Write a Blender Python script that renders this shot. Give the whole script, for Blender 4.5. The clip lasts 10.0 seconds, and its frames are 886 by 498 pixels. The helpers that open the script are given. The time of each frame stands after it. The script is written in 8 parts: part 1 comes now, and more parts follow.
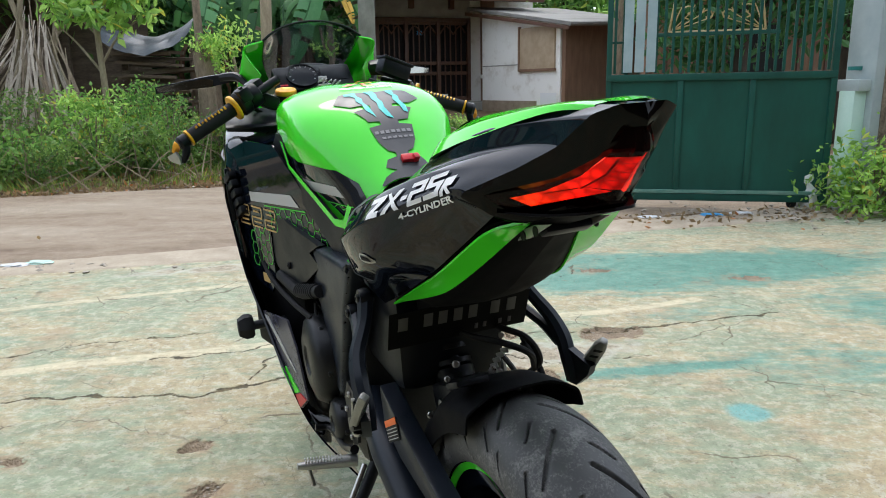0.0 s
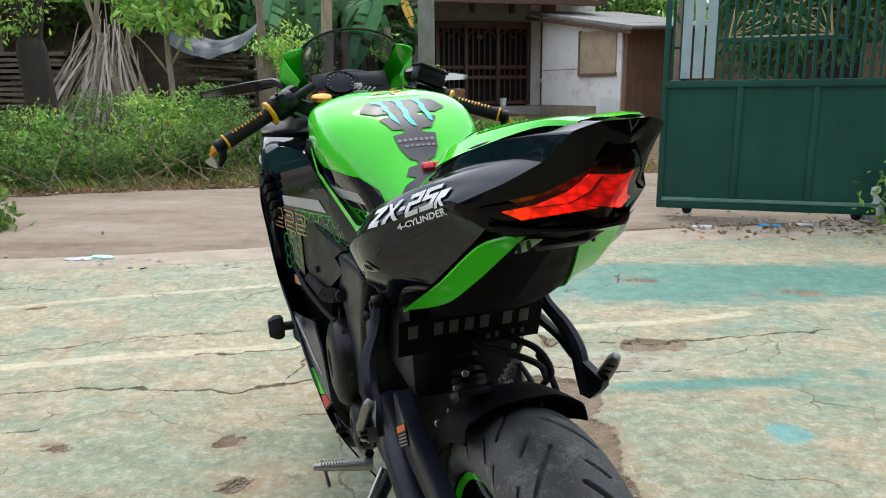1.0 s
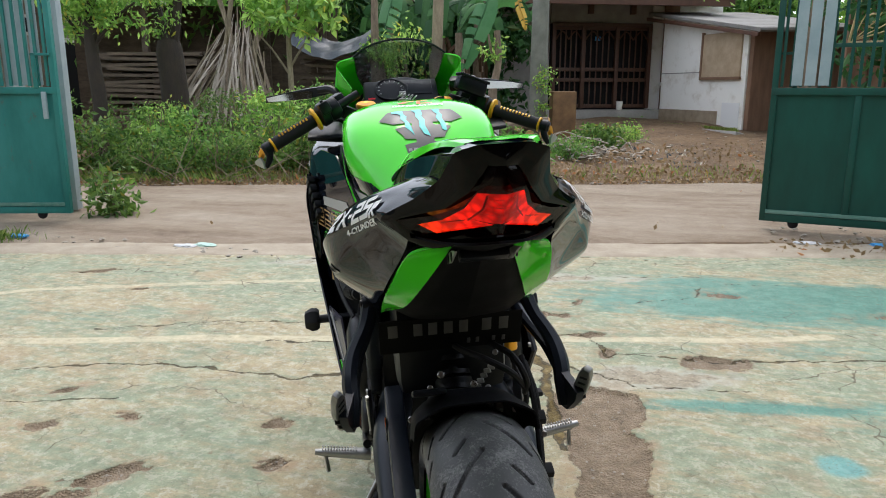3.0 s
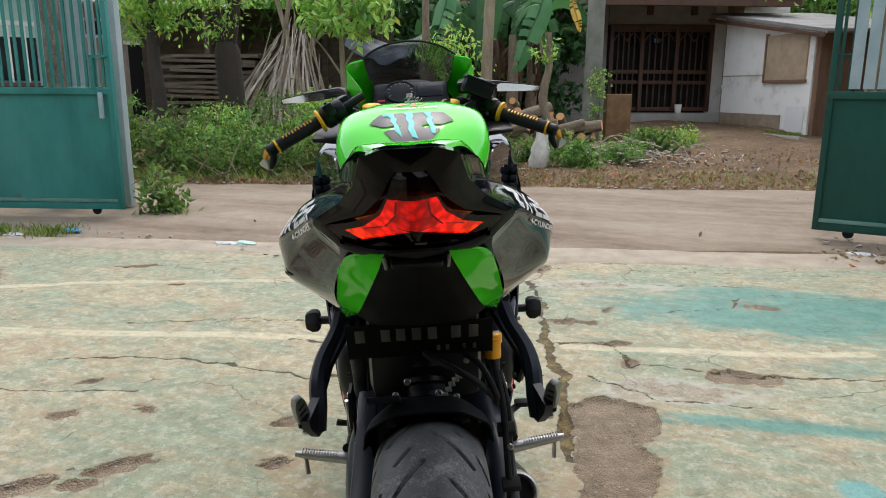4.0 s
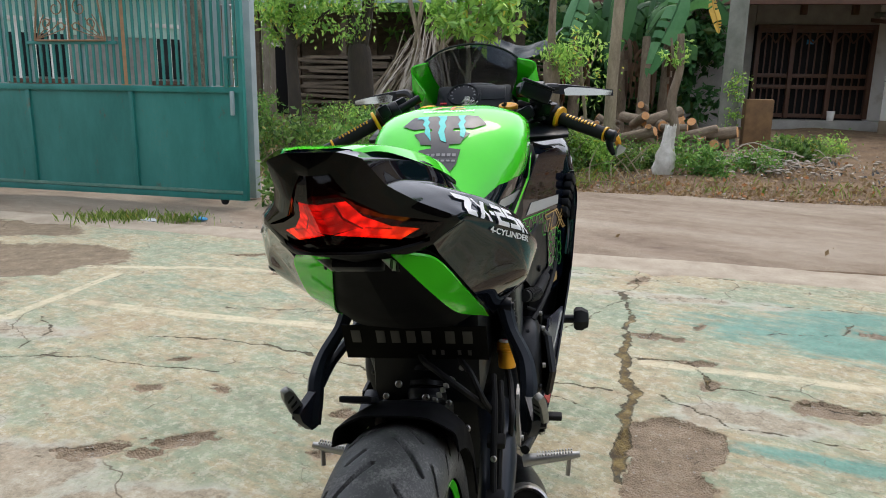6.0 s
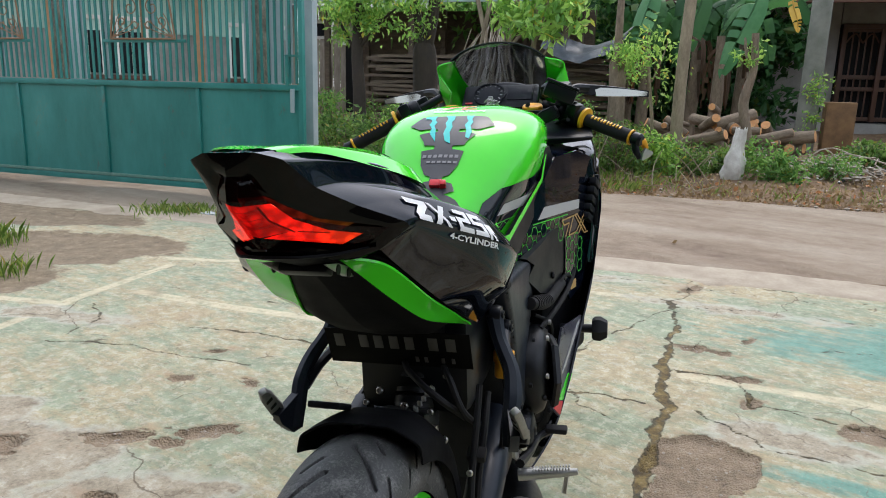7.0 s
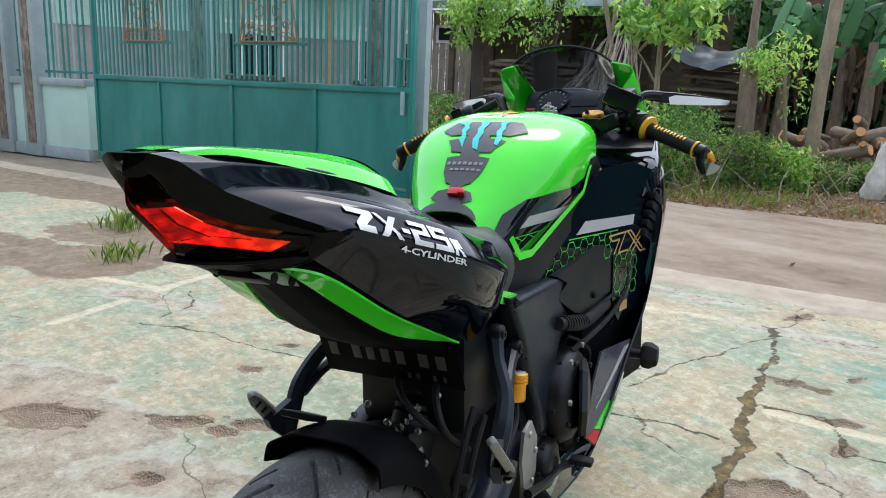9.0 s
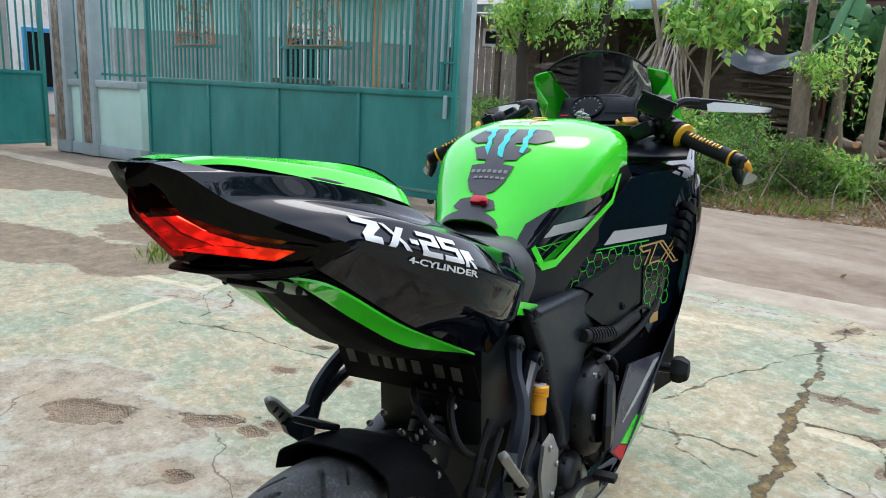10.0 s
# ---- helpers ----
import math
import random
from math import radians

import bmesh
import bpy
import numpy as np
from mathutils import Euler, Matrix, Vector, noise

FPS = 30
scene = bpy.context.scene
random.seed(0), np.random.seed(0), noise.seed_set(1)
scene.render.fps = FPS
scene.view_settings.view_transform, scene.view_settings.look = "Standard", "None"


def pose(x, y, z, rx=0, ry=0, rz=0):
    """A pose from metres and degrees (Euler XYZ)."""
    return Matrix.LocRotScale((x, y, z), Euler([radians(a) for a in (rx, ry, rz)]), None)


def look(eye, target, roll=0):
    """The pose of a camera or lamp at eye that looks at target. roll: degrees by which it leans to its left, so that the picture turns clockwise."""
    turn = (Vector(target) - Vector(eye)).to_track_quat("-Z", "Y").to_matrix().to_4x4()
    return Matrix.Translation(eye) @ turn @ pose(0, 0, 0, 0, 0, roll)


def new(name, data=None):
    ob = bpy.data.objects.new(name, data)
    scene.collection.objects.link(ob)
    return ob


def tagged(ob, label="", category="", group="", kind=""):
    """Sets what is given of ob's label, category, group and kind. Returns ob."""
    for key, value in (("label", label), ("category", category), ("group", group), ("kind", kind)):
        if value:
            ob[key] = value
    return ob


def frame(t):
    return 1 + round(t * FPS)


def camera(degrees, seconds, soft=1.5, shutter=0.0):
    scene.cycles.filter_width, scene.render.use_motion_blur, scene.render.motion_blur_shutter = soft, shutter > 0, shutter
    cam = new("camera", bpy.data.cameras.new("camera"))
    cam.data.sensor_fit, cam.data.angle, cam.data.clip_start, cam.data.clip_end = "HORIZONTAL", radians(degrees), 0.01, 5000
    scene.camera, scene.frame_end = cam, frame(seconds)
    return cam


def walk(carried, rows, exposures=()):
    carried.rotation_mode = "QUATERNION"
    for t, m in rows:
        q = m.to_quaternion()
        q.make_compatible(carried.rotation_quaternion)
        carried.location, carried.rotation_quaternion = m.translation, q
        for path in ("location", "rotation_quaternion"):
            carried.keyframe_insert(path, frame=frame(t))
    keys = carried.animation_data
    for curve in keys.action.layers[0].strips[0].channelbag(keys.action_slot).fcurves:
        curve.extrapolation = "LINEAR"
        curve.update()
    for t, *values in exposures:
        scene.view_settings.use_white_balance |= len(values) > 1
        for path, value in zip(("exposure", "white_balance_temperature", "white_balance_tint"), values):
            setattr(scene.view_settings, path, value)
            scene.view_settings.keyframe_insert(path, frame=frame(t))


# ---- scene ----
cam = camera(63.7, 10.0, soft=1.0)
PATH = [
    (0, (0.206, 0.346, 1.060), (0.116, 2.420, 0.580), -1.1),
    (0.5, (0.249, 0.347, 1.070), (0.070, 2.415, 0.595), -0.8),
    (1, (0.282, 0.349, 1.070), (0.021, 2.410, 0.602), -0.7),
    (1.5, (0.335, 0.346, 1.067), (-0.019, 2.394, 0.603), -0.3),
    (2, (0.395, 0.335, 1.074), (-0.046, 2.367, 0.610), -0.2),
    (2.5, (0.449, 0.329, 1.087), (-0.072, 2.340, 0.621), -0.1),
    (4, (0.654, 0.413, 1.094), (-0.103, 2.350, 0.634), 0.3),
    (4.5, (0.697, 0.452, 1.088), (-0.153, 2.348, 0.627), 0.3),
    (5, (0.742, 0.481, 1.096), (-0.194, 2.339, 0.637), 0.5),
    (5.5, (0.799, 0.493, 1.099), (-0.223, 2.306, 0.642), 0.8),
    (7, (0.947, 0.636, 1.104), (-0.321, 2.283, 0.638), 1.5),
    (7.5, (0.979, 0.699, 1.098), (-0.375, 2.276, 0.634), 2.0),
    (8, (1.005, 0.748, 1.100), (-0.420, 2.261, 0.635), 2.1),
    (8.5, (1.034, 0.788, 1.105), (-0.454, 2.240, 0.641), 2.4),
    (9, (1.053, 0.822, 1.109), (-0.482, 2.223, 0.644), 2.5),
    (9.5, (1.063, 0.845, 1.114), (-0.518, 2.194, 0.650), 2.7),
    (10, (1.069, 0.863, 1.118), (-0.552, 2.163, 0.656), 2.7),
]
walk(cam, [(t, look(eye, target, roll)) for t, eye, target, roll in PATH],
     exposures=[(0.0, -0.20, 6200, 9), (2.5, -0.30, 6300, 10), (5.0, -0.42, 6450, 12), (8.0, -0.24, 6050, 11), (10.0, -0.18, 5950, 10)])

# ---- light: bright hazy day, the sun soft and high ----
SUN_EL, SUN_AZ = 58.0, 340.0
world = bpy.data.worlds.new("overcast_sky")
scene.world = world
world.use_nodes = True
wn, wl = world.node_tree.nodes, world.node_tree.links
sky = wn.new("ShaderNodeTexSky")
sky.sky_type, sky.sun_disc = "NISHITA", False
sky.sun_elevation, sky.sun_rotation = radians(SUN_EL), radians(SUN_AZ)
sky.air_density, sky.dust_density = 1.0, 4.0
pale = wn.new("ShaderNodeMixRGB")
pale.inputs[0].default_value, pale.inputs[2].default_value = 0.55, (7.5, 7.8, 8.2, 1)
wl.new(sky.outputs[0], pale.inputs[1])
# the haze is a little brighter low down
where, up, grade = wn.new("ShaderNodeTexCoord"), wn.new("ShaderNodeSeparateXYZ"), wn.new("ShaderNodeMapRange")
wl.new(where.outputs["Generated"], up.inputs[0])
wl.new(up.outputs[2], grade.inputs[0])
grade.inputs[3].default_value, grade.inputs[4].default_value = 1.25, 1.08
shade = wn.new("ShaderNodeVectorMath")
shade.operation = "SCALE"
wl.new(pale.outputs[0], shade.inputs[0])
wl.new(grade.outputs[0], shade.inputs["Scale"])
wl.new(shade.outputs[0], wn["Background"].inputs[0])
wn["Background"].inputs[1].default_value = 0.28
sun_data = bpy.data.lights.new("sun", "SUN")
sun_data.energy, sun_data.angle, sun_data.color = 1.2, radians(24), (1.0, 0.96, 0.9)
sun = new("sun", sun_data)
sun.matrix_world = look((0, 0, 0), (-math.sin(radians(SUN_AZ)) * math.cos(radians(SUN_EL)), -math.cos(radians(SUN_AZ)) * math.cos(radians(SUN_EL)), -math.sin(radians(SUN_EL))))
sun.location = (0, 0, 30)

# ---- materials ----
def rgb(c):
    return (*c, 1.0)


class Mat:
    """A small builder for procedural node materials."""

    def __init__(self, name, color=(0.5, 0.5, 0.5), rough=0.5, metal=0.0, coat=0.0, spec=0.5):
        self.m = bpy.data.materials.new(name)
        self.m.use_nodes = True
        self.n, self.l = self.m.node_tree.nodes, self.m.node_tree.links
        self.b = self.n["Principled BSDF"]
        self.b.inputs["Base Color"].default_value = rgb(color)
        self.b.inputs["Roughness"].default_value = rough
        self.b.inputs["Metallic"].default_value = metal
        self.b.inputs["Coat Weight"].default_value = coat
        self.b.inputs["Coat Roughness"].default_value = 0.03
        self.b.inputs["Specular IOR Level"].default_value = spec
        self.co = None

    def coords(self, kind="Object"):
        if self.co is None:
            self.co = self.n.new("ShaderNodeTexCoord")
        return self.co.outputs[kind]

    def noise(self, scale, detail=6, rough=0.6, stretch=None, kind="Object"):
        t = self.n.new("ShaderNodeTexNoise")
        t.inputs["Scale"].default_value, t.inputs["Detail"].default_value, t.inputs["Roughness"].default_value = scale, detail, rough
        src = self.coords(kind)
        if stretch:
            mp = self.n.new("ShaderNodeMapping")
            mp.inputs["Scale"].default_value = stretch
            self.l.new(src, mp.inputs[0])
            src = mp.outputs[0]
        self.l.new(src, t.inputs["Vector"])
        return t.outputs["Fac"]

    def voronoi(self, scale, feature="F1", kind="Object"):
        t = self.n.new("ShaderNodeTexVoronoi")
        t.feature = feature
        t.inputs["Scale"].default_value = scale
        self.l.new(self.coords(kind), t.inputs["Vector"])
        return t.outputs["Distance"]

    def attr(self, name):
        a = self.n.new("ShaderNodeAttribute")
        a.attribute_name = name
        return a.outputs["Fac"]

    def random(self):
        return self.n.new("ShaderNodeObjectInfo").outputs["Random"]

    def island(self):
        return self.n.new("ShaderNodeNewGeometry").outputs["Random Per Island"]

    def ramp(self, fac, *stops):
        r = self.n.new("ShaderNodeValToRGB")
        e = r.color_ramp.elements
        while len(e) < len(stops):
            e.new(0.5)
        for el, (p, c) in zip(e, stops):
            el.position = p
            el.color = rgb(c) if isinstance(c, tuple) else (c, c, c, 1)
        self.l.new(fac, r.inputs[0])
        return r.outputs[0]

    def math(self, op, a, b=0.0, c=0.0):
        t = self.n.new("ShaderNodeMath")
        t.operation = op
        for i, v in enumerate((a, b, c)):
            if isinstance(v, (int, float)):
                t.inputs[i].default_value = v
            else:
                self.l.new(v, t.inputs[i])
        return t.outputs[0]

    def span(self, v, lo, hi, a=0.0, b=1.0):
        t = self.n.new("ShaderNodeMapRange")
        t.interpolation_type = "SMOOTHSTEP"
        for i, x in enumerate((v, lo, hi, a, b)):
            if isinstance(x, (int, float)):
                t.inputs[i].default_value = x
            else:
                self.l.new(x, t.inputs[i])
        return t.outputs[0]

    def mix(self, fac, a, b, kind="MIX"):
        t = self.n.new("ShaderNodeMixRGB")
        t.blend_type = kind
        for i, v in enumerate((fac, a, b)):
            if isinstance(v, (int, float)):
                t.inputs[i].default_value = v if i == 0 else (v, v, v, 1)
            elif isinstance(v, tuple):
                t.inputs[i].default_value = rgb(v)
            else:
                self.l.new(v, t.inputs[i])
        return t.outputs[0]

    def color(self, v):
        self.l.new(v, self.b.inputs["Base Color"])
        return self

    def rough(self, v):
        self.l.new(v, self.b.inputs["Roughness"])
        return self

    def bump(self, v, strength=0.3, dist=0.01):
        t = self.n.new("ShaderNodeBump")
        t.inputs["Strength"].default_value, t.inputs["Distance"].default_value = strength, dist
        self.l.new(v, t.inputs["Height"])
        self.l.new(t.outputs[0], self.b.inputs["Normal"])
        return self


def speckled(name, c1, c2, scale=30, rough=0.6, bump=0.2, dist=0.003, metal=0.0, fine=220, coat=0.0, stretch=None):
    """A surface whose colour drifts between two tones, with fine grain in colour, gloss and relief."""
    m = Mat(name, c1, rough, metal, coat)
    a, f = m.noise(scale, 5, 0.6, stretch), m.noise(fine, 4, 0.7, stretch)
    v = m.math("ADD", m.math("MULTIPLY", a, 0.65), m.math("MULTIPLY", f, 0.35))
    m.color(m.ramp(v, (0.32, c1), (0.68, c2)))
    m.rough(m.span(v, 0.3, 0.7, max(rough - 0.1, 0.02), min(rough + 0.1, 1)))
    if bump:
        m.bump(v, bump, dist)
    return m


def paint(name, c, rough=0.12, coat=1.0, dust=0.02):
    """Glossy vehicle paint under clear coat with a trace of dust in the gloss."""
    m = Mat(name, c, rough + 0.2, 0.0, coat)
    d = m.noise(14, 6, 0.65)
    m.color(m.mix(m.span(d, 0.5, 0.85, 0, dust), c, (0.35, 0.33, 0.3)))
    m.l.new(m.span(m.noise(40, 5), 0.4, 0.75, 0.02, 0.07), m.b.inputs["Coat Roughness"])
    return m


M_GREEN = paint("lime_green_paint", (0.085, 0.80, 0.03), 0.15, 1.0, 0.0)
M_BLACK = paint("gloss_black_paint", (0.003, 0.005, 0.011), 0.1, 1.0, 0.004)
M_BLACK.b.inputs["Specular IOR Level"].default_value = 0.0
M_BLACK.b.inputs["Coat Weight"].default_value, M_BLACK.b.inputs["Coat IOR"].default_value = 1.0, 1.43
M_GREEN.b.inputs["Specular IOR Level"].default_value = 0.0
M_MATTE = speckled("matte_black_plastic", (0.0035, 0.0045, 0.007), (0.007, 0.0085, 0.012), 12, 0.4, 0.15, 0.0006, fine=700)
M_UNDER = speckled("dull_black_plastic", (0.004, 0.004, 0.005), (0.007, 0.007, 0.008), 12, 0.6, 0.15, 0.0006, fine=700)
M_UNDER.b.inputs["Specular IOR Level"].default_value = 0.05
M_PIANO = Mat("black_lamp_surround", (0.002, 0.002, 0.002), 0.2, 0.0, 0.28, 0.0)
M_SOFT = speckled("satin_grey_frame_paint", (0.0105, 0.0140, 0.021), (0.017, 0.022, 0.032), 9, 0.36, 0.1, 0.0005, fine=600)
# lower fairing grey: the sky's reflection is put into the base colour
M_SKYGREY = speckled("sky_reflection_grey", (0.07, 0.07, 0.10), (0.11, 0.11, 0.15), 9, 0.3, 0.05, 0.0004, metal=0.4, fine=800)
M_SEAT = speckled("black_seat_vinyl", (0.028, 0.031, 0.035), (0.042, 0.046, 0.05), 20, 0.5, 0.4, 0.0008, fine=500)
M_RUBBER = speckled("black_rubber", (0.010, 0.010, 0.011), (0.018, 0.018, 0.019), 25, 0.7, 0.2, 0.0008, fine=400)
M_STEEL = speckled("bare_steel", (0.42, 0.41, 0.39), (0.55, 0.54, 0.52), 40, 0.35, 0.15, 0.0006, metal=1.0)
M_ALU = speckled("cast_aluminium", (0.36, 0.36, 0.35), (0.5, 0.5, 0.49), 60, 0.48, 0.3, 0.0006, metal=0.9)
M_PEG = speckled("dull_grey_alloy", (0.22, 0.22, 0.21), (0.38, 0.38, 0.36), 60, 0.5, 0.3, 0.0006, metal=0.8)
M_DARKMETAL = speckled("dark_engine_metal", (0.007, 0.0075, 0.009), (0.018, 0.019, 0.021), 18, 0.4, 0.3, 0.001, metal=0.5)
for _m in (M_MATTE, M_SOFT, M_RUBBER):
    _m.b.inputs["Specular IOR Level"].default_value = 0.24
M_GOLD = Mat("gold_anodised_metal", (0.85, 0.40, 0.03), 0.32, 0.6)
M_YELLOW = Mat("yellow_plastic", (0.8, 0.42, 0.01), 0.4)
M_PLATEMARK = Mat("worn_grey_plate_paint", (0.085, 0.085, 0.083), 0.5)
M_SILVER = Mat("silver_decal", (0.48, 0.48, 0.47), 0.35)
M_WHITE = Mat("white_decal", (0.8, 0.8, 0.79), 0.35)
M_PADMARK = Mat("grey_pad_print", (0.22, 0.22, 0.23), 0.4)
M_TEAL = Mat("turquoise_decal", (0.0, 0.55, 0.52), 0.4)
M_ORANGE = Mat("orange_decal", (0.85, 0.16, 0.02), 0.4)
M_GOLDLINE = Mat("gold_line_decal", (0.5, 0.31, 0.1), 0.35)
M_HEX = Mat("green_line_decal", (0.07, 0.62, 0.03), 0.4)
M_REDPART = Mat("red_plastic", (0.6, 0.01, 0.02), 0.3)
M_LENS = Mat("smoked_red_lens", (0.006, 0.001, 0.001), 0.08, 0.0, 0.0, 0.5)
_tint, _over = M_LENS.n.new("ShaderNodeBsdfTransparent"), M_LENS.n.new("ShaderNodeMixShader")
_tint.inputs[0].default_value, _over.inputs[0].default_value = (0.26, 0.036, 0.024, 1), 0.3
M_LENS.l.new(_tint.outputs[0], _over.inputs[1])
M_LENS.l.new(M_LENS.b.outputs[0], _over.inputs[2])
M_LENS.l.new(_over.outputs[0], M_LENS.n["Material Output"].inputs[0])
M_MIRROR = Mat("silvered_mirror", (0.34, 0.34, 0.30), 0.12, 1.0)
M_PLATE = Mat("flat_black_plate", (0.004, 0.004, 0.004), 0.6, 0.0, 0.0, 0.08)
M_PAD = speckled("dark_grey_tank_pad", (0.028, 0.03, 0.036), (0.04, 0.043, 0.05), 30, 0.38, 0.2, 0.0004, fine=900)
M_GLASSDIAL = Mat("dial_glass", (0.008, 0.009, 0.012), 0.3, 0.0, 0.2, 0.2)
M_RED = Mat("lit_tail_lamp", (0.06, 0.0, 0.0), 0.5, spec=0.1)
M_REDHOT = Mat("lit_tail_lamp_wing", (0.06, 0.0, 0.0), 0.5, spec=0.1)
M_REDORANGE = Mat("lit_tail_lamp_edge", (0.06, 0.0, 0.0), 0.5, spec=0.1)
for _m, _k in ((M_RED, 0.6), (M_REDHOT, 1.0), (M_REDORANGE, 1.3)):
    _xyz = _m.n.new("ShaderNodeSeparateXYZ")
    _m.l.new(_m.coords(), _xyz.inputs[0])
    _out = _m.math("ADD", _m.math("ABSOLUTE", _xyz.outputs[1]), _m.math("MULTIPLY", _m.math("SUBTRACT", _m.noise(60, 3, 0.5), 0.5), 0.03))
    _m.l.new(_m.ramp(_m.math("MULTIPLY", _out, 10.0), (0.05, (0.75, 0.035, 0.03)), (0.35, (1.0, 0.07, 0.03)), (0.58, (1.0, 0.20, 0.03)), (0.75, (1.0, 0.33, 0.04))), _m.b.inputs["Emission Color"])
    _cells = _m.span(_m.voronoi(85), 0.10, 0.75, 1.35, 0.45)
    _m.l.new(_m.math("MULTIPLY", _cells, 7.5 * _k), _m.b.inputs["Emission Strength"])
M_SMOKE = Mat("smoked_screen", (0.40, 0.44, 0.49), 0.02, 0.0, 1.0)
M_SMOKE.b.inputs["Transmission Weight"].default_value = 1.0
M_SMOKE.b.inputs["IOR"].default_value = 1.35


# ---- mesh helpers ----
def put(name, bm, mat, parent=None, label="", smooth=40.0, m=None):
    """Links a bmesh as one mesh object, smooth up to that angle."""
    data = bpy.data.meshes.new(name)
    bmesh.ops.recalc_face_normals(bm, faces=bm.faces[:])
    bm.to_mesh(data)
    bm.free()
    if smooth:
        data.polygons.foreach_set("use_smooth", [True] * len(data.polygons))
        data.set_sharp_from_angle(angle=radians(smooth))
    for mt in (mat if isinstance(mat, (list, tuple)) else [mat]):
        data.materials.append(mt.m if isinstance(mt, Mat) else mt)
    ob = new(name, data)
    if m is not None:
        ob.matrix_basis = m
    if parent is not None:
        ob.parent = parent
    if label:
        tagged(ob, label)
    return ob


def part(name, bm, mat, parent, label="", smooth=40.0, m=None):
    return put(name, bm, mat, parent, label, smooth, m)


def empty(name, m, label="", category="", group="", kind=""):
    ob = new(name)
    ob.empty_display_size = 0.1
    ob.matrix_basis = m
    return tagged(ob, label, category, group, kind)


def box(sx, sy, sz, m=None, bevel=0.0, bm=None, seg=2):
    """A bevelled block, centred, joined into bm when given."""
    b = bmesh.new()
    bmesh.ops.create_cube(b, size=1.0, matrix=Matrix.Diagonal((sx, sy, sz, 1)))
    if bevel:
        bmesh.ops.bevel(b, geom=b.edges[:], offset=bevel, segments=seg, affect="EDGES", profile=0.6)
    return join(b, m, bm)


def join(b, m=None, bm=None):
    if m is not None:
        bmesh.ops.transform(b, matrix=m, verts=b.verts[:])
    if bm is None:
        return b
    tmp = bpy.data.meshes.new("tmp")
    b.to_mesh(tmp)
    b.free()
    bm.from_mesh(tmp)
    bpy.data.meshes.remove(tmp)
    return bm


def spin(profile, n=32, m=None, bm=None, cap=True):
    """A solid of revolution about z from (radius, height) pairs."""
    b = bmesh.new()
    rings = []
    for r, z in profile:
        rings.append([b.verts.new((r * math.cos(2 * math.pi * i / n), r * math.sin(2 * math.pi * i / n), z)) for i in range(n)])
    for a, c in zip(rings, rings[1:]):
        for i in range(n):
            b.faces.new((a[i], a[(i + 1) % n], c[(i + 1) % n], c[i]))
    if cap:
        b.faces.new(rings[0][::-1])
        b.faces.new(rings[-1])
    return join(b, m, bm)


def smooth_path(pts, n):
    """Catmull-Rom through points (numpy rows), n samples a span."""
    p = np.asarray(pts, float)
    q = np.vstack([2 * p[0] - p[1], p, 2 * p[-1] - p[-2]])
    out = []
    for i in range(1, len(q) - 2):
        for s in np.arange(n) / n:
            a, b, c, d = q[i - 1], q[i], q[i + 1], q[i + 2]
            out.append(0.5 * (2 * b + (c - a) * s + (2 * a - 5 * b + 4 * c - d) * s * s + (3 * b - a - 3 * c + d) * s ** 3))
    out.append(q[-2])
    return np.array(out)


def tube(pts, r, n=10, span=6, m=None, bm=None, curved=True):
    """A round bar along points; r is one radius or one for each point."""
    p = smooth_path(pts, span) if curved and len(pts) > 2 else np.asarray(pts, float)
    rr = np.interp(np.linspace(0, 1, len(p)), np.linspace(0, 1, len(r)), r) if hasattr(r, "__len__") else np.full(len(p), r)
    b = bmesh.new()
    up, rings = None, []
    for i in range(len(p)):
        d = Vector(p[min(i + 1, len(p) - 1)] - p[max(i - 1, 0)]).normalized()
        if up is None:
            up = d.orthogonal().normalized()
        up = (up - d * up.dot(d)).normalized()
        side = d.cross(up)
        rings.append([b.verts.new(Vector(p[i]) + float(rr[i]) * (math.cos(2 * math.pi * k / n) * up + math.sin(2 * math.pi * k / n) * side)) for k in range(n)])
    for a, c in zip(rings, rings[1:]):
        for k in range(n):
            b.faces.new((a[k], a[(k + 1) % n], c[(k + 1) % n], c[k]))
    b.faces.new(rings[0][::-1])
    b.faces.new(rings[-1])
    return join(b, m, bm)


def crisp_path(pts, cut=0.14, rounds=3):
    """A polyline whose corners are rounded off a little."""
    p = np.asarray(pts, float)
    for _ in range(rounds):
        q = [p[0]]
        for a, b in zip(p, p[1:]):
            q += [a + (b - a) * cut, b - (b - a) * cut]
        p = np.array(q + [p[-1]])
        cut = 0.25
    return p


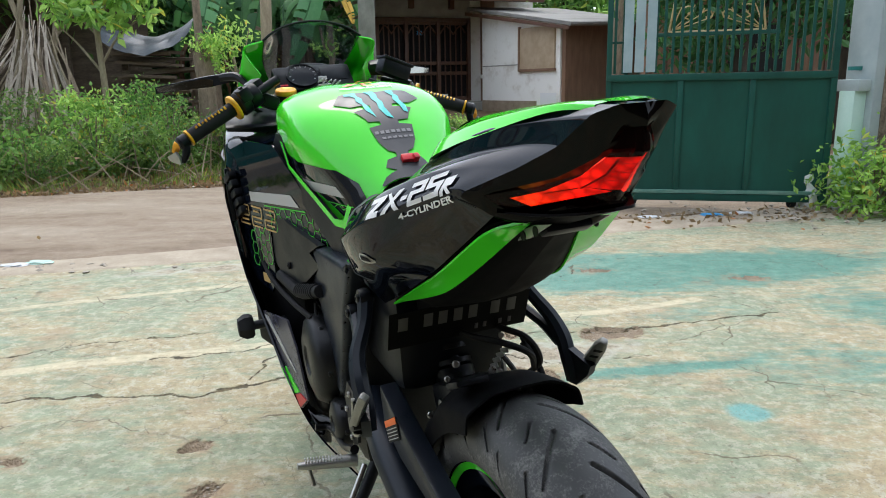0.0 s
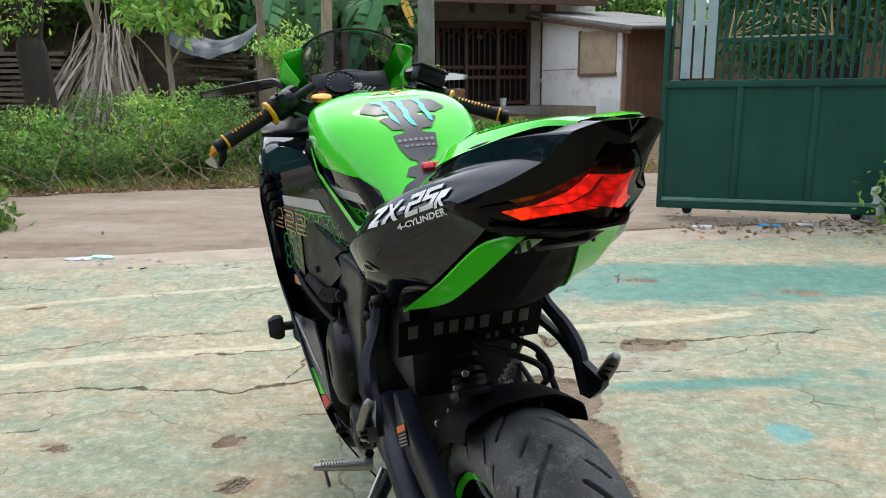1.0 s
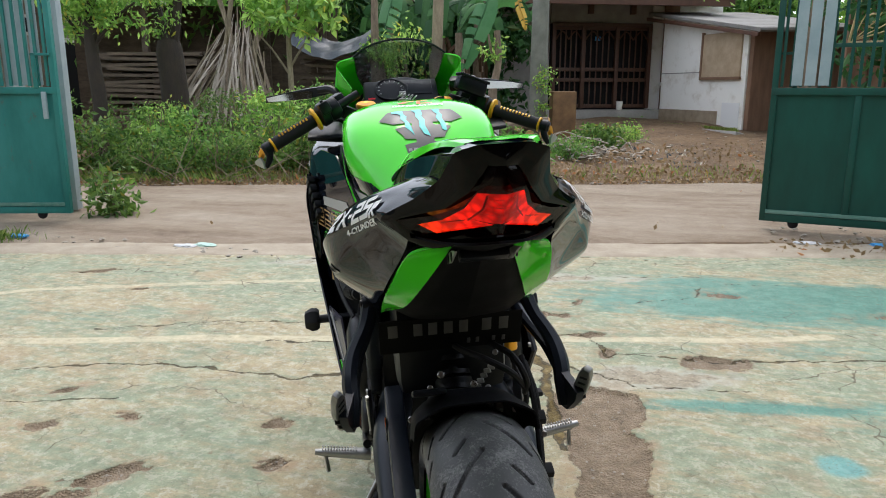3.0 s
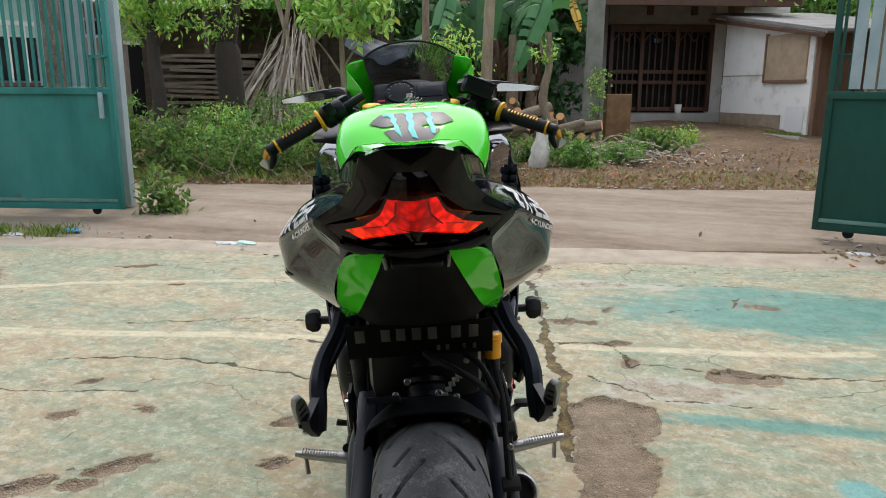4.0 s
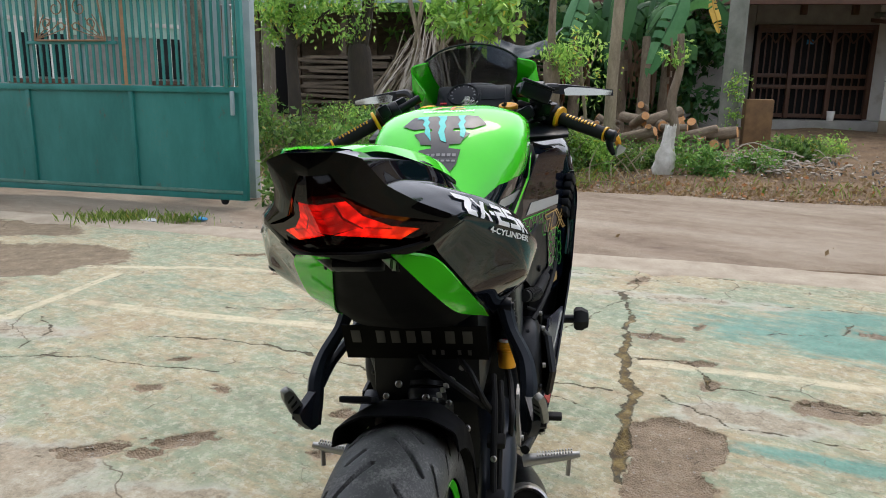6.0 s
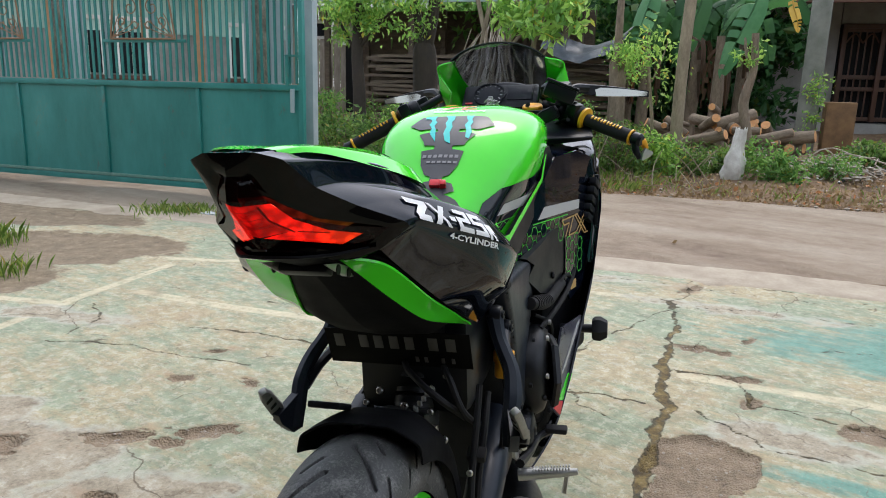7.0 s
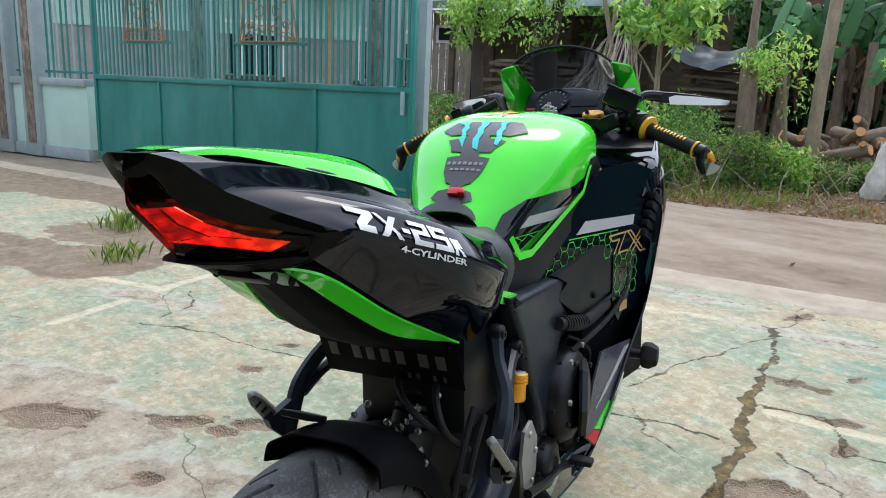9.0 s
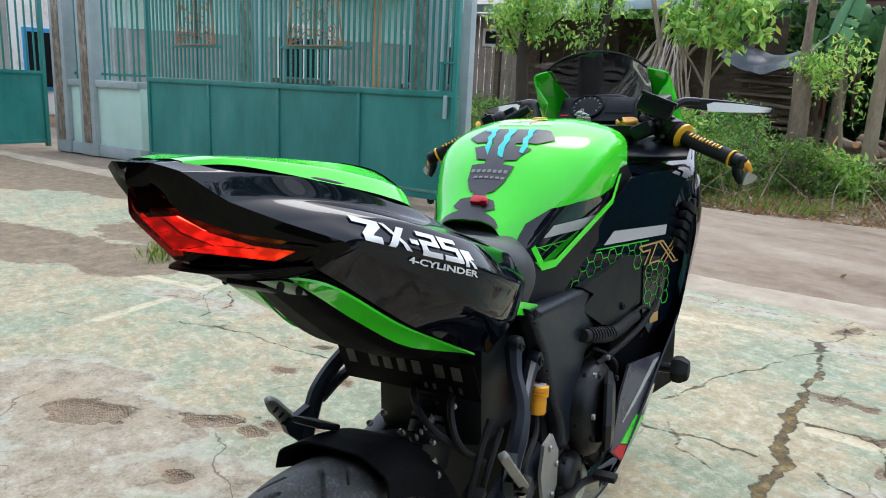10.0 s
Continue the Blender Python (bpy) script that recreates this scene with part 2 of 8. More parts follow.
def loft(rings, nu=5, nv=5, mirror=False, thick=0.0, closed=False, bm=None, crisp=0.0):
    """A smooth skin through rings of points. mirror: half rings that begin on the middle plane y = 0. crisp: rings keep their corners, rounded by that share."""
    g = np.array([crisp_path(r, crisp) if crisp else smooth_path(r, nv) for r in rings])
    if mirror:
        o = g[:, ::-1].copy()
        o[:, :, 1] *= -1
        g = np.concatenate([o[:, :-1] if abs(g[:, 0, 1]).max() < 1e-6 else o, g], axis=1)
    g = np.stack([smooth_path(g[:, j], nu) for j in range(g.shape[1])], axis=1)
    b = bmesh.new()
    vs = [[b.verts.new(p) for p in row] for row in g]
    for r0, r1 in zip(vs, vs[1:]):
        for j in range(len(r0) - 1):
            try:
                b.faces.new((r0[j], r0[j + 1], r1[j + 1], r1[j]))
            except ValueError:
                pass
        if closed:
            b.faces.new((r0[-1], r0[0], r1[0], r1[-1]))
    if closed:
        b.faces.new(vs[0])
        b.faces.new(vs[-1][::-1])
    if thick:
        bmesh.ops.recalc_face_normals(b, faces=b.faces[:])
        bmesh.ops.solidify(b, geom=b.faces[:], thickness=thick)
    return join(b, None, bm)


def slab(poly, thick, axis="y", m=None, bevel=0.0, bm=None, holes=()):
    """A plate of even thickness from an outline in the plane across the axis ('y': x, z; 'x': y, z; 'z': x, y), centred on it."""
    def lay(u, v, w):
        return {"y": (u, w, v), "x": (w, u, v), "z": (u, v, w)}[axis]
    b = bmesh.new()
    f = b.faces.new([b.verts.new(lay(u, v, -thick / 2)) for u, v in poly])
    ext = bmesh.ops.extrude_face_region(b, geom=[f])
    vec = Vector(lay(0, 0, thick))
    bmesh.ops.translate(b, vec=vec, verts=[e for e in ext["geom"] if isinstance(e, bmesh.types.BMVert)])
    bmesh.ops.recalc_face_normals(b, faces=b.faces[:])
    if bevel:
        bmesh.ops.bevel(b, geom=b.edges[:], offset=bevel, segments=2, affect="EDGES", profile=0.6)
    return join(b, m, bm)


def skin_poly(polys, project, cell=0.01, off=0.0012):
    """Thin film cut from outlines in a plane (u, v), diced and laid on a surface: project(u, v) gives place and normal or None."""
    b = bmesh.new()
    for poly in polys:
        b.faces.new([b.verts.new((u, v, 0)) for u, v in poly])
    b.normal_update()
    if b.faces:
        bmesh.ops.triangulate(b, faces=[f for f in b.faces if len(f.verts) > 4])
    lo = [min(v.co[k] for v in b.verts) for k in (0, 1)]
    hi = [max(v.co[k] for v in b.verts) for k in (0, 1)]
    for k in (0, 1):
        for i in range(1, int((hi[k] - lo[k]) / cell) + 1):
            co, no = [0, 0, 0], [0, 0, 0]
            co[k], no[k] = lo[k] + i * cell, 1
            bmesh.ops.bisect_plane(b, geom=b.verts[:] + b.edges[:] + b.faces[:], plane_co=co, plane_no=no)
    gone = []
    for v in b.verts:
        hit = project(v.co.x, v.co.y)
        if hit is None:
            gone.append(v)
        else:
            v.co = hit[0] + hit[1] * off
    bmesh.ops.delete(b, geom=gone, context="VERTS")
    return b

# ---- ground, yard, road ----
TAN_R = 0.33
COS_R = 1 / math.sqrt(1 + TAN_R * TAN_R)
NEAR, FAR = 5.65, 9.15


def beyond(x, y):
    """Distance past the road's far edge, across the road."""
    return (y - TAN_R * x - FAR) * COS_R


def ground_z(x, y):
    return min(max(0.0, beyond(x, y)) * 0.05, 0.42)


def axis_steps(*spans):
    out = []
    for lo, hi, step in spans:
        out += list(np.arange(lo, hi - 1e-6, step))
    return np.array(out + [spans[-1][1]])


def sheet(name, xs, ys, height, mat, inside=None, attrs=None):
    """A grid of ground with a height for each place, and fields that its material reads."""
    X, Y = np.meshgrid(xs, ys)
    Z = height(X, Y)
    nx = len(xs)
    verts = np.stack([X.ravel(), Y.ravel(), Z.ravel()], 1)
    j, i = np.meshgrid(np.arange(len(ys) - 1), np.arange(nx - 1), indexing="ij")
    a = (j * nx + i).ravel()
    faces = np.stack([a, a + 1, a + nx + 1, a + nx], 1)
    if inside is not None:
        c = verts[faces].mean(1)
        faces = faces[inside(c[:, 0], c[:, 1])]
    data = bpy.data.meshes.new(name)
    data.from_pydata(verts.tolist(), [], faces.tolist())
    data.polygons.foreach_set("use_smooth", [True] * len(data.polygons))
    data.materials.append(mat.m)
    for key, fn in (attrs or {}).items():
        data.attributes.new(key, "FLOAT", "POINT").data.foreach_set("value", fn(X, Y).ravel().astype(np.float32))
    return tagged(new(name, data), kind="structure")


def wavy(X, Y, f, seed, amp=1.0):
    """Cheap smooth noise from a few sines."""
    r = np.random.RandomState(seed)
    out = np.zeros_like(X)
    for k in range(7):
        a, q = r.uniform(0, 6.28), f * (1.0 + 0.55 * k)
        out += np.sin((X * math.cos(a) + Y * math.sin(a)) * q + r.uniform(0, 6.28)) / (1 + 0.6 * k)
    return amp * out / 2.2


def blob(X, Y, cx, cy, rx, ry, turn=0.0):
    """Rough signed distance to an ellipse, under zero inside."""
    c, s = math.cos(radians(turn)), math.sin(radians(turn))
    u, v = (X - cx) * c + (Y - cy) * s, -(X - cx) * s + (Y - cy) * c
    return (np.sqrt((u / rx) ** 2 + (v / ry) ** 2) - 1) * min(rx, ry)


def lines_dist(X, Y, pts):
    out = np.full(X.shape, 9.0)
    for (ax, ay), (bx, by) in zip(pts, pts[1:]):
        dx, dy = bx - ax, by - ay
        t = np.clip(((X - ax) * dx + (Y - ay) * dy) / (dx * dx + dy * dy), 0, 1)
        out = np.minimum(out, np.hypot(X - ax - t * dx, Y - ay - t * dy))
    return out


PATCHES = [
    (0.37, 2.72, 0.18, 0.19, 0), (0.42, 2.46, 0.125, 0.28, 14), (0.48, 2.12, 0.11, 0.25, 14),
    (0.79, 3.29, 0.15, 0.075, 15), (0.03, 3.735, 0.125, 0.042, 15), (-0.36, 4.72, 0.04, 0.11, -10), (0.155, 4.0, 0.02, 0.06, -20), (0.27, 3.50, 0.09, 0.03, 20), (0.36, 3.28, 0.035, 0.05, 0),
    (1.71, 4.16, 0.09, 0.05, 0), (0.90, 4.35, 0.08, 0.04, 0), (-0.33, 4.98, 0.09, 0.09, 0),
    (-0.63, 2.29, 0.045, 0.03, 20), (-0.52, 2.05, 0.05, 0.03, 30), (-0.96, 1.86, 0.11, 0.045, 45), (-1.12, 1.66, 0.13, 0.045, 40), (-1.40, 1.34, 0.16, 0.09, 40), (-1.0, 1.74, 0.07, 0.03, 10),
    (-1.4, 2.05, 0.05, 0.025, 20), (-1.15, 2.2, 0.04, 0.02, 0), (-1.55, 2.3, 0.05, 0.02, 40), (-2.21, 3.56, 0.05, 0.02, 30), (-2.75, 3.80, 0.10, 0.04, 35), (-0.85, 1.45, 0.05, 0.025, 0),
]
SOILS = [(-6.4, 2.9, 1.5, 0.45, 20), (-8.5, 2.0, 2.0, 0.9, 15), (-4.0, 2.75, 0.85, 0.50, 35), (-3.5, 2.1, 0.45, 0.4, 30), (-5.2, 3.2, 0.9, 0.35, 25), (-4.6, 4.2, 0.6, 0.12, 25), (-4.3, 1.6, 1.0, 0.35, 20)]
CRACKS = [
    (0.026, [(-0.11, 3.72), (-0.06, 3.57), (-0.02, 3.41), (0.04, 3.25), (0.09, 3.12), (0.135, 3.05), (0.16, 2.92), (0.19, 2.80), (0.21, 2.70), (0.25, 2.58), (0.29, 2.42)]),
    (0.011, [(-0.36, 4.38), (-0.25, 4.17), (-0.165, 3.95), (-0.11, 3.72)]), (0.006, [(-0.42, 4.95), (-0.40, 4.82), (-0.34, 4.63), (-0.30, 4.5), (-0.36, 4.38), (-0.5, 4.42)]),
    (0.006, [(0.03, 3.42), (0.27, 3.50), (0.36, 3.28), (0.62, 3.30), (0.95, 3.36), (1.6, 3.55)]),
    (0.005, [(-1.88, 2.42), (-1.65, 2.54), (-1.28, 2.64), (-0.97, 2.66), (-0.77, 2.65), (-0.55, 2.78), (-0.28, 2.89), (-0.1, 2.98), (0.05, 3.02)]),
    (0.003, [(-0.38, 3.12), (-0.38, 3.61), (-0.33, 3.93), (-0.31, 4.35)]), (0.003, [(-0.62, 2.72), (-0.62, 2.98), (-0.5, 3.2)]),
    (0.004, [(-0.4, 4.95), (0.1, 5.05), (0.7, 5.1)]), (0.004, [(-0.4, 4.95), (-1.1, 4.85), (-1.9, 4.6)]), (0.003, [(-2.9, 3.72), (-2.5, 3.95), (-2.1, 4.35)]),
    (0.003, [(-0.25, 3.0), (-0.1, 2.85), (0.1, 2.8)]), (0.004, [(-1.6, 4.42), (-0.9, 4.62), (-0.1, 4.82), (0.7, 5.03), (1.8, 5.35)]), (0.0035, [(-0.3, 4.3), (0.1, 4.55), (0.5, 4.62), (1.1, 4.85)]), (0.003, [(-1.1, 3.0), (-0.7, 3.1), (-0.45, 3.35)]), (0.003, [(-2.2, 1.9), (-1.9, 2.1), (-1.7, 2.15), (-1.3, 2.3)]), (0.003, [(0.2, 3.1), (0.5, 2.95), (0.9, 3.02)]), (0.003, [(0.35, 4.0), (0.75, 4.25), (0.8, 4.5)]), (0.003, [(0.9, 4.6), (1.5, 4.7), (2.2, 4.9)]),
    (0.003, [(-1.95, 2.9), (-1.5, 3.15), (-0.9, 3.35)]), (0.004, [(-2.55, 2.3), (-2.3, 2.2), (-2.2, 2.0)]),
]
STRIPES = [(0.035, [(-2.57, 2.56), (-2.01, 2.72), (-1.3, 2.98), (-0.5, 3.2)]), (0.03, [(0.08, 3.38), (0.44, 3.48), (0.88, 3.6), (1.3, 3.77)]),
           (0.03, [(-3.3, 3.0), (-2.74, 3.37), (-1.91, 3.77), (-0.6, 4.3)]), (0.03, [(-2.4, 1.6), (-2.65, 2.15), (-3.0, 3.0)]), (0.03, [(-3.2, 1.94), (-2.65, 2.2)])]


def f_patch(X, Y):
    d = np.full(X.shape, 9.0)
    for p in PATCHES:
        d = np.minimum(d, blob(X, Y, *p))
    return d + wavy(X, Y, 38, 4, 0.020) + wavy(X, Y, 110, 14, 0.010)


def f_soil(X, Y):
    d = np.full(X.shape, 9.0)
    for p in SOILS:
        d = np.minimum(d, blob(X, Y, *p))
    return d + wavy(X, Y, 9, 5, 0.06) + wavy(X, Y, 40, 15, 0.02)


def f_crack(X, Y):
    xw, yw = X + wavy(X, Y, 23, 6, 0.016) + wavy(X, Y, 71, 16, 0.007), Y + wavy(X, Y, 29, 7, 0.016) + wavy(X, Y, 83, 17, 0.007)
    d = np.full(X.shape, 9.0)
    for w, pts in CRACKS:
        d = np.minimum(d, lines_dist(xw, yw, pts) - w * (0.8 + 0.45 * wavy(X, Y, 17, 8) + 0.3 * wavy(X, Y, 61, 18)))
    return d


def f_stripe(X, Y):
    d = np.full(X.shape, 9.0)
    for w, pts in STRIPES:
        d = np.minimum(d, lines_dist(X, Y, pts) - w)
    return d


BARE = [(-1.31, 1.34, 0.42, 0.20, 35), (-1.68, 1.30, 0.35, 0.25, 30), (-0.80, 1.50, 0.30, 0.10, 40), (-1.02, 1.15, 0.25, 0.15, 30), (-2.5, 2.1, 0.30, 0.08, 25), (0.55, 3.05, 0.22, 0.10, 15), (-0.05, 4.45, 0.35, 0.06, 15), (0.9, 1.75, 0.5, 0.25, 10), (-1.2, 4.5, 0.5, 0.06, 16)]


def f_bare(X, Y):
    d = np.full(X.shape, 9.0)
    for p in BARE:
        d = np.minimum(d, blob(X, Y, *p))
    return d + wavy(X, Y, 16, 24, 0.035) + wavy(X, Y, 60, 25, 0.014)


def f_teal(X, Y):
    """How much strong teal paint is left."""
    out = np.zeros_like(X)
    for cx, cy, rx, ry, turn, k in ((1.45, 4.35, 1.3, 0.38, 12, 1.0), (0.9, 4.6, 0.7, 0.22, 10, 0.7), (0.95, 2.90, 0.55, 0.07, 12, 0.75), (1.6, 2.95, 0.6, 0.35, 15, 0.5), (1.2, 3.55, 0.5, 0.12, 15, 0.5), (-2.3, 3.05, 1.0, 0.25, 20, 0.35), (-1.0, 4.2, 0.5, 0.12, 15, 0.25), (-0.75, 2.1, 0.5, 0.35, 0, 0.28), (-0.1, 4.05, 0.4, 0.16, 10, 0.4), (2.2, 3.6, 0.5, 0.5, 0, 0.6)):
        out = np.maximum(out, k * np.clip(0.5 - blob(X, Y, cx, cy, rx, ry, turn) / min(rx, ry) / 1.4, 0, 1))
    return out


def f_cyan(X, Y):
    return np.clip(1 - blob(X, Y, 1.10, 2.53, 0.05, 0.05) / 0.05, 0, 1) * 0.8


M_SOIL = Mat("bare_soil", (0.2, 0.14, 0.09), 0.95)
_a, _b, _c = M_SOIL.noise(1.3, 6, 0.65), M_SOIL.noise(9, 6, 0.7), M_SOIL.voronoi(34)
M_SOIL.color(M_SOIL.mix(M_SOIL.span(_c, 0.02, 0.16, 0.55, 0), M_SOIL.ramp(M_SOIL.math("ADD", M_SOIL.math("MULTIPLY", _a, 0.55), M_SOIL.math("MULTIPLY", _b, 0.45)), (0.34, (0.07, 0.043, 0.024)), (0.52, (0.17, 0.108, 0.058)), (0.68, (0.30, 0.205, 0.12))), (0.30, 0.25, 0.2)))
M_SOIL.bump(M_SOIL.math("ADD", _b, M_SOIL.math("MULTIPLY", _c, -0.6)), 0.8, 0.03)

M_ROAD = Mat("sandy_concrete_road", (0.4, 0.31, 0.22), 0.9)
_a, _b, _c = M_ROAD.noise(0.9, 6, 0.65, (0.5, 1.6, 1)), M_ROAD.noise(7, 7, 0.7), M_ROAD.noise(70, 5, 0.7)
_v = M_ROAD.math("ADD", M_ROAD.math("MULTIPLY", _a, 0.6), M_ROAD.math("ADD", M_ROAD.math("MULTIPLY", _b, 0.25), M_ROAD.math("MULTIPLY", _c, 0.15)))
M_ROAD.color(M_ROAD.ramp(_v, (0.36, (0.15, 0.10, 0.065)), (0.47, (0.26, 0.20, 0.14)), (0.58, (0.34, 0.28, 0.21)), (0.70, (0.44, 0.38, 0.30))))
_grit = M_ROAD.span(M_ROAD.noise(160, 5, 0.75), 0.42, 0.62, 0.72, 1.12)
M_ROAD.color(M_ROAD.mix(1.0, M_ROAD.b.inputs["Base Color"].links[0].from_socket, _grit, "MULTIPLY"))
M_ROAD.bump(_v, 0.5, 0.02)

M_YARD = Mat("worn_painted_concrete", (0.5, 0.47, 0.36), 0.8)
_big, _mid, _fine = M_YARD.noise(1.7, 6, 0.6), M_YARD.noise(11, 8, 0.7), M_YARD.noise(85, 6, 0.75)
_rub = M_YARD.noise(5, 8, 0.72, (1.0, 3.2, 1.0))
_grain = M_YARD.math("ADD", M_YARD.math("MULTIPLY", _mid, 0.6), M_YARD.math("MULTIPLY", _fine, 0.4))
_base = M_YARD.ramp(_grain, (0.34, (0.37, 0.30, 0.185)), (0.5, (0.55, 0.465, 0.30)), (0.66, (0.68, 0.60, 0.43)))
_pale = M_YARD.ramp(_grain, (0.34, (0.22, 0.31, 0.215)), (0.58, (0.39, 0.47, 0.34)), (0.72, (0.58, 0.58, 0.43)))
_flake = M_YARD.span(M_YARD.noise(24, 10, 0.78), 0.525, 0.545)
_base = M_YARD.mix(M_YARD.math("MULTIPLY", _flake, 0.7), _base, (0.68, 0.64, 0.52))
_pale = M_YARD.mix(M_YARD.math("MULTIPLY", _flake, 0.7), _pale, (0.55, 0.56, 0.44))
_left = M_YARD.span(M_YARD.math("ADD", M_YARD.math("MULTIPLY", _big, 0.55), M_YARD.math("MULTIPLY", _rub, 0.45)), 0.43, 0.56)
_c1 = M_YARD.mix(M_YARD.math("MULTIPLY", _left, 0.85), _base, _pale)
_tl = M_YARD.attr("teal")
_tm = M_YARD.span(M_YARD.math("ADD", M_YARD.math("MULTIPLY", _tl, 0.75), M_YARD.math("MULTIPLY", M_YARD.math("ADD", _rub, M_YARD.math("MULTIPLY", _fine, 0.35)), 0.75)), 0.74, 1.02)
_teal = M_YARD.ramp(_grain, (0.36, (0.07, 0.25, 0.20)), (0.62, (0.20, 0.42, 0.34)))
_c2 = M_YARD.mix(M_YARD.math("MULTIPLY", _tm, M_YARD.span(_tl, 0.02, 0.25)), _c1, _teal)
_c2 = M_YARD.mix(M_YARD.math("MULTIPLY", M_YARD.span(M_YARD.math("ADD", M_YARD.attr("cyan"), _grain), 0.75, 1.35), 0.7), _c2, (0.16, 0.52, 0.55))
_st = M_YARD.math("MULTIPLY", M_YARD.span(M_YARD.math("ADD", M_YARD.attr("stripe"), M_YARD.math("MULTIPLY", _fine, 0.012)), 0.0, 0.016, 1, 0), M_YARD.span(_mid, 0.36, 0.56, 0.35, 0.95))
_c2 = M_YARD.mix(M_YARD.math("MULTIPLY", M_YARD.span(M_YARD.noise(55, 8, 0.8), 0.60, 0.66), 0.55), _c2, (0.22, 0.21, 0.16))
_c2 = M_YARD.mix(M_YARD.math("MULTIPLY", M_YARD.span(M_YARD.noise(150, 4, 0.6), 0.60, 0.66), 0.6), _c2, (0.20, 0.18, 0.14))
_c2 = M_YARD.mix(M_YARD.math("MULTIPLY", M_YARD.span(M_YARD.noise(120, 4, 0.6), 0.36, 0.31), 0.5), _c2, (0.80, 0.77, 0.66))
_c3 = M_YARD.mix(_st, _c2, (0.76, 0.68, 0.49))
_bd = M_YARD.math("ADD", M_YARD.attr("bare"), M_YARD.math("MULTIPLY", M_YARD.math("SUBTRACT", _mid, 0.5), 0.12))
_conc = M_YARD.ramp(_grain, (0.36, (0.22, 0.17, 0.12)), (0.48, (0.44, 0.37, 0.27)), (0.56, (0.56, 0.50, 0.40)), (0.66, (0.72, 0.68, 0.60)))
_c3 = M_YARD.mix(M_YARD.math("MULTIPLY", M_YARD.span(_bd, 0.0, 0.05, 0.75, 0), 0.9), _c3, (0.62, 0.59, 0.52))
_c3 = M_YARD.mix(M_YARD.math("MULTIPLY", M_YARD.span(_bd, -0.02, 0.004, 1, 0), 0.85), _c3, _conc)
_c3 = M_YARD.mix(M_YARD.math("MULTIPLY", M_YARD.span(M_YARD.noise(2.6, 7, 0.65), 0.53, 0.68), 0.5), _c3, (0.50, 0.37, 0.24))
_rust = M_YARD.math("MULTIPLY", M_YARD.span(M_YARD.attr("patch"), 0.0, 0.07, 1, 0), M_YARD.span(_mid, 0.45, 0.62, 0, 0.65))
_c3 = M_YARD.mix(_rust, _c3, (0.42, 0.26, 0.15))
_spot = M_YARD.span(M_YARD.noise(26, 3, 0.5), 0.68, 0.72, 0, 0.6)
_c3 = M_YARD.mix(_spot, _c3, (0.28, 0.2, 0.13))
_gravel = M_YARD.voronoi(150)
_earth = M_YARD.mix(M_YARD.span(_gravel, 0.05, 0.3, 0.5, 0), M_YARD.ramp(_grain, (0.32, (0.18, 0.13, 0.085)), (0.5, (0.36, 0.27, 0.185)), (0.7, (0.52, 0.43, 0.33))), (0.42, 0.36, 0.29))
_pm = M_YARD.span(M_YARD.math("ADD", M_YARD.attr("patch"), M_YARD.math("MULTIPLY", M_YARD.math("SUBTRACT", _fine, 0.5), 0.03)), -0.003, 0.003, 1, 0)
_c4 = M_YARD.mix(_pm, _c3, _earth)
_sm = M_YARD.span(M_YARD.math("ADD", M_YARD.attr("soil"), M_YARD.math("MULTIPLY", M_YARD.math("SUBTRACT", _grain, 0.5), 0.2)), -0.02, 0.03, 1, 0)
_mud = M_YARD.ramp(_grain, (0.34, (0.15, 0.105, 0.065)), (0.54, (0.31, 0.24, 0.16)), (0.68, (0.47, 0.39, 0.28)))
_c4 = M_YARD.mix(_sm, _c4, _mud)
_cm = M_YARD.span(M_YARD.math("ADD", M_YARD.attr("crack"), M_YARD.math("MULTIPLY", M_YARD.math("SUBTRACT", _fine, 0.5), 0.012)), 0.0, 0.005, 1, 0)
_c4 = M_YARD.mix(M_YARD.math("MULTIPLY", _cm, 0.92), _c4, M_YARD.ramp(_grain, (0.42, (0.03, 0.022, 0.010)), (0.52, (0.10, 0.075, 0.028)), (0.62, (0.30, 0.22, 0.11))))
_moss = M_YARD.math("MULTIPLY", M_YARD.span(M_YARD.attr("crack"), -0.003, -0.009), M_YARD.span(_fine, 0.36, 0.44, 0.25, 1))
_c4 = M_YARD.mix(_moss, _c4, M_YARD.ramp(_mid, (0.40, (0.06, 0.036, 0.010)), (0.50, (0.17, 0.115, 0.030)), (0.60, (0.30, 0.215, 0.075)), (0.70, (0.46, 0.38, 0.24))))
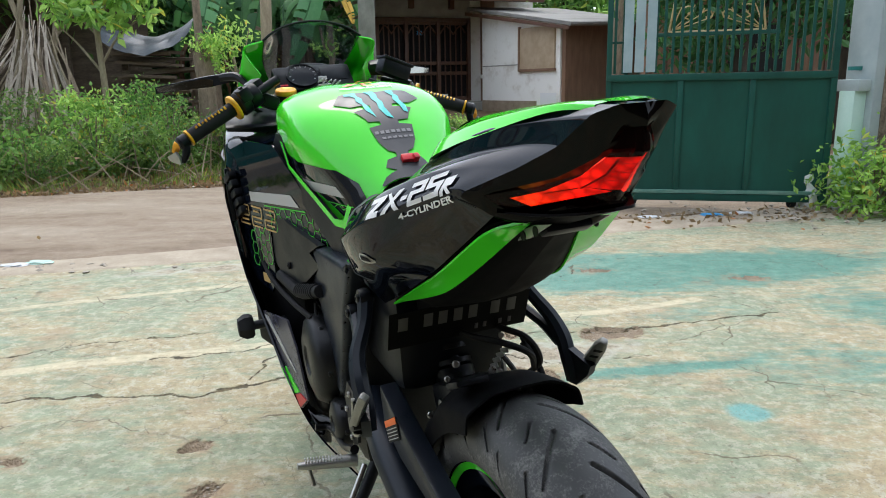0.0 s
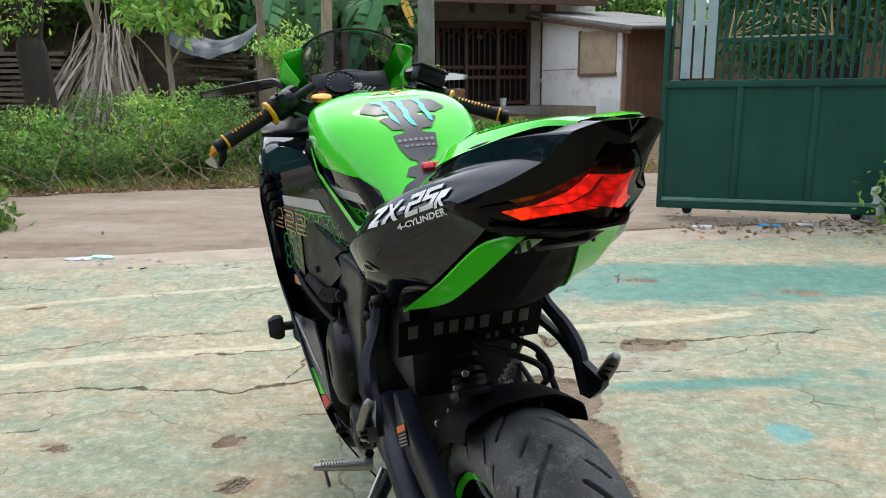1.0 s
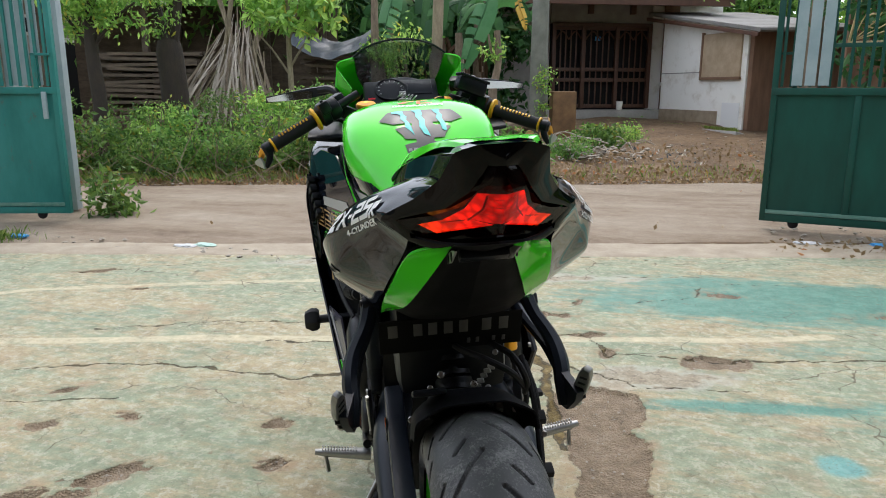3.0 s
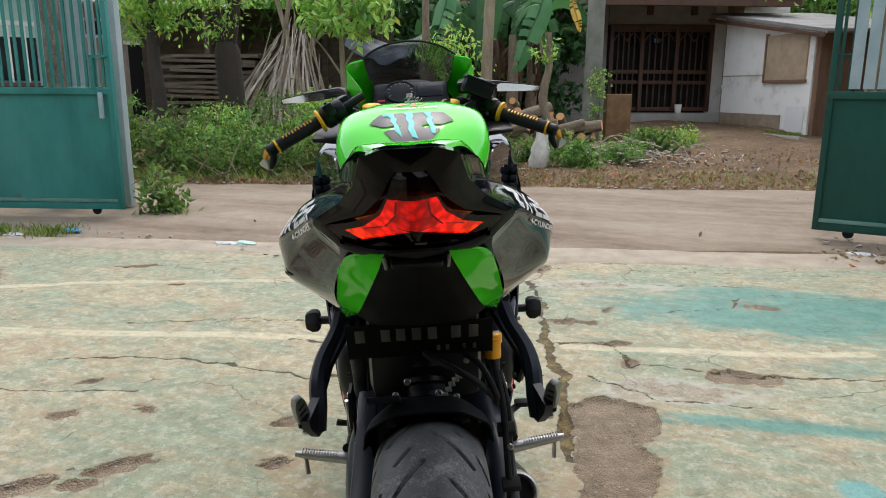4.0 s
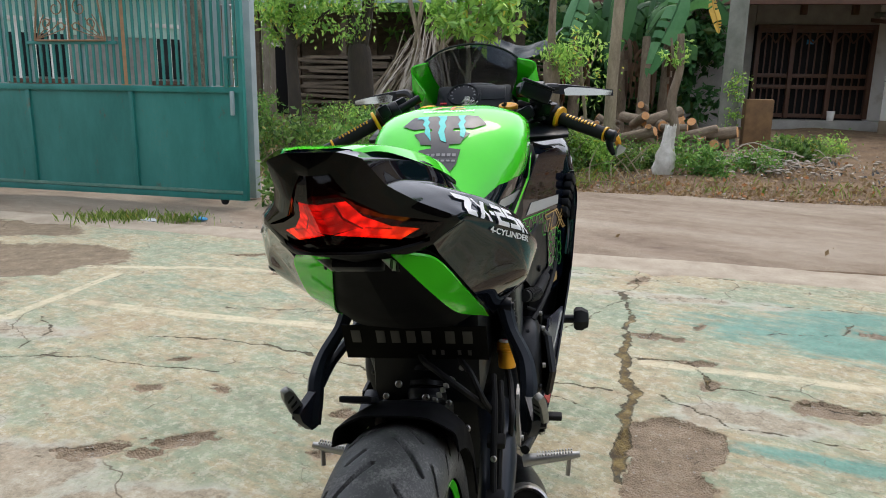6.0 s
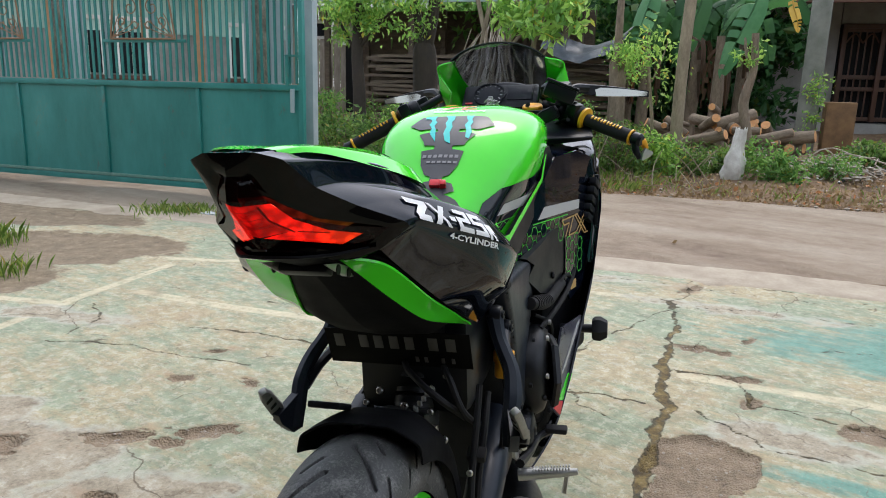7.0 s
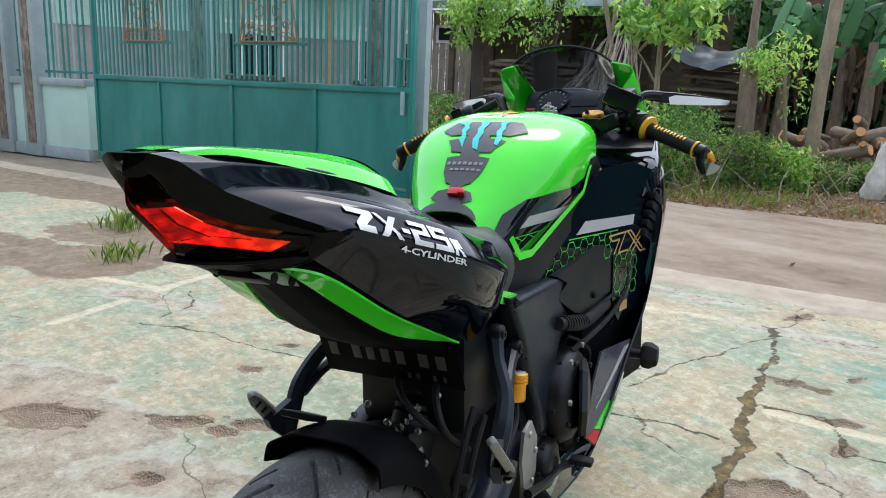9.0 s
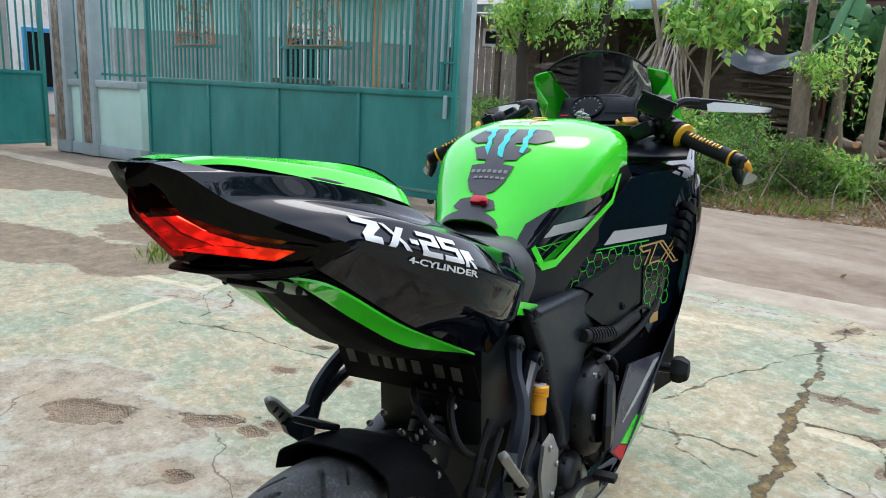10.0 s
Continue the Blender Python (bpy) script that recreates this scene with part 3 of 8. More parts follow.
# hairline cracks: the edges of bent cells, broken off here and there
_bend = M_YARD.n.new("ShaderNodeTexNoise")
_bend.inputs["Scale"].default_value, _bend.inputs["Detail"].default_value = 5.0, 6.0
M_YARD.l.new(M_YARD.coords(), _bend.inputs["Vector"])
_shift = M_YARD.n.new("ShaderNodeVectorMath")
_shift.operation = "MULTIPLY_ADD"
M_YARD.l.new(_bend.outputs["Color"], _shift.inputs[0])
_shift.inputs[1].default_value = (0.22, 0.22, 0.0)
M_YARD.l.new(M_YARD.coords(), _shift.inputs[2])
_hair = []
for _sc, _w in ((1.5, 0.006), (4.2, 0.008)):
    _cell = M_YARD.n.new("ShaderNodeTexVoronoi")
    _cell.feature = "DISTANCE_TO_EDGE"
    _cell.inputs["Scale"].default_value = _sc
    M_YARD.l.new(_shift.outputs[0], _cell.inputs["Vector"])
    _hair.append(M_YARD.math("MULTIPLY", M_YARD.span(_cell.outputs["Distance"], _w * 0.3, _w, 1, 0), M_YARD.span(M_YARD.noise(1.1 * _sc, 4, 0.6), 0.50, 0.58)))
_hm = M_YARD.math("MAXIMUM", _hair[0], M_YARD.math("MULTIPLY", _hair[1], 0.6))
_c4 = M_YARD.mix(M_YARD.math("MULTIPLY", _hm, 0.75), _c4, (0.13, 0.095, 0.06))
_pit = M_YARD.math("MULTIPLY", M_YARD.span(M_YARD.voronoi(55), 0.10, 0.16, 1, 0), M_YARD.span(M_YARD.noise(6, 5, 0.7), 0.54, 0.60))
_c4 = M_YARD.mix(M_YARD.math("MULTIPLY", _pit, 0.7), _c4, (0.20, 0.16, 0.115))
_det = M_YARD.math("ADD", M_YARD.math("MULTIPLY", M_YARD.noise(30, 12, 0.85), 0.6), M_YARD.math("MULTIPLY", M_YARD.noise(7, 10, 0.75), 0.4))
_tone = M_YARD.ramp(_det, (0.36, (0.34, 0.335, 0.31)), (0.46, (0.62, 0.62, 0.59)), (0.56, (0.74, 0.74, 0.70)), (0.65, (0.90, 0.89, 0.84)))
M_YARD.color(M_YARD.mix(1.0, _c4, _tone, "MULTIPLY"))
M_YARD.rough(M_YARD.span(_tm, 0, 1, 0.85, 0.6))
_h = M_YARD.math("ADD", M_YARD.math("MULTIPLY", _grain, 0.35), M_YARD.math("ADD", M_YARD.math("MULTIPLY", _cm, -1.2), M_YARD.math("MULTIPLY", _pm, M_YARD.math("MULTIPLY", _gravel, -1.0))))
M_YARD.bump(_h, 0.6, 0.012)


def ground_height(X, Y):
    b = np.maximum(0, (Y - TAN_R * X - FAR) * COS_R)
    return np.minimum(b * 0.05, 0.42) - 0.03 + 0.05 * wavy(X, Y, 2.5, 2) * np.clip(b, 0, 1)


def yard_height(X, Y):
    return -0.014 * np.clip(-f_patch(X, Y) / 0.015, 0, 1) - 0.012 * np.clip(-f_soil(X, Y) / 0.08, 0, 1) - 0.004 * np.clip(-f_crack(X, Y) / 0.004, 0, 1) + 0.003 * wavy(X, Y, 6, 9)


ground = sheet("ground", axis_steps((-400, -40, 30), (-40, -14, 2), (-14, 8, 0.25), (8, 40, 2), (40, 400, 30)),
               axis_steps((-400, -40, 30), (-40, 2, 2), (2, 24, 0.25), (24, 60, 2), (60, 420, 30)), ground_height, M_SOIL)
tagged(ground, "bare brown earth with stones and litter beyond the road", "ground")

road = sheet("road", axis_steps((-60, -12, 2), (-12, 8, 0.1), (8, 60, 2)), axis_steps((-30, 2, 1), (2, 14, 0.05), (14, 40, 1)),
             lambda X, Y: -0.012 + 0.010 * wavy(X, Y, 2.2, 3) - 0.03 * np.clip(np.maximum(NEAR + 0.08 - (Y - TAN_R * X), (Y - TAN_R * X) - FAR + 0.1) / 0.2, 0, 1), M_ROAD,
             inside=lambda x, y: (y - TAN_R * x > NEAR - 0.12) & (y - TAN_R * x < FAR + 0.2))
tagged(road, "pale sandy concrete village road, dusty and worn", "road")

M_KERB = speckled("weathered_kerb_concrete", (0.26, 0.21, 0.15), (0.46, 0.40, 0.31), 5, 0.9, 0.6, 0.008, fine=70)
kerb = sheet("kerb_strip", axis_steps((-14, 8, 0.06)), axis_steps((0.5, 9.0, 0.03)),
             lambda X, Y: 0.004 + 0.006 * wavy(X, Y, 5, 12) - 0.05 * np.clip(np.abs(Y - 0.30 * X - 5.42) - 0.05, 0, 0.06) / 0.06 * (Y - 0.30 * X > 5.42) - 0.03 * np.clip((5.05 + 0.28 * X - Y) / 0.05, 0, 1), M_KERB,
             inside=lambda x, y: (y > 5.05 + 0.28 * x - 0.14) & (y < 5.52 + 0.30 * x))
tagged(kerb, "weathered beige concrete strip along the road", "kerb")

yard = sheet("yard_pavement", axis_steps((-14, -5.4, 0.3), (-5.4, -3, 0.04), (-3, 2.4, 0.0115), (2.4, 3.4, 0.04), (3.4, 9, 0.3)), axis_steps((-6, 0.8, 0.3), (0.8, 4.0, 0.0115), (4.0, 7.8, 0.03)),
             yard_height, M_YARD, inside=lambda x, y: y < 5.05 + 0.28 * x,
             attrs={"patch": f_patch, "soil": f_soil, "crack": f_crack, "stripe": f_stripe, "teal": f_teal, "cyan": f_cyan, "bare": f_bare})
tagged(yard, "cracked concrete yard with worn teal and cream paint", "pavement")

# ---- gates ----
M_GATE = Mat("green_gate_paint", (0.01, 0.15, 0.11), 0.4)
_a, _b = M_GATE.noise(2.2, 7, 0.65, (1, 1, 0.35)), M_GATE.noise(40, 6, 0.7)
_rust = M_GATE.span(M_GATE.noise(6, 10, 0.8, (1, 1, 0.45)), 0.57, 0.68, 0, 0.65)
M_GATE.color(M_GATE.mix(_rust, M_GATE.mix(M_GATE.span(M_GATE.math("ADD", M_GATE.math("MULTIPLY", _a, 0.6), M_GATE.math("MULTIPLY", _b, 0.4)), 0.56, 0.68, 0, 0.35), M_GATE.ramp(_a, (0.35, (0.014, 0.165, 0.145)), (0.7, (0.045, 0.27, 0.24))), (0.16, 0.2, 0.15)), (0.12, 0.085, 0.05)))
M_GATE.rough(M_GATE.span(_b, 0.3, 0.7, 0.3, 0.55))
M_GATE.bump(_a, 0.25, 0.01)
M_GATEDARK = Mat("dark_green_gate_paint", (0.003, 0.07, 0.05), 0.45)
_a = M_GATEDARK.noise(3, 7, 0.65, (1, 1, 0.35))
M_GATEDARK.color(M_GATEDARK.ramp(_a, (0.35, (0.002, 0.05, 0.036)), (0.7, (0.005, 0.085, 0.062))))
M_GATEDARK.bump(_a, 0.2, 0.008)
M_GATEWORN = speckled("worn_gate_edge", (0.05, 0.2, 0.16), (0.2, 0.32, 0.26), 12, 0.55, 0.3, 0.002)
M_PALE = speckled("pale_blue_grey", (0.26, 0.36, 0.38), (0.40, 0.49, 0.50), 6, 0.45, 0.15, 0.002)
M_SCROLL = speckled("gold_painted_iron", (0.5, 0.36, 0.15), (0.62, 0.46, 0.22), 20, 0.45, 0.2, 0.001)
M_RUSTSCROLL = speckled("rusty_brown_iron", (0.22, 0.12, 0.06), (0.36, 0.22, 0.12), 20, 0.6, 0.3, 0.001)


def spiral(cx, cz, r, turns, start, s=1, n=22):
    return [(cx + s * r * (1 - 0.75 * k / n) * math.cos(start + turns * 6.283 * k / n), 0, cz + r * (1 - 0.75 * k / n) * math.sin(start + turns * 6.283 * k / n)) for k in range(n + 1)]


def gate(name, a, b, ribs, scrolls, scroll_mat, label, bottom=0.05, mid=1.1, top=2.35, pale_at=None, coat=None, pitch=0.095):
    """A steel gate leaf from the hinge side a to the free end b: sheet below, bars above."""
    a, b = Vector(a), Vector(b)
    coat = coat or M_GATE
    d = b - a
    w = d.length
    g = empty(name, pose(a.x, a.y, 0, 0, 0, math.degrees(math.atan2(d.y, d.x))), label, "gate", kind="structure")
    part("sheet", box(w - 0.04, 0.012, mid - bottom - 0.06, pose(w / 2, 0, (mid + bottom) / 2)), coat, g, "green sheet steel panel")
    part("bottom_rail", box(w, 0.05, 0.06, pose(w / 2, 0, bottom + 0.03), 0.004), coat, g)
    part("worn_edge", box(w - 0.08, 0.02, 0.03, pose(w / 2, -0.02, bottom + 0.078), 0.003), M_GATEWORN, g, "worn pale lower edge")
    part("worn_edge_back", box(w - 0.08, 0.02, 0.03, pose(w / 2, 0.02, bottom + 0.078), 0.003), M_GATEWORN, g)
    part("middle_rail", box(w, 0.06, 0.055, pose(w / 2, 0, mid - 0.02), 0.004), coat, g)
    part("top_rail", box(w, 0.05, 0.05, pose(w / 2, 0, top), 0.004), coat, g)
    for x in (0.02, w - 0.02):
        part("stile", box(0.045, 0.055, top - bottom, pose(x, 0, (top + bottom) / 2), 0.004), coat, g)
    for x in ribs:
        part("rib", box(0.045, 0.05, mid - bottom - 0.08, pose(x, 0, (mid + bottom) / 2), 0.004), coat, g)
    n = int(w / pitch)
    for i in range(1, n):
        x = w * i / n
        part("bar", box(0.022, 0.018, top - mid - 0.03, pose(x, 0, (top + mid) / 2)), coat, g)
    if pale_at:
        # added strips stand in for the pale background seen between the bars
        for k in range(3):
            part("pale_strip", box(0.075, 0.006, top - mid - 0.05, pose(pale_at + 0.092 * (k - 1), 0.016, (top + mid) / 2)), M_PALE, g, "added pale strip for the background seen between the bars")
        for x in (1.0, 2.12, 2.45, 3.05, 4.13) if w > 3 else ():
            part("pale_strip", box(0.055, 0.006, top - mid - 0.05, pose(x, 0.016, (top + mid) / 2)), M_PALE, g, "added pale strip for the background seen between the bars")
        part("latch_box", box(0.16, 0.02, 0.02, pose(w - 0.10, -0.03, mid + 0.27), 0.003), coat, g)
        part("latch_upright", box(0.035, 0.02, 0.28, pose(w - 0.16, -0.03, mid + 0.14), 0.003), coat, g)
        part("latch_bolt", box(0.035, 0.03, 0.22, pose(w - 0.10, -0.045, mid - 0.14), 0.006), M_PALE, g)
    for cx, sw, z0 in scrolls:
        o = empty("ornament", pose(cx, -0.022, 0), "wrought iron scroll ornament")
        o.parent = g
        for (x0, zz0), (x1, zz1) in (((-sw / 2, z0), (sw / 2, z0)), ((-sw / 2, z0), (-sw * 0.38, z0 + 0.62)), ((sw / 2, z0), (sw * 0.38, z0 + 0.62)), ((-sw * 0.38, z0 + 0.62), (sw * 0.38, z0 + 0.62))):
            part("ornament_frame", tube([(x0, 0, zz0), (x1, 0, zz1)], 0.009, 6, curved=False), scroll_mat, o)
        for s in (1, -1):
            for pts in (spiral(s * sw * 0.17, z0 + 0.30, 0.085, 1.1, 1.57, s), spiral(s * sw * 0.30, z0 + 0.16, 0.06, 1.1, -1.57, s), spiral(s * sw * 0.10, z0 + 0.12, 0.05, 0.9, 0.5, s), spiral(s * sw * 0.28, z0 + 0.44, 0.06, 1.0, 3.1, s)):
                part("scroll", tube(pts, 0.006, 5, 2), scroll_mat, o)
            for k in range(4):
                part("ray", tube([(s * sw * 0.47, 0, z0 + 0.01), (s * sw * (0.40 - 0.10 * k), 0, z0 + 0.16 - 0.02 * k), (s * sw * (0.34 - 0.10 * k), 0, z0 + 0.24 - 0.03 * k)], 0.005, 5, 3), scroll_mat, o)
        part("ornament_rail", box(sw + 0.22, 0.02, 0.03, pose(0, 0.02, z0 - 0.02), 0.003), coat, o)
        part("ornament_bar", box(0.012, 0.012, 0.62, pose(0, 0, z0 + 0.31)), scroll_mat, o)
    for x in (0.25, w - 0.25):
        part("gate_wheel", spin([(0.035, -0.012), (0.04, -0.008), (0.04, 0.008), (0.035, 0.012)], 16, pose(x, 0, 0.04, 90, 0, 0)), M_RUBBER, g, "small black gate wheel")
    return g


PILLARS = []
gate("gate_1", (3.10, 6.28, 0), (1.35, 6.62, 0), (0.62, 1.18), ((0.92, 0.74, 1.44),), M_SCROLL, "dark green steel gate leaf with bars and gold scrolls", pale_at=1.52, coat=M_GATEDARK, pitch=0.066)
gate("gate_2", (-8.80, 3.737, 0), (-4.295, 5.245, 0), (1.19, 2.375, 3.56), ((0.98, 0.72, 1.52), (2.93, 0.80, 1.52)), M_RUSTSCROLL, "teal green steel gate leaf with bars and scrolls", pale_at=4.50, pitch=0.075)
for _x, _y, _yaw in ((-5.23, 5.55, 18), (-7.78, 4.72, 18)):
    _g = empty("gate_pillar", pose(_x, _y, 0, 0, 0, _yaw), "stone-faced pillar behind the gate leaf", "pillar", kind="structure")
    PILLARS.append(_g)
M_POST = speckled("grey_blue_post_paint", (0.26, 0.32, 0.33), (0.4, 0.46, 0.46), 5, 0.6, 0.2, 0.003)
tagged(put("gate_post", box(0.10, 0.10, 2.6, pose(-4.66, 5.66, 1.3, 0, 0, 18), 0.006), M_POST), "grey-blue steel gate post", "gate post", kind="structure")

# ---- walls beside the gates ----
M_TEALWALL = speckled("pale_mint_wall_paint", (0.42, 0.62, 0.54), (0.55, 0.72, 0.64), 2.5, 0.8, 0.2, 0.003, fine=50)
M_STONE = Mat("mottled_stone_cladding", (0.25, 0.2, 0.15), 0.7)
_a, _b = M_STONE.noise(9, 6, 0.7, (1.6, 1.6, 0.7)), M_STONE.noise(60, 5)
M_STONE.color(M_STONE.ramp(M_STONE.math("ADD", M_STONE.math("MULTIPLY", _a, 0.7), M_STONE.math("MULTIPLY", _b, 0.3)), (0.35, (0.07, 0.05, 0.035)), (0.5, (0.2, 0.16, 0.12)), (0.66, (0.42, 0.36, 0.28))))
M_STONE.bump(_a, 0.6, 0.012)


for _g in PILLARS:
    part("pillar_core", box(0.30, 0.20, 2.6, pose(0, 0.03, 1.3), 0.012), M_POST, _g, "grey-blue pillar")
    part("pillar_facing", box(0.17, 0.05, 2.4, pose(0, -0.09, 1.3), 0.012), M_STONE, _g, "brown stone facing")


def side_wall(name, a, b, label, pillars):
    a, b = Vector(a), Vector(b)
    d = b - a
    w = d.length
    g = empty(name, pose(a.x, a.y, 0, 0, 0, math.degrees(math.atan2(d.y, d.x))), label, "wall", kind="structure")
    part("low_wall", box(w, 0.16, 0.95, pose(w / 2, 0, 0.475), 0.008), M_TEALWALL, g, "pale mint lower wall")
    part("wall_plinth", box(w, 0.22, 0.16, pose(w / 2, 0, 0.08), 0.01), M_POST, g)
    part("wall_cap", box(w, 0.24, 0.09, pose(w / 2, 0, 0.99), 0.01), M_POST, g)
    for x in pillars:
        part("pillar", box(0.34, 0.30, 2.7, pose(x, 0, 1.35), 0.012), M_POST, g, "grey-blue pillar")
        part("pillar_facing", box(0.17, 0.33, 2.45, pose(x, 0, 1.40), 0.012), M_STONE, g, "brown stone facing")
    n = int(w / 0.11)
    for i in range(1, n):
        x = w * i / n
        if min(abs(x - p) for p in pillars) > 0.2:
            part("wall_bar", box(0.02, 0.02, 1.4, pose(x, 0, 1.74)), M_GATE if i % 3 else M_PALE, g)
    for z in (1.12, 2.42):
        part("wall_rail", box(w, 0.03, 0.03, pose(w / 2, 0, z)), M_GATE, g)
    return g


side_wall("wall_west", (-8.86, 3.71, 0), (-10.75, 3.08, 0), "pale mint boundary wall with pillars and bars", (1.12, 1.78))
lane = empty("lane_gate", pose(-11.15, 2.92, 0, 0, 0, -68), "narrow dark green steel gate leaf standing open", "gate", kind="structure")
for x in (0.0, 0.9):
    part("stile", box(0.06, 0.06, 2.4, pose(x, 0, 1.22), 0.004), M_GATE, lane)
for z in (0.10, 1.1, 2.4):
    part("rail", box(0.9, 0.05, 0.05, pose(0.45, 0, z), 0.004), M_GATE, lane)
for k in range(1, 8):
    part("bar", box(0.02, 0.02, 1.26, pose(0.1125 * k, 0, 1.75)), M_GATE, lane)
part("sheet", box(0.86, 0.012, 0.95, pose(0.45, 0, 0.6)), M_GATE, lane)
side_wall("wall_east", (3.18, 6.26, 0), (6.4, 7.2, 0), "pale mint boundary wall with a stone pillar", (0.28, 2.2))
# ---- the motorcycle: x ahead from the rear axle, y to its left, z up ----
BIKE = pose(0.3112, 1.3272, 0, 0, 0, 113.73) @ pose(0, 0, 0, -3.25, 0, 0) @ Matrix.Scale(1.065, 4) @ pose(0.018, 0, 0)
bike = empty("motorcycle", BIKE, "lime green and black sport motorcycle on its side stand", "motorcycle")


def half(x, *yz):
    return [(x, y, z) for y, z in yz]


def mirrored(s, pts):
    return [(x, s * y, z) for x, y, z in pts]


def surface(bm):
    """A finder of places on a skin, for thin films laid on it."""
    from mathutils.bvhtree import BVHTree
    bm.normal_update()
    tree = BVHTree.FromBMesh(bm)

    def sideways(s):
        def project(x, z):
            p, n, _, _ = tree.ray_cast(Vector((x, s * 2.0, z)), Vector((0, -s, 0)))
            return None if p is None else (p, n if n.y * s > 0 else -n)
        return project

    def from_above(x, y):
        p, n, _, _ = tree.ray_cast(Vector((x, y, 3.0)), Vector((0, 0, -1)))
        return None if p is None else (p, n if n.z > 0 else -n)

    def from_behind(y, z):
        p, n, _, _ = tree.ray_cast(Vector((-2.0, y, z)), Vector((1, 0, 0)))
        return None if p is None else (p, n if n.x < 0 else -n)
    return sideways, from_above, from_behind


def leaned(s, y0, k, x0):
    """A flat side face whose half width grows ahead: y = y0 + k (x - x0)."""
    nrm = Vector((-k, 1.0, 0)).normalized()

    def project(x, z):
        return Vector((x, s * (y0 + k * (x - x0)), z)), Vector((nrm.x, s * nrm.y, 0))
    return project


def panel(outline, project, thick, cell=0.03):
    """A plate of even thickness whose outer side follows a face."""
    b = skin_poly([outline], project, cell, 0.0)
    ext = bmesh.ops.extrude_face_region(b, geom=b.faces[:])
    for v in ext["geom"]:
        if isinstance(v, bmesh.types.BMVert):
            v.co -= project(v.co.x, v.co.z)[1] * thick
    return b


def stroke(a, b, w):
    """A straight line of some width as an outline."""
    a, b = Vector((*a, 0)), Vector((*b, 0))
    d = (b - a).normalized()
    n = Vector((-d.y, d.x, 0)) * w / 2
    return [tuple((a + n).xy), tuple((b + n).xy), tuple((b - n).xy), tuple((a - n).xy)]


def bolt(p, d, r=0.006, h=0.004, mat=None, parent=None):
    q = Vector(d).to_track_quat("Z", "Y").to_matrix().to_4x4()
    return part("bolt", spin([(r, 0), (r, h), (r * 0.8, h + 0.001), (r * 0.5, h + 0.001), (r * 0.45, h - 0.002)], 12, Matrix.Translation(p) @ q), mat or M_STEEL, parent or bike)


def ring_bm(c, d, r0, r1, h, n=28):
    q = Vector(d).to_track_quat("Z", "Y").to_matrix().to_4x4()
    return spin([(r0, 0), (r0, h), (r1, h), (r1, 0), (r0, 0)], n, Matrix.Translation(c) @ q, cap=False)


# wheels
AX = Matrix.Rotation(radians(90), 4, "X")


def tyre_mesh(R, W, n_round, n_across, grooves=()):
    """A motorcycle tyre about the y axis; grooves: (angle, angle, across, across, width) in pitches and -1 to 1, pressed in."""
    Rc, H = R - 0.06, 0.06
    th = np.linspace(0, 2 * math.pi, n_round, endpoint=False)
    t = np.linspace(-1, 1, n_across)
    T, A = np.meshgrid(th, t, indexing="ij")
    ang = A * radians(112)
    y, r = W / 2 * np.sin(ang), Rc + H * np.cos(ang)
    pitch = 2 * math.pi / 14
    depth = np.zeros_like(T)
    ph = (T / pitch) % 1.0
    for g0, g1, a0, a1, wd in grooves:
        for k in (-1, 0, 1):
            p0, p1 = np.array([(g0 + k) * pitch * R, a0 * W * 0.75]), np.array([(g1 + k) * pitch * R, a1 * W * 0.75])
            q = np.stack([ph * pitch * R, A * W * 0.75], -1)
            d = p1 - p0
            s = np.clip(((q - p0) @ d) / (d @ d), 0, 1)
            dist = np.linalg.norm(q - (p0 + s[..., None] * d), axis=-1)
            depth = np.maximum(depth, np.clip((wd - dist) / 0.0012, 0, 1))
    r = r - 0.0065 * depth
    X, Z = r * np.sin(T), r * np.cos(T)
    verts = np.stack([X.ravel(), y.ravel(), Z.ravel()], 1)
    i, j = np.meshgrid(np.arange(n_round), np.arange(n_across - 1), indexing="ij")
    a, c = (i * n_across + j).ravel(), (((i + 1) % n_round) * n_across + j).ravel()
    data = bpy.data.meshes.new("tmp")
    data.from_pydata(verts.tolist(), [], np.stack([a, a + 1, c + 1, c], 1).tolist())
    b = bmesh.new()
    b.from_mesh(data)
    bpy.data.meshes.remove(data)
    return b


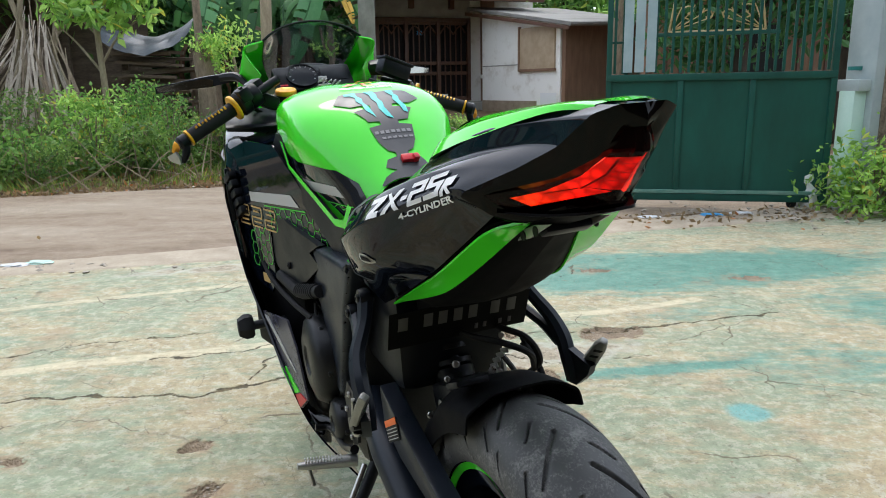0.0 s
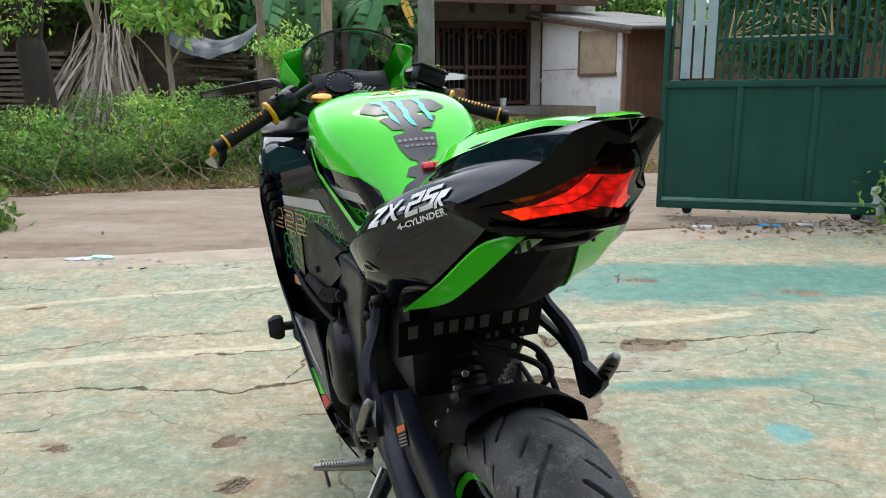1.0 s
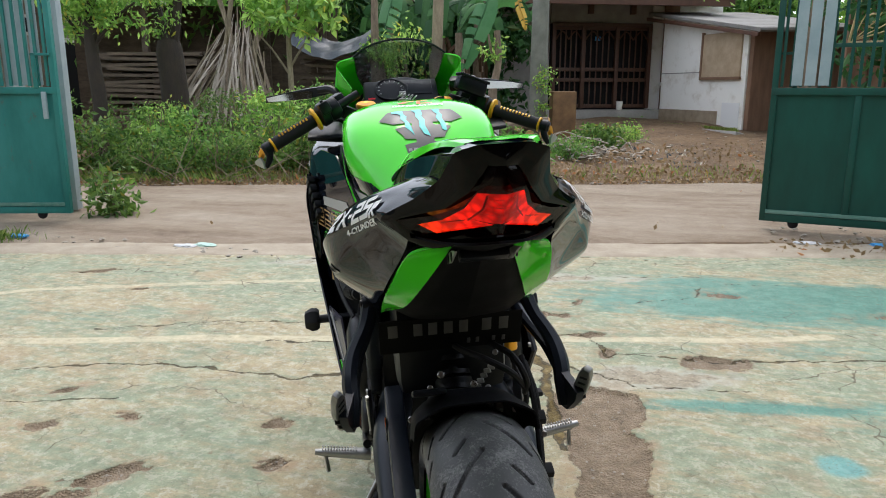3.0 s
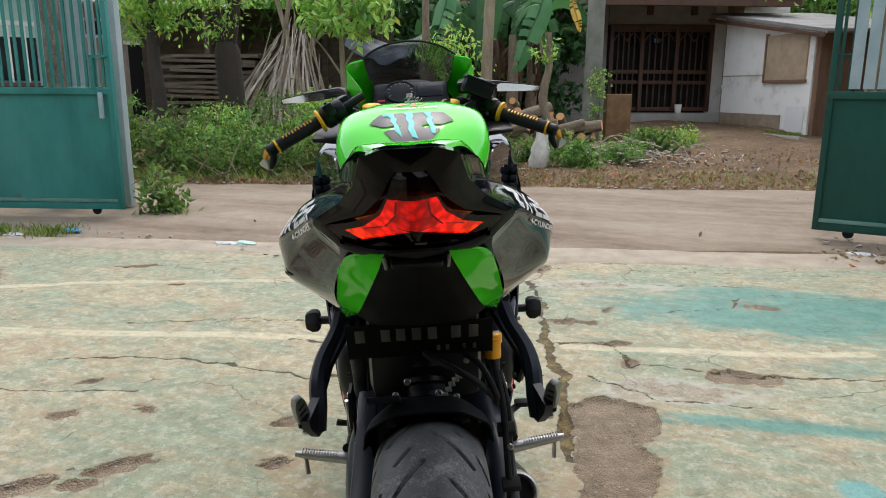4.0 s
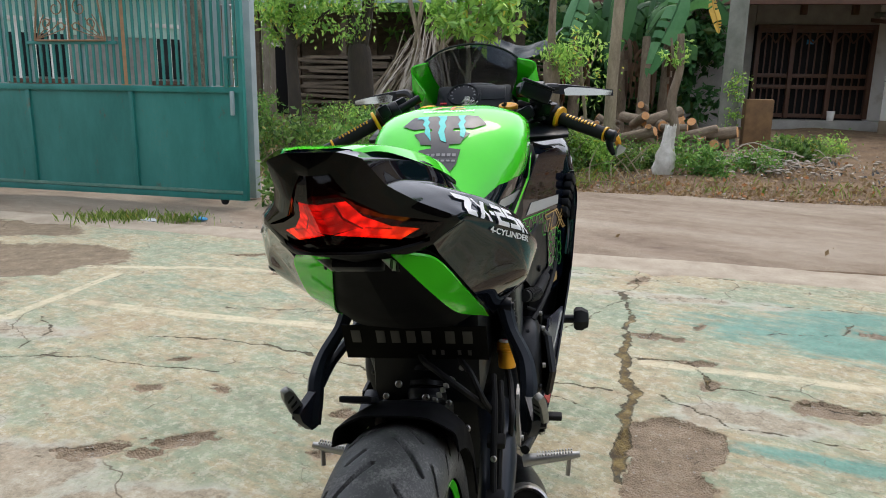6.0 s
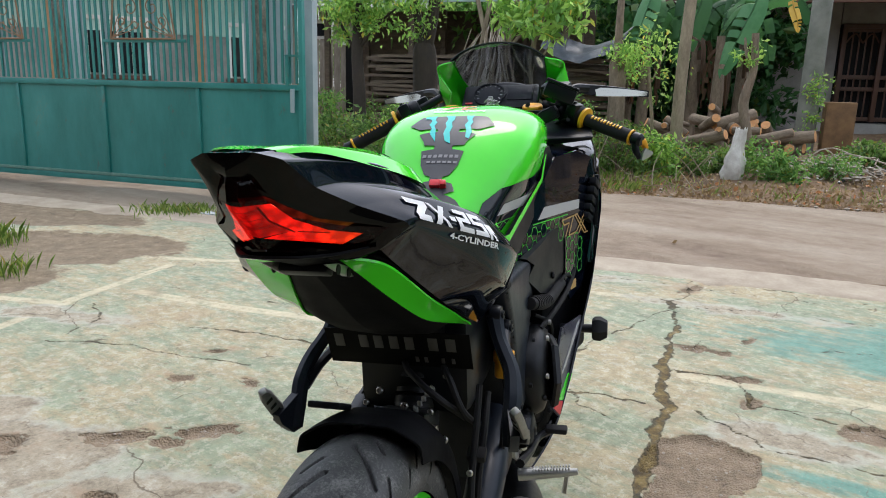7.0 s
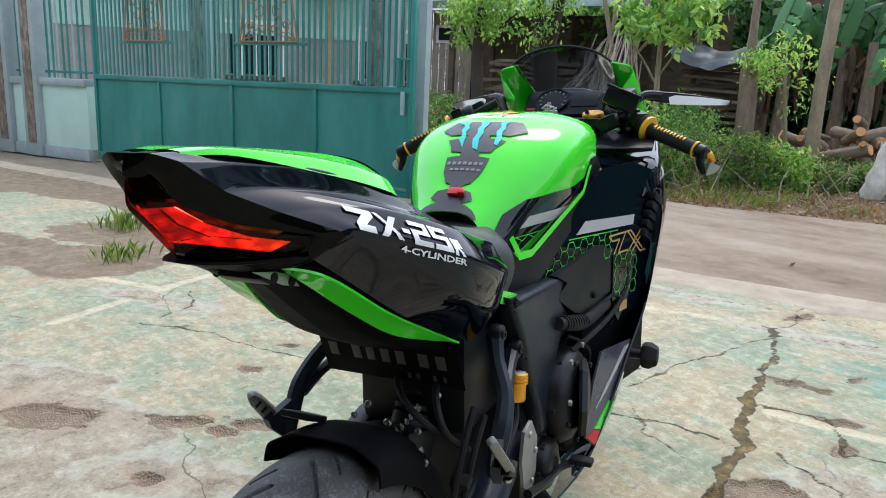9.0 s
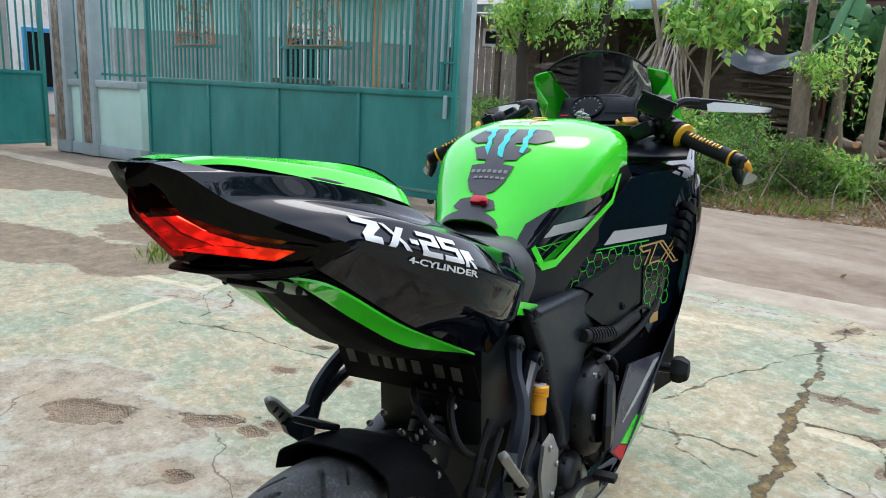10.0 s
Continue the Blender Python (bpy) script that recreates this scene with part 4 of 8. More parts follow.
def wheel(name, x, z, R, W, label, fine):
    w = empty(name, pose(x, 0, z), label)
    w.parent = bike
    gr = []
    for s in (1, -1):
        o = 0.0 if s > 0 else 0.5
        gr += [(o + 0.66, o + 0.86, s * 0.30, s * 0.16, 0.0024), (o + 0.10, o + 0.62, s * 0.40, s * 0.05, 0.0030), (o + 0.05, o + 0.36, s * 0.64, s * 0.46, 0.0028), (o + 0.52, o + 0.86, s * 0.86, s * 0.58, 0.0026)]
    part("tyre", tyre_mesh(R, W, 1100 if fine else 160, 120 if fine else 25, gr if fine else ()), M_TYRE, w, "worn black rubber tyre with slanted grooves", 60)
    rr = R - 0.085
    k = W / 0.15
    prof = [(rr - 0.035, -0.055 * k), (rr, -0.062 * k), (rr + 0.006, -0.066 * k), (rr + 0.006, -0.058 * k), (rr - 0.01, -0.045 * k), (rr - 0.018, 0), (rr - 0.01, 0.045 * k), (rr + 0.006, 0.058 * k), (rr + 0.006, 0.066 * k), (rr, 0.062 * k), (rr - 0.035, 0.055 * k), (rr - 0.04, 0)]
    part("rim", spin(prof + prof[:1], 72, AX, cap=False), M_BLACK, w, "gloss black rim")
    for s in (1, -1):
        part("rim_stripe", spin([(rr - 0.010, s * 0.0605 * k), (rr + 0.001, s * 0.0645 * k), (rr + 0.001, s * 0.066 * k), (rr - 0.010, s * 0.062 * k), (rr - 0.010, s * 0.0605 * k)], 72, AX, cap=False), M_GREEN, w, "lime green rim stripe")
    part("hub", spin([(0.045, -0.06), (0.05, -0.05), (0.038, 0), (0.05, 0.05), (0.045, 0.06)], 24, AX), M_MATTE, w)
    for i in range(5):
        b = bmesh.new()
        for sp in (-9, 9):
            box(0.022, 0.03, rr - 0.05, Matrix.Rotation(radians(72 * i + sp), 4, "Y") @ pose(0, 0, rr / 2 + 0.015), 0.006, b)
        part("spoke", b, M_BLACK, w)
    if fine:
        part("sprocket", spin([(0.03, 0), (0.105, 0), (0.105, 0.006), (0.03, 0.006), (0.03, 0)], 40, pose(0, 0.082, 0) @ AX, cap=False), M_STEEL, w)
        part("brake_disc", spin([(0.06, 0), (0.1, 0), (0.1, 0.005), (0.06, 0.005), (0.06, 0)], 40, pose(0, -0.08, 0) @ AX, cap=False), M_STEEL, w)
    return w


M_TYRE = Mat("tyre_rubber", (0.03, 0.03, 0.031), 0.6)
_n1, _n2 = M_TYRE.noise(22, 8, 0.7), M_TYRE.noise(300, 5, 0.7)
M_TYRE.color(M_TYRE.mix(M_TYRE.span(M_TYRE.math("ADD", M_TYRE.math("MULTIPLY", _n1, 0.6), M_TYRE.math("MULTIPLY", _n2, 0.4)), 0.47, 0.68, 0, 0.75), (0.058, 0.058, 0.057), (0.30, 0.29, 0.275)))
M_TYRE.rough(M_TYRE.span(_n1, 0.35, 0.65, 0.42, 0.7))
M_TYRE.bump(_n2, 0.25, 0.001)
rear_wheel = wheel("rear_wheel", -0.06, 0.287, 0.290, 0.158, "black rear wheel with lime green rim stripe", True)
front_wheel = wheel("front_wheel", 1.26, 0.276, 0.277, 0.104, "black front wheel with lime green rim stripe", False)

# tank
TANK = [
    half(0.385, (0, 0.835), (0.03, 0.833), (0.055, 0.82), (0.07, 0.79), (0.08, 0.76), (0.085, 0.72)),
    half(0.44, (0, 0.878), (0.045, 0.874), (0.08, 0.85), (0.095, 0.81), (0.1, 0.77), (0.1, 0.72)),
    half(0.52, (0, 0.942), (0.06, 0.937), (0.116, 0.905), (0.133, 0.86), (0.12, 0.80), (0.11, 0.72)),
    half(0.60, (0, 0.98), (0.07, 0.977), (0.142, 0.95), (0.163, 0.90), (0.142, 0.82), (0.12, 0.72)),
    half(0.70, (0, 1.0), (0.08, 0.998), (0.154, 0.972), (0.170, 0.915), (0.156, 0.83), (0.13, 0.72)),
    half(0.80, (0, 1.002), (0.08, 0.998), (0.155, 0.970), (0.168, 0.915), (0.158, 0.84), (0.145, 0.72)),
    half(0.87, (0, 0.985), (0.07, 0.98), (0.135, 0.952), (0.148, 0.905), (0.145, 0.84), (0.14, 0.72)),
    half(0.91, (0, 0.95), (0.06, 0.945), (0.11, 0.922), (0.125, 0.885), (0.128, 0.83), (0.12, 0.72)),
]
tank_bm = loft(TANK, 8, 8, mirror=True)
on_tank, top_of_tank, _ = surface(tank_bm)
tank = part("fuel_tank", tank_bm, M_GREEN, bike, "glossy lime green fuel tank", 60)

# tail: the first ring follows the slanted rear opening, the others go round
TAIL = [
    [(-0.283, 0, 0.978), (-0.280, 0.026, 0.978), (-0.269, 0.047, 0.971), (-0.226, 0.058, 0.940), (-0.178, 0.080, 0.916), (-0.128, 0.114, 0.892), (-0.120, 0.118, 0.885), (-0.138, 0.088, 0.862)],
    [(-0.20, 0, 0.978), (-0.20, 0.046, 0.976), (-0.185, 0.060, 0.962), (-0.165, 0.066, 0.937), (-0.125, 0.098, 0.914), (-0.105, 0.124, 0.892), (-0.097, 0.126, 0.876), (-0.10, 0.092, 0.838)],
    [(-0.10, 0, 0.962), (-0.10, 0.066, 0.956), (-0.09, 0.082, 0.947), (-0.08, 0.087, 0.922), (-0.055, 0.128, 0.905), (-0.045, 0.150, 0.873), (-0.03, 0.152, 0.838), (-0.018, 0.112, 0.780)],
    half(0.04, (0, 0.915), (0.082, 0.910), (0.094, 0.904), (0.102, 0.890), (0.165, 0.872), (0.191, 0.838), (0.184, 0.790), (0.119, 0.747)),
    half(0.12, (0, 0.872), (0.088, 0.872), (0.1, 0.870), (0.112, 0.864), (0.168, 0.846), (0.200, 0.804), (0.182, 0.752), (0.123, 0.708)),
    half(0.19, (0, 0.845), (0.09, 0.845), (0.104, 0.843), (0.118, 0.840), (0.160, 0.827), (0.186, 0.788), (0.170, 0.732), (0.124, 0.678)),
    half(0.215, (0, 0.84), (0.085, 0.84), (0.10, 0.838), (0.118, 0.832), (0.148, 0.816), (0.170, 0.778), (0.158, 0.726), (0.120, 0.670)),
    half(0.228, (0, 0.835), (0.08, 0.833), (0.095, 0.83), (0.11, 0.822), (0.134, 0.808), (0.152, 0.776), (0.142, 0.728), (0.110, 0.68)),
]
tail_bm = loft(TAIL, 8, 7, mirror=True, crisp=0.06)
on_tail, top_of_tail, _ = surface(tail_bm)
from mathutils.bvhtree import BVHTree
tail_tree = BVHTree.FromBMesh(tail_bm)
tail = part("tail_fairing", tail_bm, M_BLACK, bike, "gloss black tail fairing", 30)
COWL = [
    half(-0.255, (0, 0.979), (0.02, 0.980), (0.034, 0.978), (0.036, 0.974)),
    half(-0.205, (0, 0.979), (0.034, 0.980), (0.052, 0.978), (0.056, 0.971)),
    half(-0.1, (0, 0.970), (0.040, 0.970), (0.070, 0.962), (0.081, 0.946)),
    half(-0.03, (0, 0.962), (0.044, 0.961), (0.080, 0.946), (0.092, 0.928)),
    half(0.03, (0, 0.951), (0.042, 0.949), (0.080, 0.930), (0.094, 0.910)),
    half(0.075, (0, 0.938), (0.036, 0.935), (0.066, 0.914), (0.076, 0.892)),
    half(0.110, (0, 0.924), (0.030, 0.918), (0.048, 0.898), (0.054, 0.880)),
    half(0.122, (0, 0.89), (0.028, 0.888), (0.044, 0.878), (0.050, 0.868)),
]
cowl_bm = loft(COWL, 6, 6, mirror=True, crisp=0.05)
_, top_of_cowl, _ = surface(cowl_bm)
cowl = part("seat_cowl", cowl_bm, M_GREEN, bike, "lime green single seat cowl", 24)
part("cowl_inset", skin_poly([[(-0.012, -0.030), (-0.012, 0.030), (0.02, 0.040), (0.06, 0.046), (0.100, 0.040), (0.116, 0.026), (0.116, -0.026), (0.100, -0.040), (0.06, -0.046), (0.02, -0.040)]], top_of_cowl, 0.01, 0.002), M_BLACK, bike, "gloss black inset of the seat cowl", 60)



def lamp_place(y, z):
    """The slanted rear face that carries the tail lamp."""
    x = -0.284 + 1.0 * abs(y) + 0.95 * max(0.932 - z, 0.0) + 0.3 * max(z - 0.95, 0.0)
    return Vector((x, y, z)), Vector((-0.7, 0.5 if y > 0 else -0.5, -0.45)).normalized()


def inner_place(y, z):
    """The seat of the lamp's lit parts, behind the lens."""
    p, n = lamp_place(y, z)
    return p + Vector((0.012, 0, 0)), n


def both(pts):
    """An outline in (y, z) closed over the middle."""
    return pts + [(-y, z) for y, z in reversed(pts) if y > 0]


lamp = empty("tail_lamp", pose(0, 0, 0), "glowing red tail lamp behind a dark lens")
lamp.parent = bike
part("rear_panel", skin_poly([both([(0, 0.970), (0.034, 0.966), (0.040, 0.950), (0.050, 0.930), (0.072, 0.910), (0.100, 0.889), (0.090, 0.866), (0.07, 0.856), (0.05, 0.854), (0, 0.868)])], inner_place, 0.008, -0.004), M_PIANO, bike, "gloss black panel round the tail lamp", 50)
RIM = [(0, 0.957), (0.014, 0.956), (0.023, 0.944), (0.031, 0.930), (0.052, 0.908), (0.098, 0.890), (0.094, 0.884), (0.068, 0.862)]
RIM_LIP = [tuple(lamp_place(y, z)[0] + Vector((-0.004, 0, 0))) for y, z in RIM]
RIM_DEEP = [tuple(lamp_place(y * 0.97, z)[0] + Vector((0.005, 0, 0))) for y, z in RIM]
RIM_MID = [tuple(Vector(a) * 0.45 + Vector(b) * 0.55 + Vector((-0.003, 0, 0))) for a, b in zip(TAIL[0], RIM_LIP)]
part("lamp_bezel", loft([TAIL[0], RIM_MID, RIM_LIP, RIM_DEEP], 2, 7, mirror=True, crisp=0.06), M_PIANO, bike, "gloss black faceted bezel round the tail lamp", 25)
part("bezel_chin", loft([[(-0.222, 0, 0.884), (-0.206, 0.03, 0.878), (-0.172, 0.062, 0.866), (-0.148, 0.090, 0.868)], [(-0.222, 0, 0.872), (-0.204, 0.03, 0.868), (-0.168, 0.062, 0.857), (-0.142, 0.088, 0.862)], [(-0.190, 0, 0.862), (-0.176, 0.03, 0.860), (-0.150, 0.062, 0.853), (-0.132, 0.086, 0.858)]], 3, 4, mirror=True), M_PIANO, bike, "gloss black chin below the tail lamp", 40)
part("lens", skin_poly([both([(0, 0.958), (0.013, 0.957), (0.022, 0.936), (0.034, 0.914), (0.064, 0.899), (0.100, 0.889), (0.074, 0.868), (0.058, 0.863), (0.0, 0.884)])], lamp_place, 0.006, 0.003), M_LENS, lamp, "smoky black lens")
for s in (1, -1):
    part("lit_wing", skin_poly([[(s * 0.021, 0.931), (s * 0.030, 0.912), (s * 0.050, 0.895), (s * 0.074, 0.886), (s * 0.055, 0.876), (s * 0.002, 0.8945), (s * 0.024, 0.899), (s * 0.013, 0.915), (s * 0.011, 0.931)]], inner_place, 0.004, 0.0055), M_REDHOT, lamp, "orange-red lit wing")
    part("lit_edge", skin_poly([[(s * 0.012, 0.8935), (s * 0.054, 0.8785), (s * 0.066, 0.884), (s * 0.045, 0.884), (s * 0.02, 0.8935)]], inner_place, 0.004, 0.0065), M_REDORANGE, lamp, "orange lit edge")
    part("lens_fold", skin_poly([stroke((s * 0.0115, 0.930), (s * 0.0135, 0.914), 0.0016), stroke((s * 0.0135, 0.914), (s * 0.026, 0.8985), 0.0016), stroke((s * 0.028, 0.899), (s * 0.050, 0.893), 0.0012)], inner_place, 0.004, 0.0072), M_REDPART, lamp)
part("lit_centre", skin_poly([both([(0, 0.931), (0.011, 0.931), (0.013, 0.915), (0.024, 0.899), (0.0, 0.8955)])], inner_place, 0.004, 0.0055), M_RED, lamp, "red lit centre")
for z, w in ((0.926, 0.010), (0.917, 0.011), (0.908, 0.015)):
    part("lens_rib", skin_poly([[(-w, z), (0, z - 0.002), (w, z), (w, z + 0.0007), (0, z - 0.0013), (-w, z + 0.0007)]], inner_place, 0.004, 0.0068), M_REDPART, lamp)

# under the tail: black centre, green flanks, plate
INNER_RAIL = [(-0.130, 0.038, 0.850), (-0.095, 0.046, 0.825), (-0.035, 0.066, 0.777), (0.03, 0.085, 0.733), (0.11, 0.103, 0.703)]
OUTER_RAIL = [(-0.155, 0.060, 0.857), (-0.110, 0.088, 0.838), (-0.018, 0.109, 0.776), (0.06, 0.117, 0.735), (0.165, 0.120, 0.684)]
UNDER = [[(-0.235, 0, 0.874), (-0.225, 0.03, 0.872), (-0.19, 0.055, 0.868), (-0.15, 0.080, 0.868)]]
for (xi, yi, zi), (xo, yo, zo), zc in zip(INNER_RAIL, OUTER_RAIL, (0.843, 0.820, 0.772, 0.724, 0.684)):
    UNDER.append([(xi - 0.01, 0, zc), (xi - 0.005, yi * 0.7, zc + 0.003), (xi + 0.003, yi + 0.002, zi + 0.004), (xo + 0.003, yo - 0.004, zo + 0.006)])
part("tail_core", slab([(-0.135, 0.868), (-0.09, 0.848), (0.0, 0.795), (0.15, 0.712), (0.2, 0.74), (0.1, 0.84), (-0.1, 0.885)], 0.165, "y", None, 0.004), M_UNDER, bike)
part("undertail", loft(UNDER, 8, 8, mirror=True, thick=0.003, crisp=0.15), M_UNDER, bike, "matte black undertail", 50)
for s in (1, -1):
    GF = [mirrored(s, [(xi, yi, zi), (xi * 0.45 + xo * 0.55, (yi + yo) / 2, (zi + zo) / 2), (xo, yo, zo)]) for (xi, yi, zi), (xo, yo, zo) in zip(INNER_RAIL, OUTER_RAIL)]
    part("undertail_flank", loft(GF, 8, 8, thick=0.003), M_GREEN, bike, "lime green undertail flank", 50)
    LBR = [(-0.173, 0.852), (-0.137, 0.845), (-0.088, 0.827), (-0.074, 0.813), (-0.124, 0.827)]
    br = part("light_bracket", slab(LBR, 0.003, "y", pose(0, s * 0.037, 0), 0.0008), M_ALU, bike, "bare aluminium lamp bracket with two holes")
    # dark discs give the two holes their shade; the plate is uncut
    for x, z in ((-0.140, 0.8385), (-0.110, 0.828)):
        part("bracket_hole_shade", spin([(0.006, 0), (0.006, 0.001)], 16, Matrix.Translation((x, s * 0.0385, z)) @ pose(0, 0, 0, -90 * s, 0, 0)), M_RUBBER, br)
part("plate_light", box(0.02, 0.06, 0.012, pose(-0.14, 0, 0.838, 0, 30, 0), 0.004), M_MATTE, bike, "black number plate light")
part("plate_bracket", slab([(0.02, 0.745), (0.12, 0.69), (0.20, 0.645), (0.30, 0.62), (0.32, 0.70), (0.2, 0.78)], 0.12, bevel=0.01), M_UNDER, bike)
PL = pose(0.188, 0.006, 0.628, 0, -22, 0)
plate = part("number_plate", box(0.002, 0.242, 0.072, PL, 0.0008), M_PLATE, bike, "black number plate with grey marks")
for y, w in ((0.098, 0.016), (0.056, 0.015), (0.031, 0.015), (0.005, 0.015), (-0.021, 0.015), (-0.060, 0.016), (-0.089, 0.016)):
    part("plate_mark", box(0.001, w, 0.026, PL @ pose(-0.0018, y, 0.013), 0.0004), M_PLATEMARK, plate)
for y in (-0.030, -0.045, -0.073, -0.090):
    part("plate_mark", box(0.001, 0.006, 0.011, PL @ pose(-0.0018, y, -0.020), 0.0004), M_PLATEMARK, plate)

SEAT = [
    half(0.19, (0, 0.845), (0.06, 0.845), (0.095, 0.835), (0.105, 0.80), (0.1, 0.75)),
    half(0.28, (0, 0.830), (0.09, 0.829), (0.132, 0.812), (0.148, 0.770), (0.130, 0.71)),
    half(0.36, (0, 0.812), (0.075, 0.811), (0.12, 0.795), (0.136, 0.755), (0.12, 0.70)),
    half(0.43, (0, 0.825), (0.04, 0.82), (0.075, 0.80), (0.09, 0.765), (0.095, 0.70)),
]
part("rider_seat", loft(SEAT, 6, 6, mirror=True), M_SEAT, bike, "black vinyl rider seat", 60)

# sides
for s in (1, -1):
    FAIR = [mirrored(s, r) for r in (
        [(1.02, 0.270, 0.83), (1.10, 0.272, 0.85), (1.22, 0.235, 0.87), (1.36, 0.16, 0.88)],
        [(1.00, 0.285, 0.76), (1.10, 0.280, 0.77), (1.23, 0.245, 0.78), (1.35, 0.18, 0.80)],
        [(0.98, 0.280, 0.68), (1.08, 0.272, 0.68), (1.18, 0.24, 0.68), (1.26, 0.19, 0.70)],
        [(0.94, 0.268, 0.56), (1.02, 0.258, 0.56), (1.08, 0.23, 0.56), (1.12, 0.19, 0.56)],
        [(0.86, 0.25, 0.47), (0.95, 0.24, 0.46), (1.02, 0.215, 0.45), (1.06, 0.17, 0.44)],
        [(0.74, 0.222, 0.34), (0.86, 0.215, 0.32), (0.95, 0.19, 0.31), (1.0, 0.14, 0.30)],
        [(0.66, 0.19, 0.25), (0.78, 0.18, 0.24), (0.89, 0.15, 0.23), (0.95, 0.10, 0.23)],
        [(0.54, 0.12, 0.17), (0.70, 0.12, 0.16), (0.84, 0.1, 0.16), (0.90, 0.06, 0.18)])]
    part("side_fairing", loft(FAIR, 7, 7, thick=0.004), M_BLACK, bike, "gloss black side fairing", 50)
    LOWER = [(0.875, 0.485), (0.72, 0.50), (0.685, 0.44), (0.655, 0.33), (0.70, 0.293), (0.80, 0.36)]
    part("lower_infill", panel(LOWER, leaned(s, 0.198, 0.22, 0.66), 0.005), M_SKYGREY, bike, "lower fairing panel with stripes, sky reflection in its grey")
    for pts, mt in (([(0.795, 0.362), (0.765, 0.375), (0.695, 0.335), (0.735, 0.318)], M_GREEN), ([(0.733, 0.316), (0.692, 0.333), (0.660, 0.328), (0.70, 0.296)], M_REDPART)):
        part("edge_patch", panel(pts, leaned(s, 0.200, 0.22, 0.66), 0.002), mt, bike)
    for k in range(3):
        part("pale_pinstripe", panel(stroke((0.70 + 0.02 * k, 0.38 + 0.01 * k), (0.84 + 0.01 * k, 0.478), 0.004), leaned(s, 0.1995, 0.22, 0.66), 0.001), M_SILVER, bike)
    on_inner = leaned(s, 0.128, 0.29, 0.55)
    INNER = [(0.76, 0.885), (0.90, 0.89), (1.00, 0.865), (1.02, 0.76), (1.0, 0.66), (0.95, 0.55), (0.86, 0.53), (0.83, 0.57), (0.825, 0.69), (0.76, 0.705), (0.70, 0.70), (0.56, 0.64), (0.48, 0.66), (0.50, 0.70), (0.60, 0.76)]
    part("fairing_infill", panel(INNER, on_inner, 0.004), M_BLACK, bike, "gloss black fairing infill with hexagon graphics")
    # silver stripe, hexagon net, gold outline figures
    part("stripe", skin_poly([[(0.70, 0.782), (0.915, 0.770), (0.91, 0.748), (0.665, 0.758)]], on_inner, 0.04, 0.0015), M_SILVER, bike, "silver stripe")
    hexes = []
    hr = 0.0165
    for i in range(-2, 34):
        for j in range(-2, 18):
            cx, cz = 0.50 + i * hr * 1.5, 0.56 + (j + (i % 2) * 0.5) * hr * 1.732
            if not ((0.53 < cx < 0.82 and 0.700 < cz < 0.738 and cz < 0.715 + (cx - 0.53) * 0.35) or (0.845 < cx < 0.925 and 0.595 < cz < 0.675)):
                continue
            pts = [(cx + hr * math.cos(math.pi / 3 * k), cz + hr * math.sin(math.pi / 3 * k)) for k in range(6)]
            hexes += [stroke(pts[k], pts[(k + 1) % 6], 0.0021) for k in range(6)]
    hexes.append(stroke((0.64, 0.752), (0.84, 0.744), 0.0025))
    part("hexagon_net", skin_poly(hexes, on_inner, 0.05, 0.0012), M_HEX, bike, "fine green hexagon line graphic")
    if s < 0:
        figs = [((0.80, 0.735), (0.875, 0.735)), ((0.875, 0.735), (0.845, 0.692)), ((0.80, 0.735), (0.815, 0.722)), ((0.815, 0.722), (0.848, 0.722)), ((0.848, 0.722), (0.825, 0.692)), ((0.845, 0.692), (0.89, 0.692)), ((0.885, 0.735), (0.95, 0.68)), ((0.90, 0.735), (0.96, 0.685)), ((0.895, 0.692), (0.955, 0.735)), ((0.91, 0.685), (0.965, 0.728)), ((0.95, 0.68), (0.975, 0.68)), ((0.875, 0.735), (0.90, 0.735)), ((0.955, 0.735), (0.98, 0.735))]
    else:
        figs = []
        for x0 in (0.93, 0.86, 0.79):
            figs += [((x0 + 0.055, 0.735), (x0, 0.735)), ((x0, 0.735), (x0, 0.71)), ((x0, 0.71), (x0 + 0.055, 0.71)), ((x0 + 0.055, 0.71), (x0 + 0.055, 0.688)), ((x0 + 0.055, 0.688), (x0, 0.688)), ((x0 + 0.045, 0.724), (x0 + 0.012, 0.724)), ((x0 + 0.045, 0.699), (x0 + 0.005, 0.699))]
    part("gold_outline", skin_poly([stroke(a, b, 0.0042) for a, b in figs], on_inner, 0.05, 0.002), M_GOLDLINE, bike, "gold outlined figures")
    part("gold_tag", skin_poly([[(0.86, 0.553), (0.895, 0.553), (0.895, 0.575), (0.86, 0.575)]], on_inner, 0.05, 0.002), M_GOLDLINE, bike)
    # matte band between tank and fairing, green trim line
    on_band = leaned(s, 0.120, 0.16, 0.42)
    BAND = [(0.73, 0.905), (0.77, 0.91), (0.82, 0.865), (0.66, 0.775), (0.53, 0.71), (0.48, 0.672), (0.40, 0.682), (0.32, 0.70), (0.31, 0.745), (0.39, 0.782), (0.425, 0.752), (0.47, 0.750), (0.70, 0.838)]
    part("tank_side_cover", panel(BAND, on_band, 0.012), M_MATTE, bike, "matte black tank side cover")
    part("trim_line", skin_poly([[(0.385, 0.795), (0.422, 0.752), (0.47, 0.750), (0.70, 0.838), (0.735, 0.895), (0.722, 0.893), (0.692, 0.847), (0.47, 0.764), (0.428, 0.766), (0.398, 0.80)]], on_band, 0.05, 0.004), M_GREEN, bike, "green trim line")
